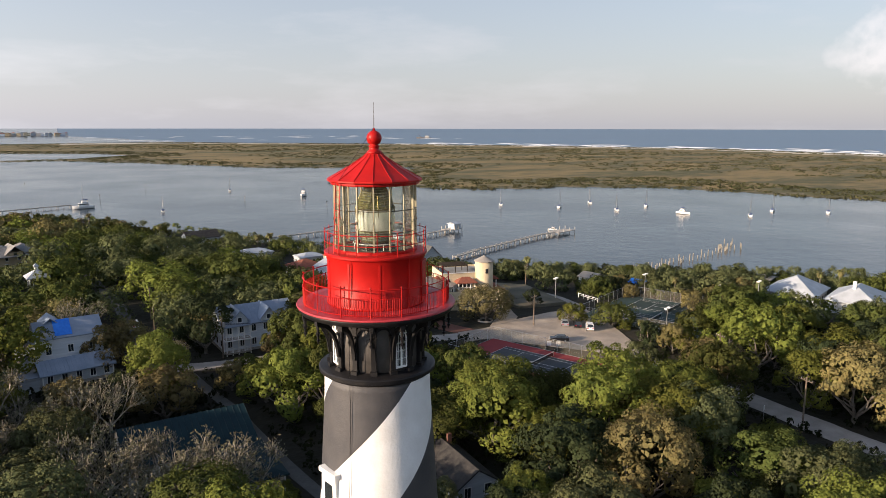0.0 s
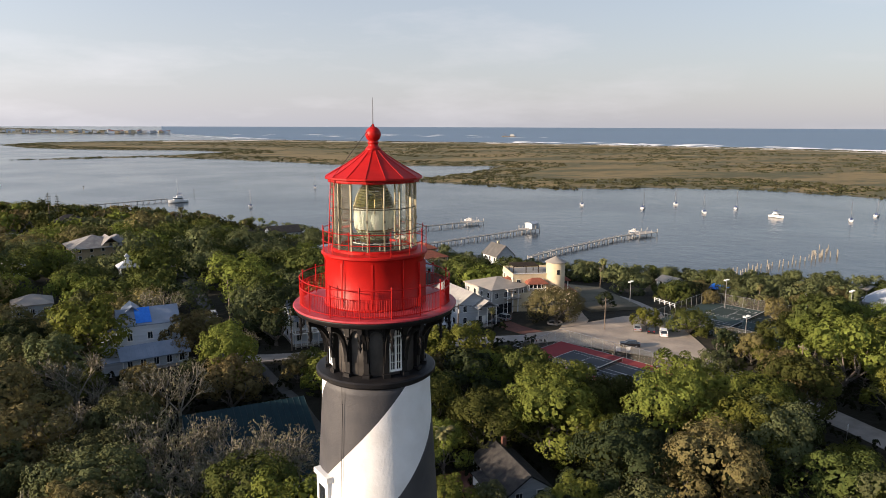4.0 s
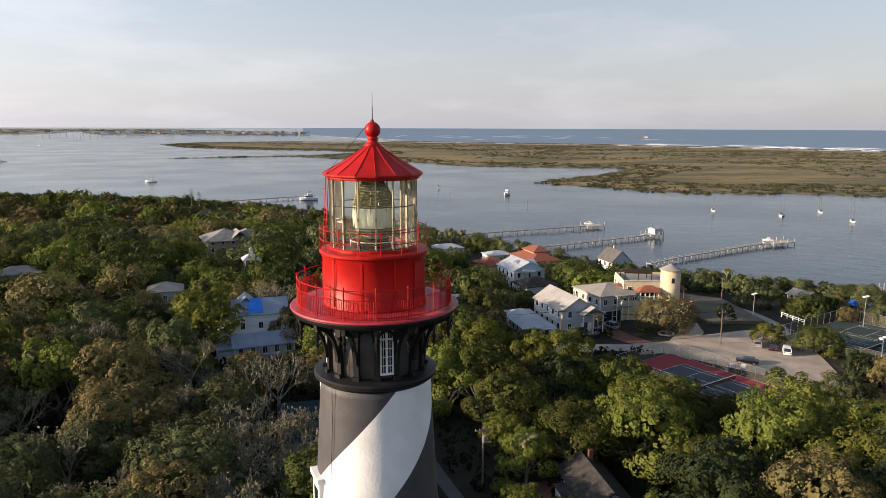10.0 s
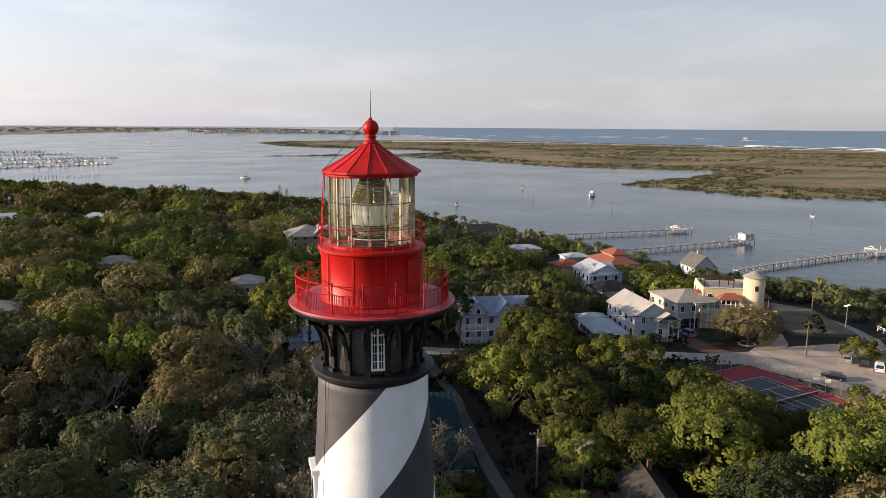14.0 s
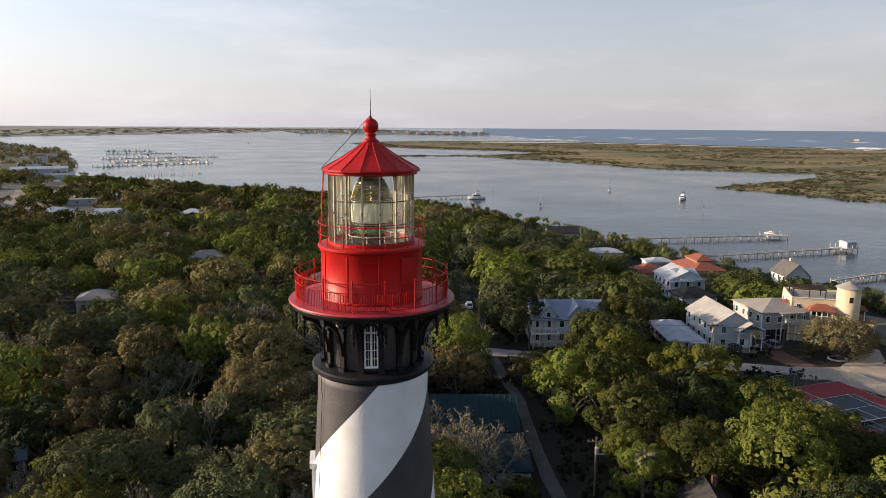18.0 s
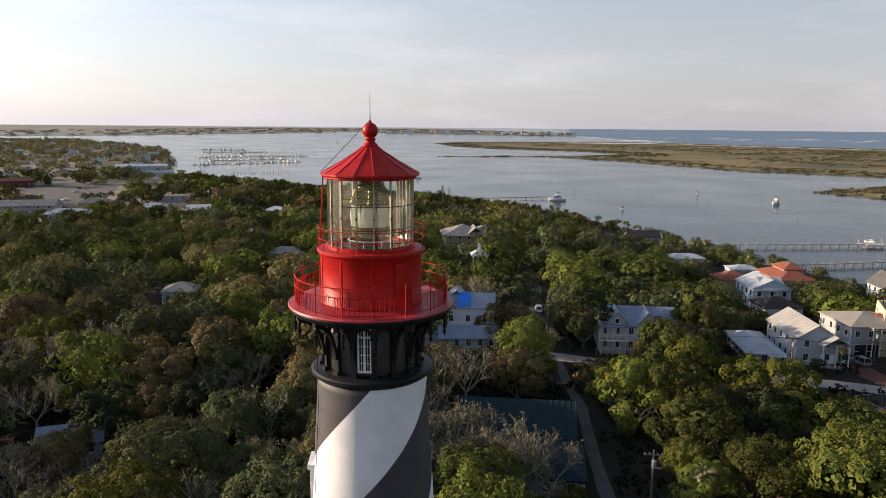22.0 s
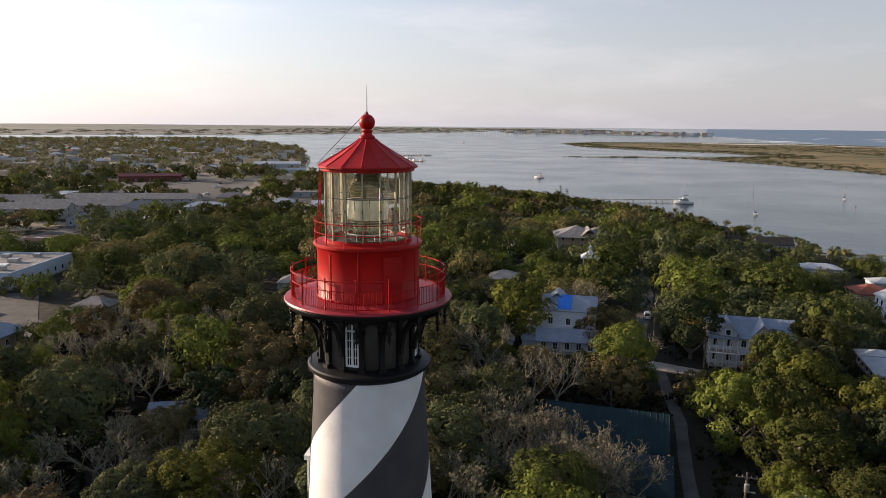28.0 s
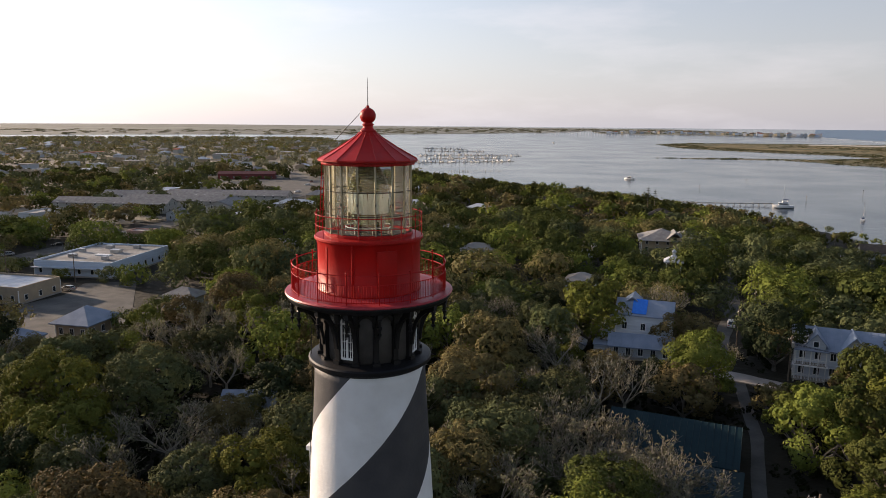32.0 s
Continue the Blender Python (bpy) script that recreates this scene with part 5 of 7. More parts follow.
# near cottage and the dark teal roofs
h = house(34.6, 51.2, -2, 6.2, 11.4, 2.7, 4.8, "small white cottage with a mossy dark shingle roof", CLAPBOARD, DARK_ROOF, rows=(1.0,), nx=2, ny=3, over=0.35, margin=1.2)
part("chimney", boxm(0.5, 1.1, 3.8, 4.4, 3.8, 5.7), BRICK_PATH, h)
part("side_wing", boxm(-5.0, -3.05, -2.6, 1.6, -0.4, 2.2), CLAPBOARD, h)
part("wing_roof", boxm(-5.2, -3.0, -2.9, 1.9, 2.2, 2.36), DARK_ROOF, h)
tagged(part("terrace", prism(bmesh.new(), [(25, 48), (31, 47), (31, 58), (25, 58)], -0.3, 0.12), BRICK_PATH), "red brick terrace beside the cottage", "terrace", kind="structure")
h = house(2.4, 78.5, 3, 17.5, 13.5, 3.6, 6.6, "hall with a dark teal metal roof and white eaves", GREY_SIDING, TEAL_ROOF, along="x", rows=(1.0,), nx=6, ny=3, ribs=20)
part("gutter", boxm(-4.0, 9.4, -7.75, -7.55, 2.75, 2.95), WHITE, h, "white gutter")
h = house(7.4, 66.0, 2, 10, 11.5, 3.0, 4.6, "low dark teal roofed wing", GREY_SIDING, TEAL_ROOF, "hip", rows=(1.0,), nx=3, ny=3)
h = house(-30, 250, 14, 15, 15, 5.2, 8.8, "tan house with a grey hip roof among trees", TAN_SIDING, GREY_ROOF, "hip", rows=(1.2, 3.8), nx=4, ny=4, over=1.2)
part("cross_gable", gable_roof(bmesh.new(), 5, 9, 6.4, 8.6, 0.5), GREY_ROOF, h).location = (4.4, -3.6, 0)
part("gable_wall", boxm(2.1, 6.7, -8.0, -3.0, 5.0, 6.5), TAN_SIDING, h)
part("gable_pane", boxm(3.9, 4.9, -8.06, -7.9, 5.4, 6.4), PANE, h)
part("cross_roof", hip_roof(bmesh.new(), 8, 10, 5.6, 8.0, 0.8), GREY_ROOF, h).location = (8.5, 2.0, 0)
part("cross_wall", boxm(4.8, 12.2, -2.8, 6.8, -1, 5.4), TAN_SIDING, h)
house(-64, 61.5, 28, 8.5, 6.5, 2.8, 4.4, "small house with a pale blue-grey metal roof under bare trees", CLAPBOARD, BLUE_METAL, along="x", rows=(0.9,), nx=3, ny=2, ribs=10, margin=0.5)
t = thing("pavilion", pose(-17.3, 199.5, 0, 0, 0, 10), "small white pavilion with a pyramid roof and cupola", "pavilion")
part("body", boxm(-2.0, 2.0, -2.0, 2.0, -0.5, 4.6), GREY_SIDING, t)
part("upper_room", boxm(-2.05, 2.05, -2.05, 2.05, 4.6, 7.4), POLE_WOOD, t, "shaded upper room")
for _x in (-2.15, 2.15):
    for _y in (-2.15, 2.15):
        part("post", boxm(_x - 0.12, _x + 0.12, _y - 0.12, _y + 0.12, 0, 7.5), WHITE, t)
part("roof", hip_roof(bmesh.new(), 4.6, 4.6, 7.5, 9.6, 0.7), METAL_ROOF, t)
part("cupola", boxm(-0.45, 0.45, -0.45, 0.45, 9.2, 10.5), WHITE, t)
part("cupola_roof", hip_roof(bmesh.new(), 1.0, 1.0, 10.5, 11.2, 0.15), METAL_ROOF, t)
for _f in "sewn":
    window(t, _f, -0.9, 5.2, dims=(4.4, 4.4))
    window(t, _f, 0.9, 5.2, dims=(4.4, 4.4))
CLEAR.append((-17.3, 199.5, 4, 4, 0))
house(-46, 340, 5, 12, 9, 5, 8, "dark house near the fishing pier", TAN_SIDING, DARK_ROOF, "hip", rows=(1.2,), nx=3, ny=2)
for _x, _y, _w, _d, _tn in ((-89, 211, 12, 8, 15), (-120, 250, 11, 9, -8), (-64, 300, 10, 9, 12), (-142, 330, 12, 9, 0), (-96, 150, 9, 8, 20), (-72, 178, 8, 8, 5), (-128, 107, 9, 7, 10), (-160, 185, 11, 9, 30), (-110, 372, 12, 10, 6), (-54, 232, 9, 8, 0), (-175, 240, 12, 9, 12), (-215, 330, 14, 10, 20), (-40, 178, 9, 8, 8), (-168, 410, 12, 9, -10)):
    house(_x, _y, _tn, _w, _d, 3.6, 5.6, "house with a pale roof half hidden by trees", CLAPBOARD, (METAL_ROOF, GREY_ROOF, TAUPE_ROOF)[(_w + _d) % 3], "hip", rows=(1.0,), nx=3, ny=2)
# white houses by the eastern shore
house(179, 98, 20, 15, 13, 4.2, 8.4, "white shore house with a tall white metal hip roof", CLAPBOARD, METAL_ROOF, "hip", rows=(1.2,), nx=5, ny=4, over=0.9)
h = house(183, 82, 20, 17, 12, 4.0, 7.6, "white shore house with pale grey hip roof and dormers", CLAPBOARD, METAL_ROOF, "hip", rows=(1.2,), nx=6, ny=4, over=0.9)
part("chimney", boxm(-4, -3.2, 0, 0.8, 5, 9), WHITE, h)
house(146.5, 151, 15, 6.5, 6, 2.8, 3.9, "low white boat shed by the shore", CLAPBOARD, TAUPE_ROOF, rows=(1.0,), nx=2, ny=2)
t = thing("canopy", pose(151.5, 134, ground_z(151, 134), 0, 0, 20), "open shelter under a bright blue canopy", "canopy")
part("cover", gable_roof(bmesh.new(), 5.4, 5, 2.9, 3.7, 0.3), TARP, t)
for _x in (-2.5, 2.5):
    for _y in (-2.3, 2.3):
        part("post", tube(bmesh.new(), (_x, _y, -0.5), (_x, _y, 2.9), 0.08), CHROME, t)
t = thing("shelter", pose(196, 120, ground_z(196, 120), 0, 0, 10), "small open beach shelter with a pale roof", "shelter")
part("cover", gable_roof(bmesh.new(), 6, 5, 3.0, 3.8, 0.5), TAUPE_ROOF, t)
for _x in (-2.6, 2.6):
    for _y in (-2.2, 2.2):
        part("post", tube(bmesh.new(), (_x, _y, -0.5), (_x, _y, 3.1), 0.09), WOOD_GREY, t)

# ---- the town to the west ----
h = house(-192, 132, 18, 27, 33, 4.6, 4.6, "long pale blue shop building with flat roof", BLUE_SIDING, FLAT_ROOF, "flat", rows=(1.2,), nx=6, ny=8, margin=3)
for _x, _y, _s in ((-6, -8, 1.2), (3, 2, 1.6), (7, -10, 1.0), (-4, 9, 1.3), (5, 11, 1.1), (-9, 1, 1.0)):
    part("roof_unit", boxm(_x - _s, _x + _s, _y - _s * 0.7, _y + _s * 0.7, 4.6, 5.9), CHROME, h, "metal rooftop unit")
part("skylight", boxm(-1, 4, -4, -2, 4.6, 5.0), HULL, h)
part("awning", boxm(-13.5, 13.5, -18.2, -16.5, 3.0, 3.2), METAL_ROOF, h)
house(-183, 91, 14, 27, 15, 4.2, 4.2, "low tan shop building with pale flat roof", TAN_SIDING, METAL_ROOF, "flat", rows=(1.0,), nx=7, ny=3, margin=3)
house(-129.8, 79, 14, 8.6, 9.6, 3.6, 6.6, "tan kiosk with blue-grey metal hip roof", TAN_SIDING, BLUE_METAL, "hip", rows=(1.0,), nx=3, ny=3, over=1.0, margin=3)
house(-131, 64, 10, 7, 6, 3.2, 5, "small house with blue-grey roof", TAN_SIDING, BLUE_METAL, "hip", rows=(1.0,), nx=2, ny=2, margin=3)
house(-226, 176, 20, 10, 7, 4, 4, "small pinkish roadside shop", mat("pink_stucco", (0.50, 0.30, 0.25), (0.42, 0.26, 0.22), 0.5, 0.85), FLAT_ROOF, "flat", rows=(1.0,), nx=3, ny=2)
for _x, _y, _tn, _w, _d in ((-318, 236, 22, 64, 13), (-300, 262, 22, 60, 13), (-296, 300, 24, 74, 15), (-345, 268, 24, 30, 12), (-262, 262, 24, 14, 26)):
    house(_x, _y, _tn, _w, _d, 5.2, 7.8, "long apartment block with grey shingle roof and pale walls", GREY_SIDING, GREY_ROOF, along="x" if _w > _d else "y", rows=(1.0, 3.9), nx=int(_w / 5), ny=int(_d / 5), margin=3, name="apartment_block", category="apartments", faces="se")
house(-262, 228, 20, 9, 7, 4, 6.2, "small white gabled house by the apartments", CLAPBOARD, GREY_ROOF, rows=(1.0,), nx=2, ny=2)
house(-415, 446, 33, 48, 12, 4.6, 6.5, "long maroon building with a low roof", mat("maroon_boards", (0.20, 0.05, 0.05), (0.15, 0.045, 0.045), 0.4, 0.85), mat("maroon_roof", (0.16, 0.05, 0.05), (0.12, 0.045, 0.045), 0.4, 0.85), along="x", rows=(1.0,), nx=9, ny=2, margin=3)
house(-375, 602, 30, 24, 12, 4.5, 6.2, "boatyard shed with blue roof", CLAPBOARD, BLUE_METAL, along="x", rows=(1.0,), nx=5, ny=2, margin=3)
house(-430, 660, 30, 50, 20, 6.5, 8.5, "large white boatyard shed with a pale roof", CLAPBOARD, METAL_ROOF, along="x", rows=(), margin=3)
_rng = random.Random(11)
_tones = (CLAPBOARD, CLAPBOARD, CREAM, GREY_SIDING, TAN_SIDING)
_tops = (METAL_ROOF, GREY_ROOF, METAL_ROOF, TAUPE_ROOF, TILE_ROOF, GREY_ROOF)
for _i in range(248):                         # houses of the far town, in rows along its streets
    _a, _r = radians(_rng.uniform(-73, -28)), _rng.uniform(330, 1300) if _i < 150 else _rng.uniform(800, 1900)
    _x, _y = _r * math.sin(_a), _r * math.cos(_a)
    if inside(ISLAND, np.array([_x]), np.array([_y]))[0] < 25 or any(abs(_x - c[0]) < c[2] + 12 and abs(_y - c[1]) < c[3] + 12 for c in CLEAR if c[2] > 3):
        continue
    _w, _d, _hh = _rng.uniform(9, 24), _rng.uniform(8, 14), _rng.choice((3.5, 4, 6.2))
    (_fx, _fy, _fz), _s = far(_x, _y, 0)
    house(_fx, _fy, 22 + _rng.choice((0, 90)) , _w * _s, _d * _s, _hh * _s, (_hh + _rng.choice((0.3, 2.2, 2.6))) * _s, "pale town building among trees", _rng.choice(_tones), _rng.choice(_tops), _rng.choice(("gable", "hip", "flat")), rows=(1.0 * _s,) if _r < 700 else (), nx=3, ny=2, z=_fz, margin=3, faces="se")

# ---- piers, boats, far shores ----
def pier(name, pts, width, label, rail=True, head=None, gap=0.0, deckz=-2.0):
    """A timber pier: deck, piles every few metres, a rail, and a wider head."""
    t = thing(name, pose(0, 0, 0), label, "pier")
    rnd = random.Random(len(pts) + int(pts[-1][0]))
    for (ax, ay), (bx, by) in zip(pts, pts[1:]):
        l = math.hypot(bx - ax, by - ay)
        ang = math.degrees(math.atan2(by - ay, bx - ax))
        m = pose(ax, ay, 0, 0, 0, ang)
        if not gap:
            part("deck", boxm(0, l, -width / 2, width / 2, deckz - 0.25, deckz), PIER_WOOD, t).matrix_basis = m
            if rail:
                bm = bmesh.new()
                for s in (-1, 1):
                    box(bm, 0, l, s * width / 2 - 0.08, s * width / 2 + 0.08, deckz, deckz + 0.16)
                part("edge_beam", bm, PIER_WOOD, t).matrix_basis = m
        step = 3.2 if gap else 4.2
        for i in range(int(l / step) + 1):
            for s in (-1, 1):
                if gap and rnd.random() < gap:
                    continue
                x = i * step + (rnd.uniform(-0.6, 0.6) if gap else 0)
                top = deckz + (rnd.uniform(-0.4, 1.3) if gap else 0.45)
                part("mooring_post", tube(bmesh.new(), (x, s * width / 2, -7), (x, s * width / 2, top), 0.19, 0.17, 6), PIER_WOOD if not gap else PALE_BARK, t).matrix_basis = m
    if head:
        x, y, w, d, ang = head
        m = pose(x, y, 0, 0, 0, ang)
        part("head_deck", boxm(-w / 2, w / 2, -d / 2, d / 2, deckz - 0.25, deckz + 0.02), PIER_WOOD, t).matrix_basis = m
        for i in range(4):
            for j in (-1, 1):
                part("mooring_post", tube(bmesh.new(), (-w / 2 + i * w / 3, j * d / 2, -7), (-w / 2 + i * w / 3, j * d / 2, deckz + 1.6), 0.2, 0.18, 6), PIER_WOOD, t).matrix_basis = m
    return t


pier("pier", [(98, 254), (163, 278)], 1.8, "long weathered timber pier with a boathouse", head=(166, 280, 9, 6, 20))
t = thing("boathouse", pose(168, 281, -2.0, 0, 0, 20), "white boathouse on the pier head", "boathouse")
part("wall", boxm(-2.6, 2.6, -2.2, 2.2, 0, 2.7), CLAPBOARD, t)
part("roof", gable_roof(bmesh.new(), 5.2, 4.4, 2.7, 3.4, 0.4, "x"), METAL_ROOF, t)
part("door", boxm(-0.5, 0.5, -2.26, -2.15, 0, 2.1), PIER_WOOD, t)
pier("pier", [(62, 291), (84, 298), (145, 312)], 1.8, "timber pier ending in a boat lift", head=(150, 314, 11, 6, 14))
pier("pier", [(128, 212), (144, 221), (192, 242), (206, 246)], 1.8, "timber pier with boat lift posts at its head", head=(211, 247.5, 14, 6, 15))
pier("ruined_pier", [(172, 158), (204, 165.5), (241, 175), (256, 174)], 3.0, "ruined pier of leaning bare piles", gap=0.35, rail=False)
pier("ruined_pier", [(241, 175), (262, 188)], 3.0, "row of bare piles off the ruined pier", gap=0.3, rail=False)
pier("fishing_pier", [(-124, 482), (-92, 480), (-46, 472), (0, 494)], 2.2, "fishing pier over shallow water")
pier("fishing_pier", [(-330, 668), (-282, 708)], 2.0, "marina breakwater of timber piles", gap=0.15, rail=False)


def hull_mesh(l, b, h, n=10):
    """A boat's hull along y with a pointed bow and a flat stern."""
    bm, rows = bmesh.new(), []
    for i in range(n + 1):
        t = i / n
        w = b / 2 * (0.8 + 0.2 * math.sin(math.pi * min(t / 0.6, 1) / 2)) * (1 if t < 0.55 else max(0.02, math.cos((t - 0.55) / 0.45 * math.pi / 2) ** 0.8))
        y, s = (t - 0.5) * l, 0.25 * h * max(0, t - 0.5) * 2
        rows.append([bm.verts.new(v) for v in ((-w, y, h + s), (-w * 0.85, y, 0.15 * h), (0, y, -0.25 * h), (w * 0.85, y, 0.15 * h), (w, y, h + s))])
    for a, c in zip(rows, rows[1:]):
        for k in range(4):
            bm.faces.new((a[k], a[k + 1], c[k + 1], c[k]))
        bm.faces.new((a[4], a[0], c[0], c[4]))
    bm.faces.new(rows[0])
    bmesh.ops.recalc_face_normals(bm, faces=bm.faces)
    return bm


CABIN = mat("boat_cabin", (0.70, 0.70, 0.68), (0.60, 0.60, 0.60), 1.0, 0.4)
CANVAS = mat("blue_canvas", (0.05, 0.08, 0.18), (0.04, 0.06, 0.13), 1.0, 0.8)


def sailboat(m, l, label, group="moored sailboats"):
    t = thing("sailboat", m, label, "sailboat", group)
    part("hull", hull_mesh(l, l * 0.3, l * 0.10), HULL, t)
    part("cabin", boxm(-l * 0.08, l * 0.08, -l * 0.18, l * 0.2, l * 0.1, l * 0.155), CABIN, t)
    part("mast", tube(bmesh.new(), (0, l * 0.08, l * 0.1), (0, l * 0.08, l * 1.25), 0.11, 0.08, 5), CHROME, t)
    part("boom", tube(bmesh.new(), (0, l * 0.07, l * 0.24), (0, -l * 0.34, l * 0.25), 0.16, 0.14, 6), CANVAS, t, "boom with furled sail")
    bm = bmesh.new()
    for q in ((0, l * 0.5, l * 0.14), (0, -l * 0.5, l * 0.1), (l * 0.14, 0, l * 0.1), (-l * 0.14, 0, l * 0.1)):
        tube(bm, (0, l * 0.08, l * 1.22), q, 0.025, 0.025, 3)
    part("rigging", bm, BLACK, t)
    part("spray_hood", boxm(-l * 0.085, l * 0.085, -l * 0.28, -l * 0.17, l * 0.1, l * 0.2), CANVAS, t)
    return t


def motorboat(m, l, label, group="moored motorboats"):
    t = thing("motorboat", m, label, "motorboat", group)
    part("hull", hull_mesh(l, l * 0.34, l * 0.13), HULL, t)
    part("cabin", boxm(-l * 0.12, l * 0.12, -l * 0.25, l * 0.2, l * 0.13, l * 0.26), CABIN, t)
    part("windscreen", boxm(-l * 0.122, l * 0.122, -l * 0.2, l * 0.202, l * 0.18, l * 0.235), PANE, t)
    part("flybridge", boxm(-l * 0.1, l * 0.1, -l * 0.2, l * 0.05, l * 0.26, l * 0.34), CABIN, t)
    part("canopy", boxm(-l * 0.11, l * 0.11, -l * 0.22, l * 0.04, l * 0.43, l * 0.45), CANVAS, t)
    bm = bmesh.new()
    for x in (-l * 0.1, l * 0.1):
        for y in (-l * 0.2, l * 0.02):
            tube(bm, (x, y, l * 0.3), (x, y, l * 0.44), 0.05, 0.05, 4)
    part("canopy_frame", bm, CHROME, t)
    return t


WZ = WATER_Z + 0.15
_first = sailboat(pose(118.3, 563.6, WZ, 0, 0, -14), 8.8, "white sailboat at anchor with bare mast")
for _x, _y, _tn in ((49, 438, 195), (256.5, 370, 200), (283.5, 340, 185), (318, 350, 160), (304, 308, 205), (340, 318, 190), (355, 248, 178), (390, 258, 210), (413, 235.5, 170)):
    copy_thing(_first, pose(_x, _y, WZ, 0, 0, -math.degrees(math.atan2(_x, _y)) + (_tn % 23) - 11))
motorboat(pose(158, 494, WZ, 0, 0, 150), 12, "white motor cruiser at anchor")
motorboat(pose(328, 275, WZ, 0, 0, 190), 9, "small white motorboat at anchor")
_cat = motorboat(pose(6.5, 482, WZ, 0, 0, 100), 13, "white catamaran with cabin and tall mast")
part("mast", tube(bmesh.new(), (0, 0, 2), (0, 0, 16), 0.12, 0.08, 6), CHROME, _cat)
_sk = motorboat(pose(-134, 670, WZ, 0, 0, 80), 10, "low dark workboat on the bay")
copy_thing(_sk, pose(-680 * 0.9, 2100 * 0.9, far(-612, 1890, WZ)[0][2], 0, 0, 70)).location = far(-612, 1890, WZ)[0]
motorboat(pose(209, 252.5, -2.2, 0, 0, 60), 4.6, "small motorboat hoisted on the pier lift")
motorboat(pose(150, 319, -2.2, 0, 0, 60), 4.6, "small motorboat on a timber boat lift")
_rng = random.Random(5)
_ma = sailboat(pose(-400, 860, WZ, 0, 0, 30), 10, "sailboat in a marina berth", "marina boats")
_mb = motorboat(pose(-410, 850, WZ, 0, 0, 30), 9, "motorboat in a marina berth", "marina boats")
for _k, (_ax, _ay, _bx, _by, _n) in enumerate(((-450, 800, -350, 916, 16), (-480, 900, -400, 990, 12), (-470, 1045, -400, 1080, 6), (-540, 980, -470, 1060, 10), (-620, 1150, -520, 1200, 10), (-690, 1275, -600, 1290, 7))):
    _l = math.hypot(_bx - _ax, _by - _ay)
    _d = thing("floating_dock", pose(_ax, _ay, WATER_Z, 0, 0, math.degrees(math.atan2(_by - _ay, _bx - _ax))), "long marina dock with mooring piles", "dock")
    part("deck", boxm(0, _l, -1.2, 1.2, 0.3, 0.8), WOOD_GREY, _d)
    for _i in range(int(_l / 6)):
        for _s in (-7, 7):
            part("mooring_post", tube(bmesh.new(), (_i * 6, _s, -4), (_i * 6, _s, 3.0), 0.25, 0.25, 5), WOOD_GREY, _d)
    for _i in range(_n):
        _t = (_i + 0.5) / _n
        copy_thing(_ma if _rng.random() < 0.45 else _mb, pose(_ax + (_bx - _ax) * _t + _rng.uniform(-6, 6), _ay + (_by - _ay) * _t + _rng.uniform(-6, 6), WZ, 0, 0, math.degrees(math.atan2(_by - _ay, _bx - _ax)) + 90 * _rng.choice((1, -1)) - 90))
_tall = sailboat(pose(-513, 1077, WZ, 0, 0, 20), 20, "large sailing yacht in the marina")

# channel marker posts
_mk = thing("channel_marker", pose(60, 620, WATER_Z), "channel marker post in the bay", "marker", "channel markers")
part("post", tube(bmesh.new(), (0, 0, -4), (0, 0, 3.6), 0.11, 0.11, 6), WOOD_GREY, _mk)
part("sign", boxm(-0.4, 0.4, -0.05, 0.05, 2.8, 3.6), BARK, _mk)
for _x, _y in ((-95, 760), (-60, 600), (20, 540), (-170, 900), (110, 480), (-30, 690), (150, 420)):
    copy_thing(_mk, pose(_x, _y, WATER_Z))

# the long bridge at the inlet
FLAT_PALE = mat("sunlit_bridge_concrete", (0.62, 0.60, 0.57), (0.52, 0.50, 0.48), 0.02, 0.9)
t = thing("bridge", pose(0, 0, 0), "long pale concrete bridge over the inlet", "bridge")
_pts = []
for _i in range(41):
    _u = _i / 40
    _pts.append((-1180 + 560 * _u, 3330 - 60 * _u, 2 + 17 * math.sin(math.pi * _u) ** 1.6))
for (_x0, _y0, _z0), (_x1, _y1, _z1) in zip(_pts, _pts[1:]):
    (_p, _s), (_q, _) = far(_x0, _y0, _z0), far(_x1, _y1, _z1)
    part("span", tube(bmesh.new(), _p, _q, 1.0 * _s, 1.0 * _s, 4), FLAT_PALE, t)
    part("pier_column", tube(bmesh.new(), far(_x0, _y0, -5)[0], _p, 0.8 * _s, 0.8 * _s, 5), FLAT_PALE, t)
# dredger off the beach
_p, _s = far(1400, 2660, WATER_Z)
t = thing("work_barge", Matrix.Translation(_p) @ Matrix.Scale(_s, 4) @ pose(0, 0, 0, 0, 0, 60), "dark work barge off the beach", "barge")
part("hull", hull_mesh(60, 16, 4), BARK, t)
part("deckhouse", boxm(-5, 5, -22, -6, 4, 12), GREY_SIDING, t)
part("crane", tube(bmesh.new(), (0, 8, 4), (0, 22, 16), 0.8, 0.5, 5), BARK, t)
# beach-front buildings on the far cape
_rng = random.Random(21)
for _i in range(64):
    _u = _i / 63
    _x, _y = -1000 + 1090 * _u + _rng.uniform(-8, 8), 4010 + 120 * math.sin(_u * 5) + _rng.uniform(-30, 160)
    _p, _s = far(_x, _y, 0)
    _w, _hh = _rng.uniform(11, 24), _rng.choice((8, 10, 12, 12, 16))
    house(_p[0], _p[1], _rng.uniform(-10, 10), _w * _s, 14 * _s, _hh * _s, (_hh + 3) * _s, "pale beach house on the far cape", _rng.choice((CLAPBOARD, CREAM, CLAPBOARD, BLUE_SIDING)), _rng.choice((METAL_ROOF, GREY_ROOF, TILE_ROOF)), "hip", rows=(), z=_p[2], over=0.3)
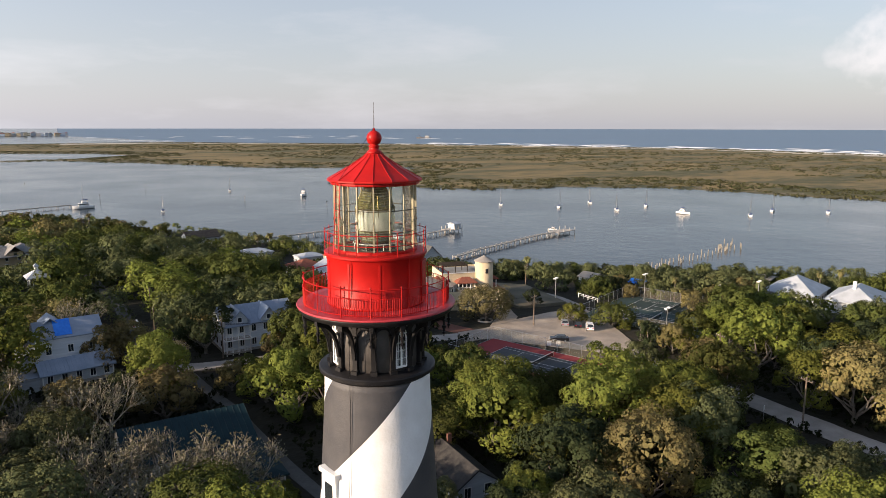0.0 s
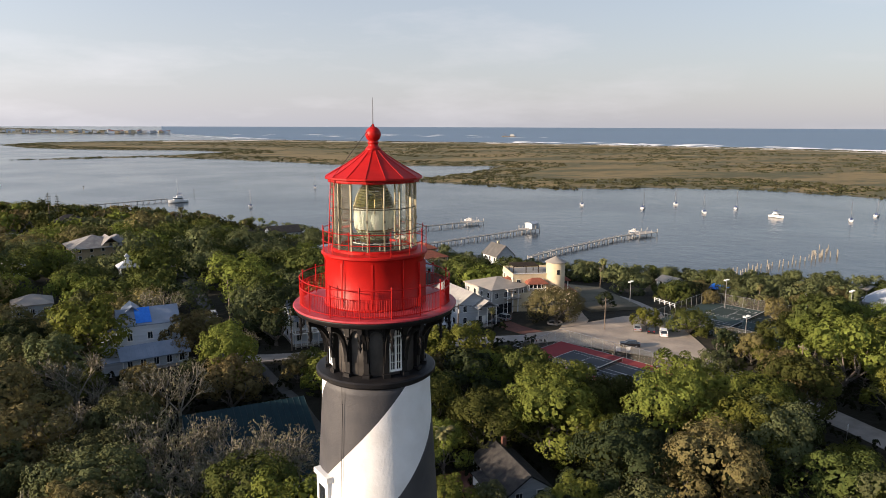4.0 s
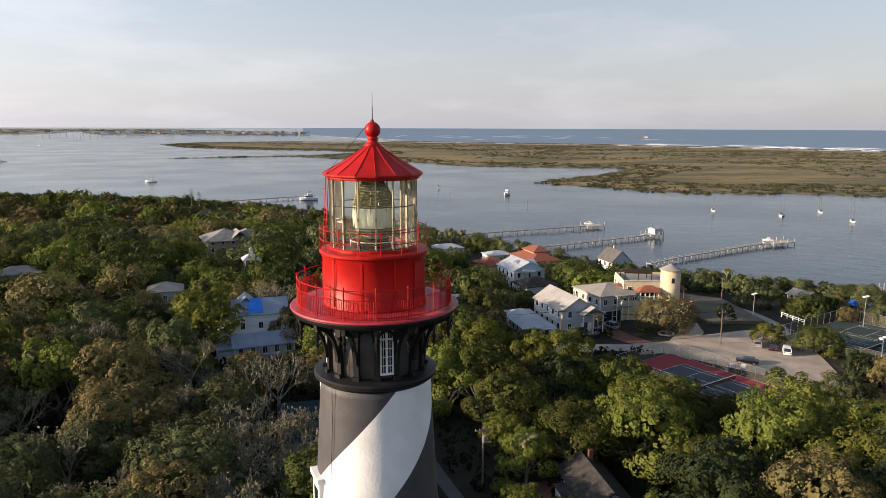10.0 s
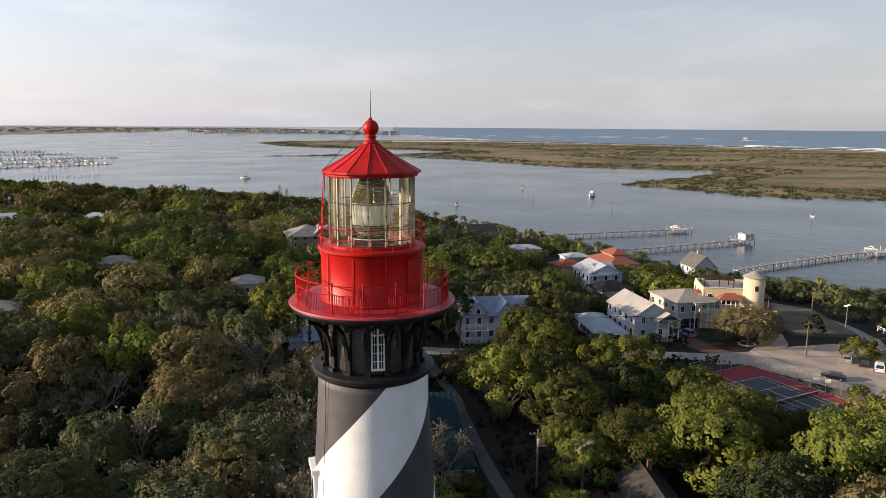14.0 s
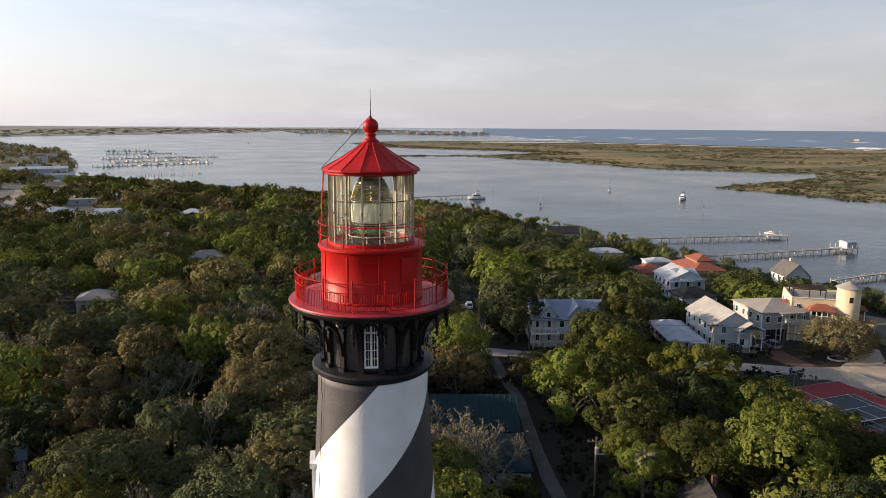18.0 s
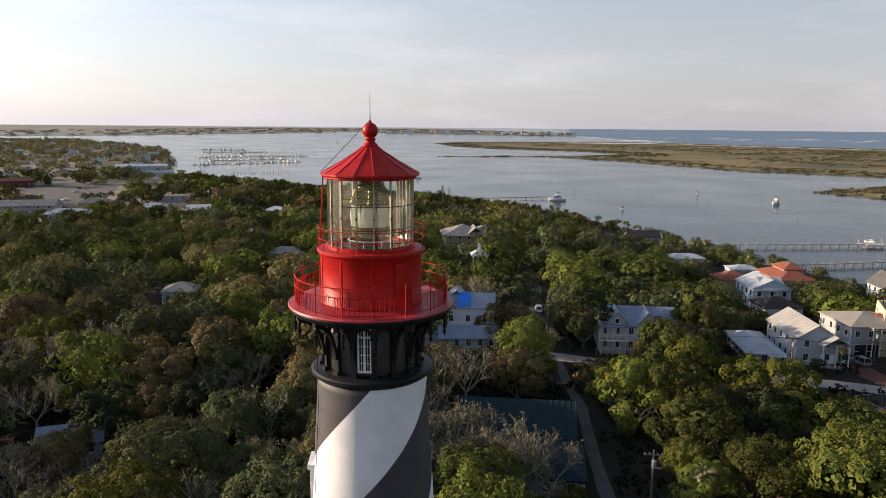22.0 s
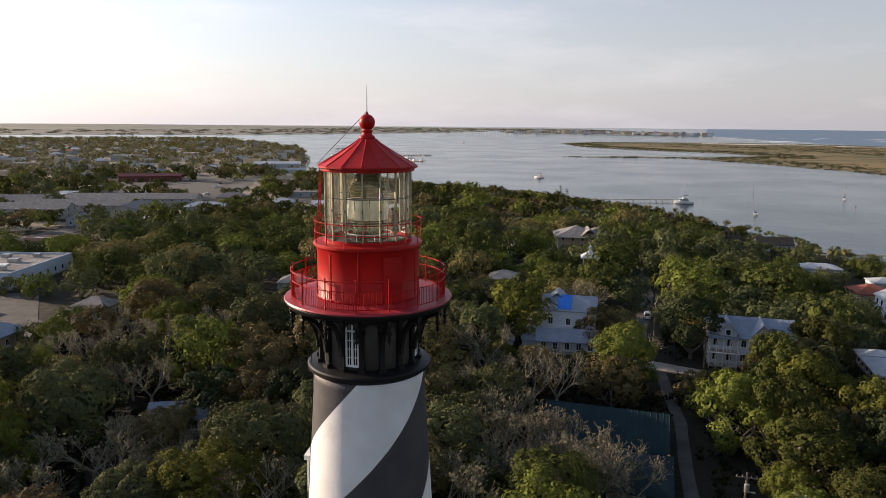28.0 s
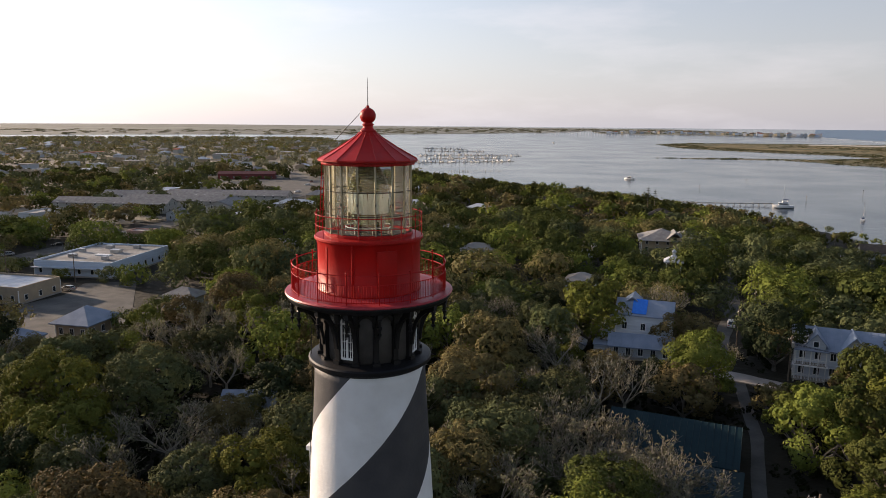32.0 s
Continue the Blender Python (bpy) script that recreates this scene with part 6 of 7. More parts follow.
# surf along the beach
FOAM = mat("white_surf", (0.78, 0.80, 0.82), (0.62, 0.66, 0.70), 0.05, 0.8)
bm = bmesh.new()
_sea = [(1500, -200), (1372, 730), (1385, 1079), (1186, 1454), (887, 1875)]
for (_ax, _ay), (_bx, _by) in zip(_sea, _sea[1:]):
    _l = math.hypot(_bx - _ax, _by - _ay)
    _nx, _ny = (_ay - _by) / _l * -1, (_bx - _ax) / _l * -1
    if (_nx * 0.6 + _ny * 0.8) < 0:
        _nx, _ny = -_nx, -_ny
    for _i in range(int(_l / 26)):
        for _row in range(4):
            if _rng.random() < 0.5 + 0.1 * _row:
                continue
            _t, _o = _rng.random(), 12 + _row * 55 + _rng.uniform(-18, 18)
            _x, _y, _w = _ax + (_bx - _ax) * _t + _nx * _o, _ay + (_by - _ay) * _t + _ny * _o, _rng.uniform(14, 48)
            _dx, _dy = (_bx - _ax) / _l, (_by - _ay) / _l
            _h = _rng.uniform(3, 9)
            _q = [far(_x + _dx * a * _w + _nx * b * _h, _y + _dy * a * _w + _ny * b * _h, WATER_Z + (1.0 if b == 0 else 0.1))[0] for a, b in ((-1, 0.1), (-0.3, -1), (0.6, -0.8), (1, 0), (0.4, 1), (-0.5, 0.8))]
            _c = bm.verts.new(far(_x, _y, WATER_Z + 1.4)[0])
            _v = [bm.verts.new(p) for p in _q]
            for _k in range(6):
                bm.faces.new((_c, _v[_k], _v[(_k + 1) % 6]))
for _i in range(34):                         # breakers in the inlet
    _x, _y = _rng.uniform(150, 1500), _rng.uniform(2500, 3600)
    _w = _rng.uniform(15, 60)
    _q = [far(_x + a * _w, _y + b * 5, WATER_Z + 0.3)[0] for a, b in ((-1, 0), (-0.3, -1), (0.7, -0.6), (1, 0), (0.3, 1), (-0.6, 0.8))]
    _c = bm.verts.new(far(_x, _y, WATER_Z + 1.6)[0])
    _v = [bm.verts.new(p) for p in _q]
    for _k in range(6):
        bm.faces.new((_c, _v[_k], _v[(_k + 1) % 6]))
bmesh.ops.recalc_face_normals(bm, faces=bm.faces)
tagged(part("surf", bm, FOAM), "white breaking surf along the ocean beach", "surf", kind="stuff")

# ---- trees ----
def blades(centres, normals, length, width, rng):
    """Diamond leaf sprays as arrays: four corners each."""
    n = len(centres)
    nrm = normals / (np.linalg.norm(normals, axis=1)[:, None] + 1e-9) + rng.normal(0, 0.20, (n, 3))
    nrm /= np.linalg.norm(nrm, axis=1)[:, None]
    tan = np.cross(nrm, rng.normal(0, 1, (n, 3)))
    tan /= np.linalg.norm(tan, axis=1)[:, None] + 1e-9
    bit = np.cross(nrm, tan)
    l = (length * rng.uniform(0.6, 1.3, n))[:, None]
    w = (width * rng.uniform(0.6, 1.3, n))[:, None]
    sag = nrm * l * 0.18
    return np.stack([centres - tan * l / 2 - sag, centres + bit * w / 2, centres + tan * l / 2 - sag, centres - bit * w / 2], 1)


def crown(seed, radius, base, top, lobes, clumps, per, length, width, shell=0.27, flat=0.9, lump=(0.34, 0.50)):
    """A broad crown in three steps: big lobes, leafy clumps on the lobes, leaf sprays on the clumps; an inner shell of large sprays closes it."""
    rng = np.random.default_rng(seed)
    high = top - base
    ang = np.arange(lobes) * 2.39996 + rng.uniform(-0.4, 0.4, lobes)
    lr = radius * rng.uniform(*lump, lobes)
    up = (np.arange(lobes) + rng.uniform(0.1, 0.9, lobes)) / lobes            # from the skirt to the top
    out = np.sqrt(np.clip(1 - up ** 2.2, 0.02, 1)) * (radius - lr * 0.8) * rng.uniform(0.75, 1.08, lobes)
    lz = base + np.minimum(0.18 * high + up * 0.82 * high * rng.uniform(0.85, 1.1, lobes), high - lr * 1.05)
    lc = np.stack([out * np.cos(ang), out * np.sin(ang), lz], 1)
    mid = np.array([0, 0, base + high * 0.35])
    sets = []
    for k in range(lobes):
        away = lc[k] - mid
        away = away / (np.linalg.norm(away) + 1e-6)
        cd = rng.normal(0, 1, (clumps, 3)) + away * 0.75 + np.array([0, 0, 0.35])
        cd /= np.linalg.norm(cd, axis=1)[:, None]
        cr = lr[k] * rng.uniform(0.24, 0.44, clumps)
        cc = lc[k] + cd * (lr[k] * rng.uniform(0.72, 1.0, clumps))[:, None] * np.array([1, 1, flat])
        d = rng.normal(0, 1, (clumps, per, 3))
        d /= np.linalg.norm(d, axis=2)[..., None]
        back = np.einsum("npk,nk->np", d, cd)                                  # leaves sit on the outsides
        d = np.where((back < -0.15)[..., None], d - 2 * back[..., None] * cd[:, None], d)
        pts = cc[:, None] + d * (cr[:, None] * rng.uniform(0.8, 1.06, (clumps, per)))[..., None] * np.array([1, 1, flat])
        nrm = d * 0.8 + cd[:, None] * 0.6
        sets.append((pts.reshape(-1, 3), nrm.reshape(-1, 3), k, 1.0))
        m = max(6, int(7.0 / (shell * shell)))
        sd = rng.normal(0, 1, (m, 3)) + away * 0.4
        sd /= np.linalg.norm(sd, axis=1)[:, None]
        sets.append((lc[k] + sd * lr[k] * 0.74 * np.array([1, 1, flat]), sd, k, lr[k] * shell / length))
    quads = []
    for pts, nrm, k, grow in sets:
        keep = np.ones(len(pts), bool)
        for q in range(lobes):
            if q != k:
                keep &= np.linalg.norm((pts - lc[q]) / np.array([1, 1, flat]), axis=1) > lr[q] * 0.68
        if keep.any():
            quads.append(blades(pts[keep], nrm[keep], length * grow, width * grow if grow == 1.0 else length * grow * 0.8, rng))
    return np.concatenate(quads)


def mesh_of(name, quads, material):
    me = bpy.data.meshes.new(name)
    n = len(quads)
    me.vertices.add(n * 4)
    me.vertices.foreach_set("co", quads.reshape(-1).astype(np.float32))
    me.loops.add(n * 4)
    me.loops.foreach_set("vertex_index", np.arange(n * 4, dtype=np.int32))
    me.polygons.add(n)
    me.polygons.foreach_set("loop_start", np.arange(0, n * 4, 4, dtype=np.int32))
    me.update(calc_edges=True)
    me.materials.append(material)
    return me


def limbs(bm, rng, p, d, length, r, depth, bend=0.45, forks=3, sides=5):
    """Forking limbs that thin towards the tips."""
    q = p + d * length
    tube(bm, p, q, r, r * 0.66, sides)
    if not depth:
        return
    for k in range(forks):
        n = Vector((rng.uniform(-1, 1), rng.uniform(-1, 1), rng.uniform(-0.25, 0.7))) * bend * 1.5 + d
        n.normalize()
        limbs(bm, rng, q, n, length * rng.uniform(0.62, 0.86), r * 0.6, depth - 1, bend, forks if depth > 2 else max(2, forks - 1), max(3, sides - 1))


def broad_tree(seed, name, label, radius, base, top, lobes, clumps, per, length, width, leaf, bark):
    rng = random.Random(seed)
    t = thing(name, pose(0, 0, -60), label, "tree", "trees of the near woods")
    bm = bmesh.new()
    tube(bm, (0, 0, -0.6), (0.1, 0.1, base * 0.7), radius * 0.085, radius * 0.06, 7)
    for k in range(5):
        a = k * 1.257 + rng.uniform(-0.3, 0.3)
        limbs(bm, rng, Vector((0.1, 0.1, base * 0.66)), Vector((math.cos(a) * 0.8, math.sin(a) * 0.8, 0.75)).normalized(), radius * 0.42, radius * 0.04, 2, forks=2)
    part("trunk", bm, bark, t, "forking trunk with spreading limbs")
    part("crown", mesh_of("crown", crown(seed, radius, base, top, lobes, clumps, per, length, width), leaf), None, t)
    return t


def bare_tree(seed, label, h):
    rng = random.Random(seed)
    t = thing("mossy_tree", pose(0, 0, -60), label, "tree", "grey mossy trees")
    bm = bmesh.new()
    tube(bm, (0, 0, -0.6), (0.2, 0, h * 0.3), 0.30, 0.22, 6)
    for k in range(4):
        a = k * 1.57 + rng.uniform(-0.4, 0.4)
        limbs(bm, rng, Vector((0.2, 0, h * 0.28)), Vector((math.cos(a) * 0.8, math.sin(a) * 0.8, 0.85)).normalized(), h * 0.25, 0.14, 4, 0.5, 3, 4)
    pts = np.array([v.co[:] for v in bm.verts if v.co.z > h * 0.45])
    part("trunk", bm, PALE_BARK, t, "pale bare forking limbs")
    g = np.random.default_rng(seed)
    pick = pts[g.integers(0, len(pts), 620)] + g.normal(0, 0.22, (620, 3))
    d = g.normal(0, 1, (620, 3)) + np.array([0, 0, 0.5])
    tagged(part("moss", mesh_of("moss", blades(pick, d, 0.40, 0.22, g), MOSS), None, t, "sparse grey-green moss tufts"), kind="stuff")
    return t


def palm(seed, h, label="cabbage palm with a round head of fronds"):
    g = random.Random(seed)
    t = thing("palm", pose(0, 0, -60), label, "palm", "palms")
    bm = bmesh.new()
    for k in range(5):
        tube(bm, (0.06 * k * g.random(), 0, h * k / 5 - (0.5 if not k else 0)), (0.06 * (k + 1) * g.random(), 0, h * (k + 1) / 5), 0.2, 0.18, 7)
    part("trunk", bm, BARK, t)
    bm = bmesh.new()
    for k in range(44):
        a, up = g.uniform(0, 6.28), g.uniform(-0.7, 1.2)
        ln = g.uniform(1.6, 2.5)
        prev, pos, dz = None, Vector((0, 0, h)), up
        ca, sa = math.cos(a), math.sin(a)
        for i in range(6):
            w = 0.30 * math.sin(math.pi * (i + 0.6) / 6.4) + 0.02
            cur = [bm.verts.new(pos + Vector((-sa, ca, 0)) * s * w + Vector((0, 0, -abs(s) * w * 0.35))) for s in (-1, 0, 1)]
            if prev:
                bm.faces.new((prev[0], prev[1], cur[1], cur[0]))
                bm.faces.new((prev[1], prev[2], cur[2], cur[1]))
            prev = cur
            step = Vector((ca * math.cos(dz), sa * math.cos(dz), math.sin(dz)))
            pos = pos + step * ln / 6
            dz -= 0.34
    part("fronds", bm, PALM_LEAF, t, "drooping fan fronds")
    return t


def tall_pine(x, y, h):
    g = np.random.default_rng(int(h * 10))
    t = thing("pine_tree", pose(x, y, ground_z(x, y)), "tall narrow tiered pine above the shore woods", "tree")
    part("trunk", tube(bmesh.new(), (0, 0, -0.5), (0, 0, h), 0.3, 0.06, 7), BARK, t)
    n = 420
    k = np.floor(g.uniform(0, 11, n)) / 11
    a, f = g.uniform(0, 6.28, n), g.uniform(0.2, 1, n)
    r = f * (2.7 * (1 - k) + 0.5)
    pts = np.stack([r * np.cos(a), r * np.sin(a), h * (0.22 + 0.78 * k) + 0.25 * r], 1)
    part("crown", mesh_of("crown", blades(pts, np.tile([0.0, 0, 1], (n, 1)), 0.9, 0.5, g), LEAF_DARK), None, t)


def blocked(x, y, extra=0.0):
    bad = np.zeros(x.shape, bool)
    for cx, cy, hw, hd, a in CLEAR:
        dx, dy = x - cx, y - cy
        u, v = dx * math.cos(a) + dy * math.sin(a), -dx * math.sin(a) + dy * math.cos(a)
        bad |= (np.abs(u) < hw + extra) & (np.abs(v) < hd + extra)
    return bad


def scatter(step, near, out, seed, arc=(-82, 82)):
    """Jittered grid points on the island between two distances, clear of what is built."""
    g = np.random.default_rng(seed)
    gx, gy = np.meshgrid(np.arange(-out, out, step), np.arange(-out, out, step))
    x = gx.ravel() + g.uniform(-0.42, 0.42, gx.size) * step
    y = gy.ravel() + g.uniform(-0.42, 0.42, gx.size) * step - 28
    r, a = np.hypot(x, y + 28), np.degrees(np.arctan2(x, y + 28))
    ok = (r > near) & (r < out) & (a > arc[0]) & (a < arc[1])
    x, y = x[ok], y[ok]
    ok = (inside(ISLAND, x, y) > 5)
    return x[ok], y[ok]


# open ground that lower growth stands in front of: x, y, height, half width
OPEN = [(75.4, 90, 0, 9), (72, 100, 0, 5), (80, 80, 0, 6), (92, 100, 0, 12), (62, 130, 2.0, 7), (50, 128, 1.2, 6), (78, 138, 3, 7), (88, 138, 7, 8), (17, 119, 1.5, 3), (23, 121.5, 3.6, 7), (-11.5, 122.5, 5.0, 8), (-64.5, 60, 4.0, 1.2),
        (-11, 116, 3.4, 7), (6, 80, 5.8, 4), (34.6, 51, 1.5, 6), (13.5, 88, 0, 1.6), (14.5, 72, 0, 1.6), (16.5, 58, 0, 2), (97.5, 47, 0, 4), (97.5, 38, 0, 4),
        (98, 28, 0, 5), (66, 112, 0, 4), (3, 148, 0, 1.5), (-17.3, 199, 6, 4), (67, 181, 4, 7), (65, 163, 2.5, 6), (80, 205, 5, 8), (107, 195, 3, 5), (-30, 243, 4, 8),
        (-130, 79, 1, 6), (-150, 95, 0, 12), (-192, 130, 1.5, 18), (-183, 91, 1.5, 14), (-233, 135, 0, 12), (-250, 200, 0, 10), (-300, 262, 6, 40), (-318, 236, 5.5, 32), (-296, 300, 6, 36), (-285, 345, 0, 12),
        (-330, 430, 0, 30), (-415, 446, 3, 25), (-430, 660, 5, 25), (-375, 602, 4, 12), (122, 102, 0, 14), (126, 104, 0, 8), (119, 140, 0, 5), (108, 145, 0, 9), (180, 92, 3, 12), (184, 82, 3, 10), (151, 134, 2.0, 5), (146, 150, 2, 3), (46, 298, 3, 7), (56, 242, 3.2, 7), (72, 226, 3.2, 5), (-89, 211, 4, 6), (-96, 150, 4.4, 4), (-128, 107, 4, 4), (20.9, 57.8, 3, 2), (27, 57, 3, 2.5)]


def cap(x, y, reach):
    """How high growth may stand at (x, y) before it hides open ground from the height of the lantern."""
    top = np.full(x.shape, 30.0)
    for tx, ty, tz, hw in OPEN:
        for cx, cy in ((-9.0, -29.0), (2.0, -29.5), (13.0, -26.5)):
            dx, dy = tx - cx, ty - cy
            l = math.hypot(dx, dy)
            u = ((x - cx) * dx + (y - cy) * dy) / l
            v = np.abs((x - cx) * -dy + (y - cy) * dx) / l
            lim = 49.6 - (49.6 - tz) * u / l
            hit = (u < l) & (u > 10) & (v < hw * u / l + reach)
            top = np.where(hit, np.minimum(top, lim), top)
    d = inside(ISLAND, x, y)
    return np.minimum(top, 2.8 + 0.13 * np.maximum(d, 0))


KINDS = {}
LEAF_TWIGGY = mat("sparse_new_leaves", (0.150, 0.130, 0.055), (0.100, 0.092, 0.042), 0.2, 0.85, island=0.15, leaf=0.2, spec=0.1)
LOOK = {"oak": ("live oak with a broad olive-green crown", 5.2, 9.6, LEAF_OAK), "light": ("oak with fresh yellow-green spring leaves", 5.6, 10.2, LEAF_LIGHT), "dark": ("dark green dense-crowned tree in the woods", 4.4, 9.0, LEAF_DARK),
        "brown": ("oak with sparse brownish new leaves", 5.0, 9.2, LEAF_BROWN), "olive": ("live oak with a dull olive-grey crown", 5.0, 9.4, LEAF_OLIVE)}
for _j, (_kind, (_lab, _r, _top, _leaf)) in enumerate(LOOK.items()):
    for _k in range(3):
        _nm = "cedar_tree" if _kind == "dark" else "oak_tree"
        KINDS.setdefault(_kind, []).append(broad_tree(40 + 20 * _j + _k, _nm, _lab, _r, 1.2, _top, 9, 10, 52, 0.34, 0.23, _leaf, BARK))
        KINDS.setdefault(_kind + "_near", []).append(broad_tree(140 + 20 * _j + _k, _nm, _lab, _r, 1.2, _top, 12, 12, 66, 0.25, 0.17, _leaf, BARK))
for _k in range(4):
    KINDS.setdefault("bare", []).append(bare_tree(100 + _k, "grey half-bare tree hung with moss", 9.2))
for _k in range(3):
    KINDS.setdefault("palm", []).append(palm(140 + _k, 6.0 + _k))


def mix_at(x, y, g):
    """Which kind grows where: greyer and barer in the west woods, greener in the east."""
    w = 1 / (1 + math.exp((x - 12) / 9)) * (1 if y < 140 else 0.45)
    west = {"bare": 0.28, "brown": 0.15, "dark": 0.08, "olive": 0.31, "light": 0.18}
    east = {"bare": 0.02, "brown": 0.05, "dark": 0.24, "olive": 0.13, "light": 0.32, "oak": 0.24}
    u = g.random()
    for k in east:
        u -= west.get(k, 0) * w + east[k] * (1 - w)
        if u < 0:
            return k
    return "oak"


_g = random.Random(3)
_x, _y = scatter(8.2, 52, 168, 8, (-66, 66))
_keep = ~blocked(_x, _y, 0.8)
_placed = []
for _px, _py, _top in zip(_x[_keep], _y[_keep], cap(_x[_keep], _y[_keep], 4.0)):
    _kind = mix_at(_px, _py, _g)
    _s = (_g.uniform(0.55, 0.85) if _g.random() < 0.3 else _g.uniform(1.0, 1.5)) if _kind != "bare" else _g.uniform(0.95, 1.3)
    if _px > 98 and _py > 125:          # low dark thicket along the shore
        _kind, _s = "dark", _s * 0.62
    _s = min(_s, _top / 10.5)
    if _s < 0.24:
        continue
    _placed.append((_px, _py, _kind, _s))
# trees told apart by their place: the round one by the villa, the pair by the cars, palms
for _px, _py, _kind, _s in ((106.2, 88, "palm", 0.62), (107.6, 87, "palm", 0.66), (144.6, 113, "palm", 0.75), (146, 112, "palm", 0.7), (147.5, 89.4, "palm", 0.7), (111.5, 77, "oak", 0.95), (117, 73.5, "light", 1.05), (122.5, 70, "oak", 1.05), (121, 80, "oak", 0.9), (128, 77, "light", 0.9), (138, 101, "brown", 0.75), (145.5, 99, "brown", 0.85), (152, 100, "olive", 0.95), (159, 101, "brown", 0.9), (142, 133, "brown", 0.7), (148, 127, "olive", 0.8), (126, 129, "oak", 0.6), (136, 86, "olive", 0.9), (135, 121, "brown", 0.55), (141, 117, "olive", 0.6), (66.5, 121.5, "palm", 0.7), (27.2, 57.5, "palm", 0.95),
                             (104.5, 128, "dark", 0.6), (131, 129, "dark", 0.6), (137, 131, "dark", 0.7), (148, 124, "palm", 0.8), (150, 118, "palm", 0.85), (58, 47, "light", 1.5), (47, 62, "light", 1.35), (50, 74, "oak", 1.2), (70, 58, "light", 1.25), (104, 36, "brown", 1.4), (99.5, 178, "palm", 0.9), (128, 170, "palm", 1.0), (131, 167, "palm", 1.0), (133.5, 170, "palm", 0.95), (112, 196, "palm", 0.9), (95, 205, "palm", 0.9), (88, 232, "palm", 1.0), (84, 236, "palm", 1.0), (78, 240, "palm", 1.0), (66, 258, "palm", 1.1), (62, 262, "palm", 1.1), (58, 264, "palm", 1.0), (70, 252, "palm", 1.0), (160, 120, "palm", 0.9), (163, 116, "palm", 0.9), (200, 104, "palm", 1.0), (204, 100, "palm", 1.0), (208, 84, "palm", 1.0), (150, 96, "palm", 0.9), (31, 318, "palm", 1.0), (12, 350, "palm", 1.0), (4, 362, "palm", 1.0), (-3, 62, "bare", 1.15), (3, 59, "bare", 1.1), (-8, 66, "bare", 1.1), (8, 57, "bare", 1.0), (-12, 72, "bare", 1.15), (-6, 57, "bare", 1.2), (0, 65, "bare", 1.1), (5.5, 63, "bare", 1.0), (-11, 61, "bare", 1.2), (-15, 67, "bare", 1.2), (1.5, 54, "bare", 1.15), (11.3, 58, "light", 0.42), (27, 110.5, "brown", 0.85), (29, 107.5, "oak", 1.2), (35, 109, "olive", 1.25), (33, 103, "light", 1.1), 
                             (-4.6, 122.4, "brown", 1.1), (-0.8, 124.5, "brown", 0.95), (38, 124, "oak", 1.3), (30, 112, "oak", 1.25), (41.5, 138, "oak", 1.0), (93, 162, "oak", 1.1), (86, 168, "dark", 1.2)):
    _placed.append((_px, _py, _kind, _s))
_sx, _sy = scatter(4.6, 120, 260, 15, (12, 62))
_sd = inside(ISLAND, _sx, _sy)
_keep = (_sd < 34) & (_sx > 60) & ~blocked(_sx, _sy, 0.4)
for _px, _py, _top in zip(_sx[_keep], _sy[_keep], cap(_sx[_keep], _sy[_keep], 1.5)):
    _s = min(_g.uniform(0.30, 0.52), _top / 8.5)
    if _s > 0.2:
        _placed.append((_px, _py, _g.choice(("dark", "dark", "olive", "oak")), _s))
_zs = height(np.array([p[0] for p in _placed]), np.array([p[1] for p in _placed]))[0]
for (_px, _py, _kind, _s), _z in zip(_placed, _zs):
    _z -= 1.0 if _s < 0.55 and _kind in LOOK else 0.0        # low shrubs are leafy to the ground
    _src = _g.choice(KINDS[_kind + "_near" if _kind in LOOK and math.hypot(_px, _py + 28) < 108 else _kind])
    copy_thing(_src, Matrix.Translation((_px, _py, _z)) @ Matrix.Rotation(_g.uniform(0, 6.28), 4, "Z") @ Matrix.Diagonal((_s * _g.uniform(0.92, 1.1), _s * _g.uniform(0.92, 1.1), _s * _g.uniform(0.88, 1.08), 1)))
for _list in KINDS.values():                 # the patterns themselves are taken away
    for _t in _list:
        for _c in (*_t.children_recursive, _t):
            bpy.data.objects.remove(_c)

# trees that stand alone by the lot and the villa
for _px, _py, _lab, _r, _base, _top, _n, _leaf in ((84.5, 121, "broad dome-shaped tree with thin brownish-green leaves", 7.6, 1.4, 9.2, 16, LEAF_TWIGGY), (103, 108.3, "low bushy green tree over parked cars", 3.9, 0.4, 5.3, 7, LEAF_LIGHT),
                                               (109, 100.3, "low spreading green tree beside the parking lot", 6.0, 0.4, 6.4, 10, LEAF_OAK)):
    broad_tree(int(_px), "oak_tree", _lab, _r, _base, _top, _n, 12, 62, 0.27, 0.18, _leaf, BARK).location = (_px, _py, ground_z(_px, _py))
tall_pine(-56, 357, 17.5)
tall_pine(-51.5, 352, 16.5)
# undergrowth between the near trees, coloured dark as the shade in the gaps
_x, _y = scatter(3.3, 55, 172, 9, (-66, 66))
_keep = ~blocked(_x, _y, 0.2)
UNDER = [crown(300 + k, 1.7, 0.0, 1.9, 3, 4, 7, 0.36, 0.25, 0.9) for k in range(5)]

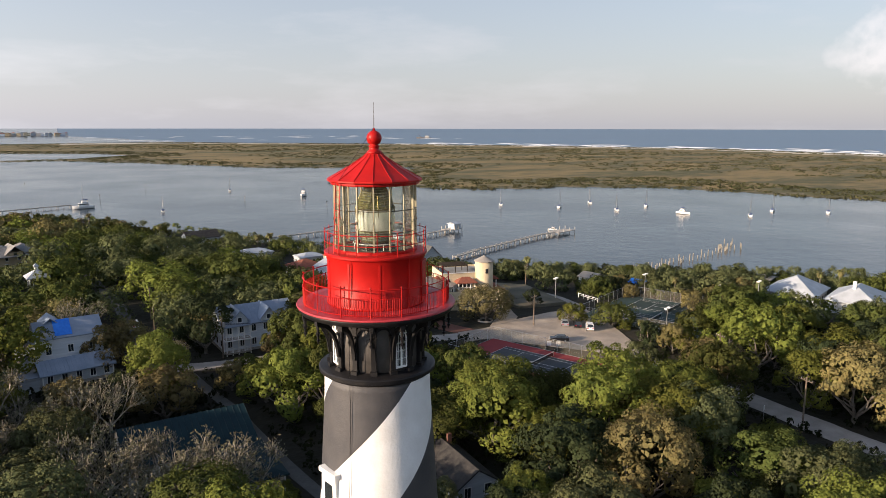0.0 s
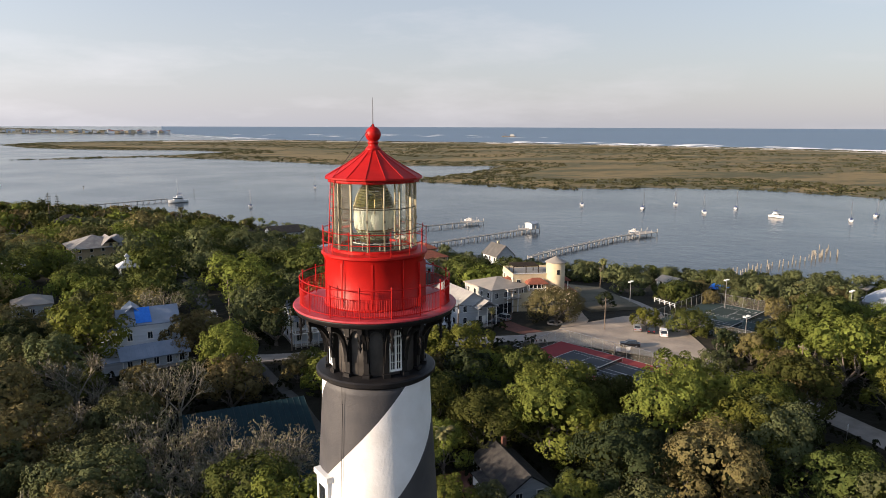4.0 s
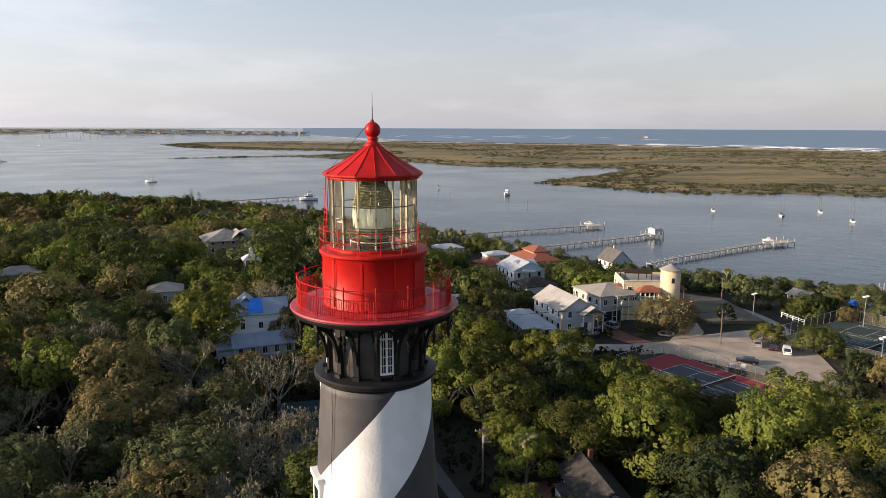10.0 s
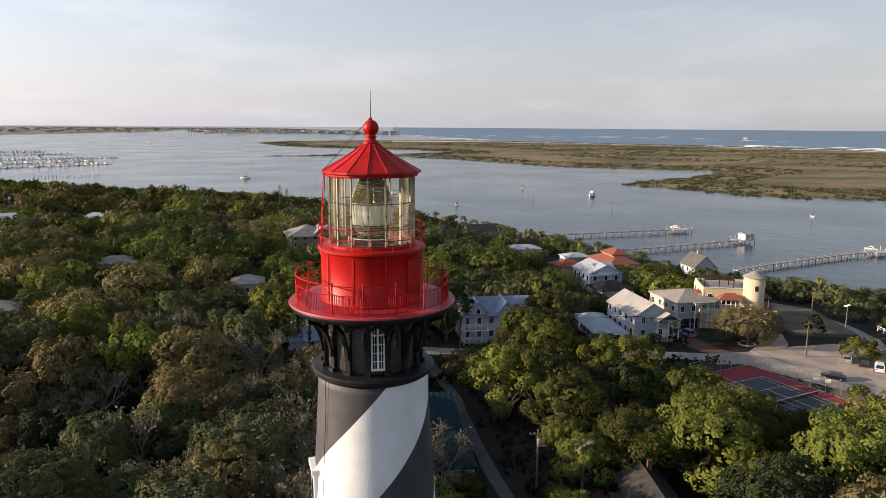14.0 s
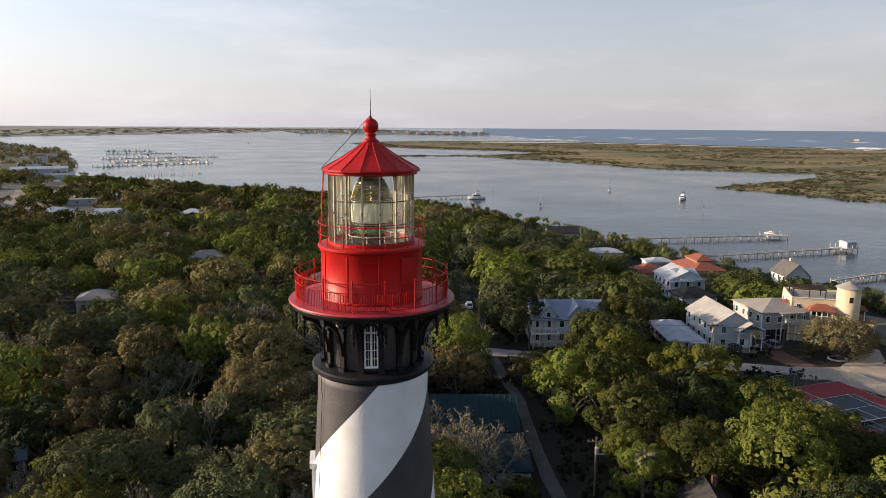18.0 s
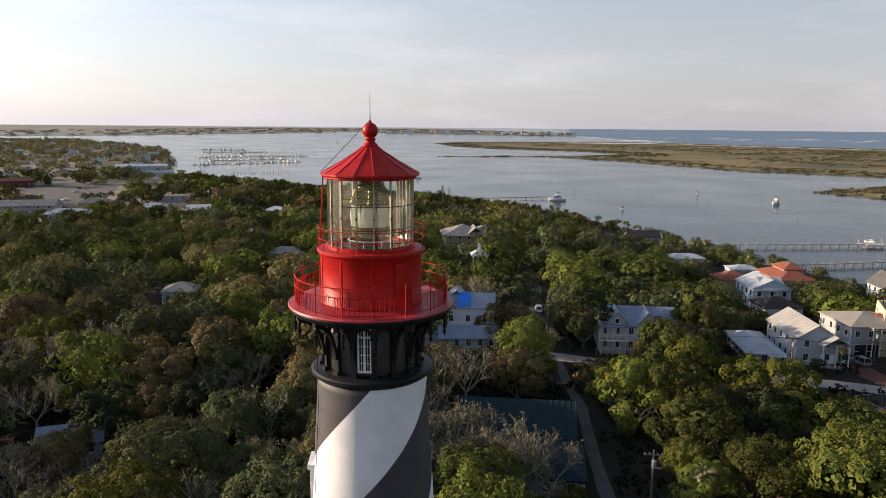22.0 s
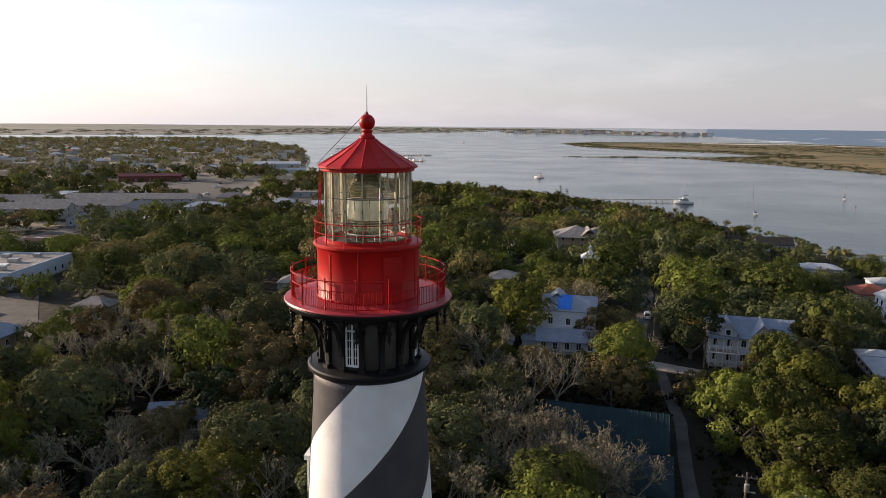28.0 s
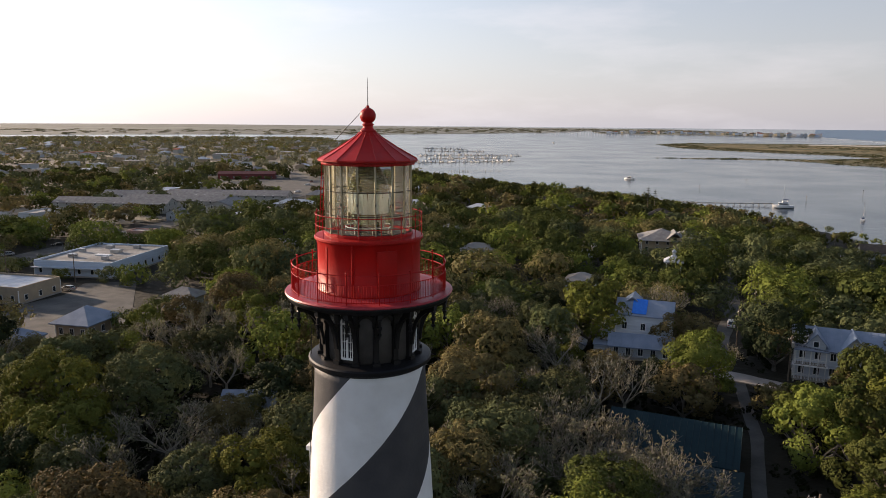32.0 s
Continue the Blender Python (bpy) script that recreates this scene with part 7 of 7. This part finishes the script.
# woods beyond, as one body for each tone of green
def woods(points, variants, material, label, seed, lo=0.75, hi=1.25, use_far=False, name="woods", high=0.0):
    g = np.random.default_rng(seed)
    out = []
    if not len(points):
        return
    xy = np.array(points, float)
    zs = height(xy[:, 0], xy[:, 1])[0]
    tops = cap(xy[:, 0], xy[:, 1], 3.0) / high if high else np.full(len(xy), 9.0)
    for (px, py), z, most in zip(points, zs, tops):
        q = variants[g.integers(len(variants))]
        a, s = g.uniform(0, 6.28), min(g.uniform(lo, hi), most)
        if s < 0.3:
            continue
        rot = np.array([[math.cos(a), -math.sin(a), 0], [math.sin(a), math.cos(a), 0], [0, 0, g.uniform(0.85, 1.15)]]) * s
        p, k = far(px, py, z) if use_far else ((px, py, z), 1.0)
        out.append((q @ rot.T) * k + np.array(p))
    if out:
        tagged(new(name, mesh_of(name, np.concatenate(out), material)), label, "woods", kind="stuff")


woods(list(zip(_x[_keep], _y[_keep])), UNDER, UNDER_LEAF, "low undergrowth on the woodland floor, shade put into its leaf colour", 44, 0.5, 1.4, name="undergrowth")


def split(x, y, shares, seed):
    """Deals the points out among tones, in drifts."""
    g = np.random.default_rng(seed)
    v = 0.5 + 0.16 * wave(x, y, 31) + g.uniform(-0.48, 0.48, x.shape) + np.where(x < -5, 0.15, np.where(x > 90, -0.4, -0.08))
    edges = np.cumsum(shares) / sum(shares)
    return [list(zip(x[(v >= a) & (v < b)], y[(v >= a) & (v < b)])) for a, b in zip([-9, *edges[:-1]], [*edges[:-1], 9])]


MID = [crown(200 + k, 6.9, 0.2, 9.0, 7, 10, 24, 0.46, 0.33, 0.34, 0.85, (0.44, 0.58)) for k in range(7)]
MIDD = [crown(220 + k, 6.0, 0.2, 9.2, 6, 10, 24, 0.45, 0.32, 0.34, 0.85, (0.44, 0.58)) for k in range(6)]
FARV = [crown(240 + k, 6.8, 0.4, 8.8, 5, 6, 6, 1.1, 0.8, 0.5, 0.8, (0.44, 0.60)) for k in range(6)]
TINY = [crown(260 + k, 8.0, 0.3, 8.0, 3, 3, 4, 2.6, 1.8, 0.65, 0.8, (0.48, 0.62)) for k in range(6)]
TONES = ((LEAF_OLIVE, "dull olive woods"), (LEAF_OAK, "olive-green oak woods"), (LEAF_LIGHT, "fresh green oak woods"), (LEAF_BROWN, "brownish thin-leaved woods"))
for _near, _out, _step, _var, _sd in ((165, 330, 11.4, (MIDD, MID, MID, MID), 31), (326, 720, 12.8, (FARV,) * 4, 32)):
    _x, _y = scatter(_step, _near, _out, _sd, (-70, 68))
    _b = np.degrees(np.arctan2(_x, _y))
    _k = ~blocked(_x, _y, 1.0) & ~((_near > 200) & (_b < -30) & (np.random.default_rng(4).random(_x.shape) < 0.42))
    for _i, _pts in enumerate(split(_x[_k], _y[_k], (0.34, 0.42, 0.18, 0.06), _sd)):
        woods(_pts, _var[_i], TONES[_i][0], TONES[_i][1] + (" of the middle distance" if _near < 200 else " along the far shore"), _sd + _i, high=9.6, lo=0.62, hi=1.45)
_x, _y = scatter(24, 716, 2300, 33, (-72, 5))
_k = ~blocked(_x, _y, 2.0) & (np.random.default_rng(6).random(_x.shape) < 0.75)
# the first two tones take the haze-paled leaf colour
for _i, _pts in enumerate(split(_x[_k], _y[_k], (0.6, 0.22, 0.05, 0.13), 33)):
    woods(_pts, TINY, (LEAF_HAZED, LEAF_HAZED, TONES[2][0], TONES[3][0])[_i], TONES[_i][1] + " behind the town", 50 + _i, use_far=True)
# woods at the camera's back and sides, thin
_x, _y = scatter(15, 40, 330, 34, (-180, 180))
_a = np.degrees(np.arctan2(_x, _y + 28))
_k = (np.abs(_a) > 68) & ~blocked(_x, _y, 1.0)
woods(list(zip(_x[_k], _y[_k])), FARV, LEAF_OAK, "oak woods south of the lighthouse", 70)
# mainland and cape, their leaf colour paled to stand for haze
_g2 = np.random.default_rng(35)
_x, _y = _g2.uniform(-5200, 100, 5200), _g2.uniform(300, 7000, 5200)
_d = np.maximum(inside(MAIN, _x, _y), inside(CAPE, _x, _y))
_k = (_d > 8) & (_d < 1500) & (np.hypot(_x, _y) > 2300) & (_g2.random(5200) < 0.4)
woods(list(zip(_x[_k], _y[_k])), [q * np.array([2.4, 2.4, 0.75]) for q in TINY], LEAF_HAZED, "low wooded mainland across the river, haze put into its leaf colour", 71, use_far=True)
# scrub on the spit
SCRUBV = [crown(280 + k, 4.2, -0.4, 2.3, 3, 2, 3, 1.9, 1.4, 1.0) for k in range(6)]
_x, _y = _g2.uniform(-380, 1500, 78000), _g2.uniform(100, 2400, 78000)
_d = inside(SPIT, _x, _y)
_r = np.hypot(_x, _y + 28)
_u = 0.5 + 0.32 * wave(_x * 0.5, _y, 46) + 0.22 * wave(_x * 0.7 + 40, _y * 1.3, 17) + _g2.uniform(-0.16, 0.16, _x.shape)
_band = np.where(_d < 90 + 25 * wave(_x, _y, 60), 1.0, np.where(_d < 220, 0.10, 0.65))       # thick by the bay, open meadow, then dune scrub
_k = (_d > 1) & ((_band > 0.9) | (_u > 0.62 - 0.5 * (_band - 0.3))) & (np.degrees(np.arctan2(_x, _y + 28)) < 64) & (_g2.random(_x.shape) < _band * np.where(_r < 800, 1.0, 0.6))
woods(list(zip(_x[_k], _y[_k])), [q * np.array([1.0, 1.0, 0.62]) for q in SCRUBV], SCRUB, "low dark scrub on the marsh spit", 72, 0.45, 1.15, True, "scrub")

# ---- poles, lamps, wires, cars ----
def utility_pole(x, y, h, turn, label="brown timber utility pole with crossarm and transformer", can=True):
    t = thing("utility_pole", pose(x, y, ground_z(x, y), 0, 0, turn), label, "utility pole", "utility poles")
    part("post", tube(bmesh.new(), (0, 0, -0.8), (0, 0, h), 0.17, 0.12, 8), POLE_WOOD, t)
    part("crossarm", boxm(-1.2, 1.2, -0.07, 0.07, h - 0.7, h - 0.56), POLE_WOOD, t)
    for k in (-1.1, -0.5, 0.5, 1.1):
        part("insulator", tube(bmesh.new(), (k, 0, h - 0.56), (k, 0, h - 0.34), 0.06, 0.04, 6), CHROME, t)
    if can:
        part("transformer", lathe([(0.28, h - 2.2), (0.30, h - 2.1), (0.30, h - 1.3), (0.2, h - 1.2)], 12), CHROME, t, "grey transformer can").location = (0.0, -0.42, 0)
        part("bracket_lamp", tube(bmesh.new(), (0, 0, h - 2.4), (0.9, -0.7, h - 2.1), 0.05, 0.12, 5), CHROME, t)
    return t


_poles = [(55.4, 117, 8.5, 10, True), (75.4, 128, 8.0, 10, True), (92, 110.6, 8.2, 20, False), (20.9, 57.8, 9.3, 5, True), (93.0, 38, 9.6, 80, False), (17.0, 119.2, 9.0, 60, True), (8.2, 163.5, 8.5, 80, False), (5.8, 200, 8.5, 80, False), (2.5, 240, 8.5, 80, False), (6.2, 140, 8.5, 80, False), (119.5, 152, 8, 80, False), (101.5, 62, 9.5, 80, False), (-228, 150, 10, 30, False), (-201, 104, 10, 30, False), (-180, 112, 9, 30, False)]
for _p in _poles:
    utility_pole(*_p[:4], can=_p[4], **({} if _p[4] else {"label": "brown timber utility pole with crossarm"}))
_w = thing("power_lines", pose(0, 0, 0), "thin dark power lines strung between poles", "power lines")


def wire(a, b, off):
    bm = bmesh.new()
    pts = []
    for i in range(9):
        u = i / 8
        pts.append(Vector((a[0] + (b[0] - a[0]) * u + off, a[1] + (b[1] - a[1]) * u, a[2] - 0.4 + (b[2] - a[2]) * u - 3.2 * u * (1 - u))))
    for p, q in zip(pts, pts[1:]):
        tube(bm, p, q, 0.022, 0.022, 3)
    part("wire", bm, BLACK, _w)


for _a, _b in (((17.0, 119.2, 9), (8.2, 163.5, 8.5)), ((8.2, 163.5, 8.5), (5.8, 200, 8.5)), ((5.8, 200, 8.5), (2.5, 240, 8.5)), ((17.0, 119.2, 9), (55.4, 117, 8.5)), ((55.4, 117, 8.5), (92, 110.6, 8.2)), ((93, 38, 9.6), (101.5, 62, 9.5)), ((17.0, 119.2, 9), (6.2, 140, 8.5))):
    for _o in (-0.9, 0, 0.9):
        wire(_a, _b, _o)


def flood_lamp(x, y, h, turn):
    t = thing("court_lamp", pose(x, y, ground_z(x, y), 0, 0, turn), "tall pale steel floodlight pole with twin lamps", "floodlight", "court lamps")
    part("pole", tube(bmesh.new(), (0, 0, -0.5), (0, 0, h), 0.13, 0.08, 8), CHROME, t)
    part("arm", tube(bmesh.new(), (-0.8, 0, h), (0.8, 0, h), 0.05, 0.05, 5), CHROME, t)
    for s in (-0.75, 0.75):
        part("lamp_head", boxm(s - 0.38, s + 0.38, -0.35, 0.35, h - 0.06, h + 0.2), HULL, t, "white lamp housing")
    return t


for _p in ((106.5, 80.5, 9.6, 20), (115, 131, 7.0, 30), (135, 115.5, 9.0, 20), (138, 92, 9.5, 20), (152, 91, 9.5, 20)):
    flood_lamp(*_p)


def car(x, y, turn, paint, label, van=False, name="car"):
    """A car body from a side profile, with glass, wheels and lights."""
    t = thing(name, pose(x, y, ground_z(x, y) + 0.12, 0, 0, turn), label, "car", "parked cars")
    roof = 1.75 if van else 1.45
    bm = bmesh.new()
    side = [(-2.2, 0.3), (2.2, 0.3), (2.25, 0.7), (2.1, 0.9), (-2.15, 0.98), (-2.25, 0.7)]
    for pts, hw0, hw1 in ((side, 0.88, 0.88),):
        a = [bm.verts.new((-hw0, p[0], p[1])) for p in pts]
        b = [bm.verts.new((hw1, p[0], p[1])) for p in pts]
        bm.faces.new(a[::-1])
        bm.faces.new(b)
        for i in range(len(pts)):
            j = (i + 1) % len(pts)
            bm.faces.new((a[i], a[j], b[j], b[i]))
    bmesh.ops.recalc_face_normals(bm, faces=bm.faces)
    bmesh.ops.bevel(bm, geom=bm.edges[:], offset=0.07, segments=2, affect="EDGES")
    part("body", bm, paint, t)
    back = -2.1 if van else -1.7

    def cabin(s, lift):
        bm = bmesh.new()
        lo = [(-0.84 * s, back), (0.84 * s, back), (0.84 * s, 1.1), (-0.84 * s, 1.1)]
        hi = [(-0.66 * s, back + 0.35), (0.66 * s, back + 0.35), (0.66 * s, 0.35), (-0.66 * s, 0.35)]
        a = [bm.verts.new((x, y, 0.9)) for x, y in lo]
        b = [bm.verts.new((x, y, roof - 0.05 + lift)) for x, y in hi]
        bm.faces.new(b)
        for i in range(4):
            bm.faces.new((a[i], a[(i + 1) % 4], b[(i + 1) % 4], b[i]))
        return bm
    part("glass", cabin(1.0, 0), PANE, t, "dark windows")
    part("roof", boxm(-0.66, 0.66, back + 0.3, 0.4, roof - 0.06, roof), paint, t)
    for sx in (-1, 1):
        for (y0, y1) in ((1.1, 0.36), (-0.4, -0.4), (back, back + 0.34)):
            part("pillar", tube(bmesh.new(), (sx * 0.85, y0, 0.9), (sx * 0.67, y1, roof - 0.03), 0.05, 0.05, 4), paint, t)
    for sx in (-0.82, 0.82):
        for y0 in (-1.35, 1.4):
            w = part("wheel", tube(bmesh.new(), (sx - 0.11, y0, 0.32), (sx + 0.11, y0, 0.32), 0.34, 0.34, 14), TYRE, t)
            part("rim", tube(bmesh.new(), (sx - 0.12, y0, 0.32), (sx + 0.12, y0, 0.32), 0.2, 0.2, 10), CHROME, w)
    for sx in (-0.6, 0.6):
        part("headlight", boxm(sx - 0.2, sx + 0.2, 2.17, 2.27, 0.62, 0.76), HULL, t)
        part("tail_light", boxm(sx - 0.2, sx + 0.2, -2.29, -2.2, 0.7, 0.86), RED, t)
    return t


CAR_BLACK = mat("black_car_paint", (0.012, 0.012, 0.014), rough=0.2, spec=0.6)
CAR_WHITE = mat("white_car_paint", (0.75, 0.75, 0.75), rough=0.25, spec=0.6)
CAR_GREY = mat("silver_car_paint", (0.35, 0.36, 0.37), rough=0.3, spec=0.6, metal=0.4)
car(99.4, 107.4, -35, CAR_GREY, "silver car parked under a tree")
car(101.2, 104.6, -35, CAR_BLACK, "black car parked in the sandy lot", True)
car(102.2, 101.2, -35, CAR_WHITE, "white car parked in the sandy lot", True)
car(68.8, 124.6, 75, CAR_BLACK, "dark car on a house driveway")
car(72.6, 127.6, 20, CAR_GREY, "grey car in front of the raised house", True)
car(3.6, 157.5, 5, CAR_WHITE, "white van parked on the shaded street", True)
car(89.3, 97.0, 55, CAR_BLACK, "black car standing in the sandy lot")
car(55.5, 142, 5, CAR_WHITE, "white car beside the clapboard house")
for _x, _y, _tn, _c in ((-172, 104, 100, CAR_GREY), (-166, 84, 15, CAR_BLACK), (-243, 150, 160, CAR_BLACK), (-240, 128, 165, CAR_GREY), (-330, 420, 140, CAR_WHITE), (-345, 445, 30, CAR_BLACK), (-352, 470, 30, CAR_WHITE), (-360, 480, 30, CAR_GREY), (-300, 370, 150, CAR_WHITE), (-18, 116.5, 80, CAR_GREY), (-28, 121, 70, CAR_WHITE)):
    car(_x, _y, _tn, _c, {CAR_GREY: "silver", CAR_BLACK: "black", CAR_WHITE: "white"}[_c] + " car standing on pale paving")
# low fences and signs
t = thing("fence", pose(0, 0, 0), "low white rail fence beside the shore road", "fence")
for _i in range(5):
    part("post", boxm(-0.07, 0.07, -0.07, 0.07, -0.3, 1.1), WHITE, t).matrix_basis = pose(122.5 + 0.1 * _i, 129.5 - 2.0 * _i, 0)
for _z in (0.45, 0.9):
    part("rail", tube(bmesh.new(), (122.5, 129.5, _z), (122.9, 121.5, _z), 0.06, 0.06, 4), WHITE, t)
t = thing("planter_ring", pose(83.8, 120.4, 0), "round low stone ring round a tree", "tree ring")
part("kerb", lathe([(2.0, -0.1), (2.0, 0.3), (1.75, 0.3), (1.75, -0.1)], 24, True), CONCRETE, t)
t = thing("road_sign", pose(92, 44.5, 0, 0, 0, 20), "white square road sign on a post", "sign")
part("post", tube(bmesh.new(), (0, 0, -0.3), (0, 0, 2.4), 0.04), CHROME, t)
part("plate", boxm(-0.35, 0.35, -0.03, 0.03, 1.7, 2.5), HULL, t)
t = thing("notice_board", pose(83.2, 91.6, 0, 0, 0, -25), "white notice boards on the court fence", "sign")
for _o in (-0.9, 1.2):
    part("board", boxm(_o - 0.5, _o + 0.5, -0.04, 0.04, 1.4, 2.4), HULL, t)
t = thing("billboard", pose(-236, 112, 0, 0, 0, 40), "white roadside sign on a tall post", "sign")
part("post", tube(bmesh.new(), (0, 0, -0.5), (0, 0, 6), 0.2), CHROME, t)
part("plate", boxm(-1.4, 1.4, -0.15, 0.15, 4.5, 7.5), HULL, t)
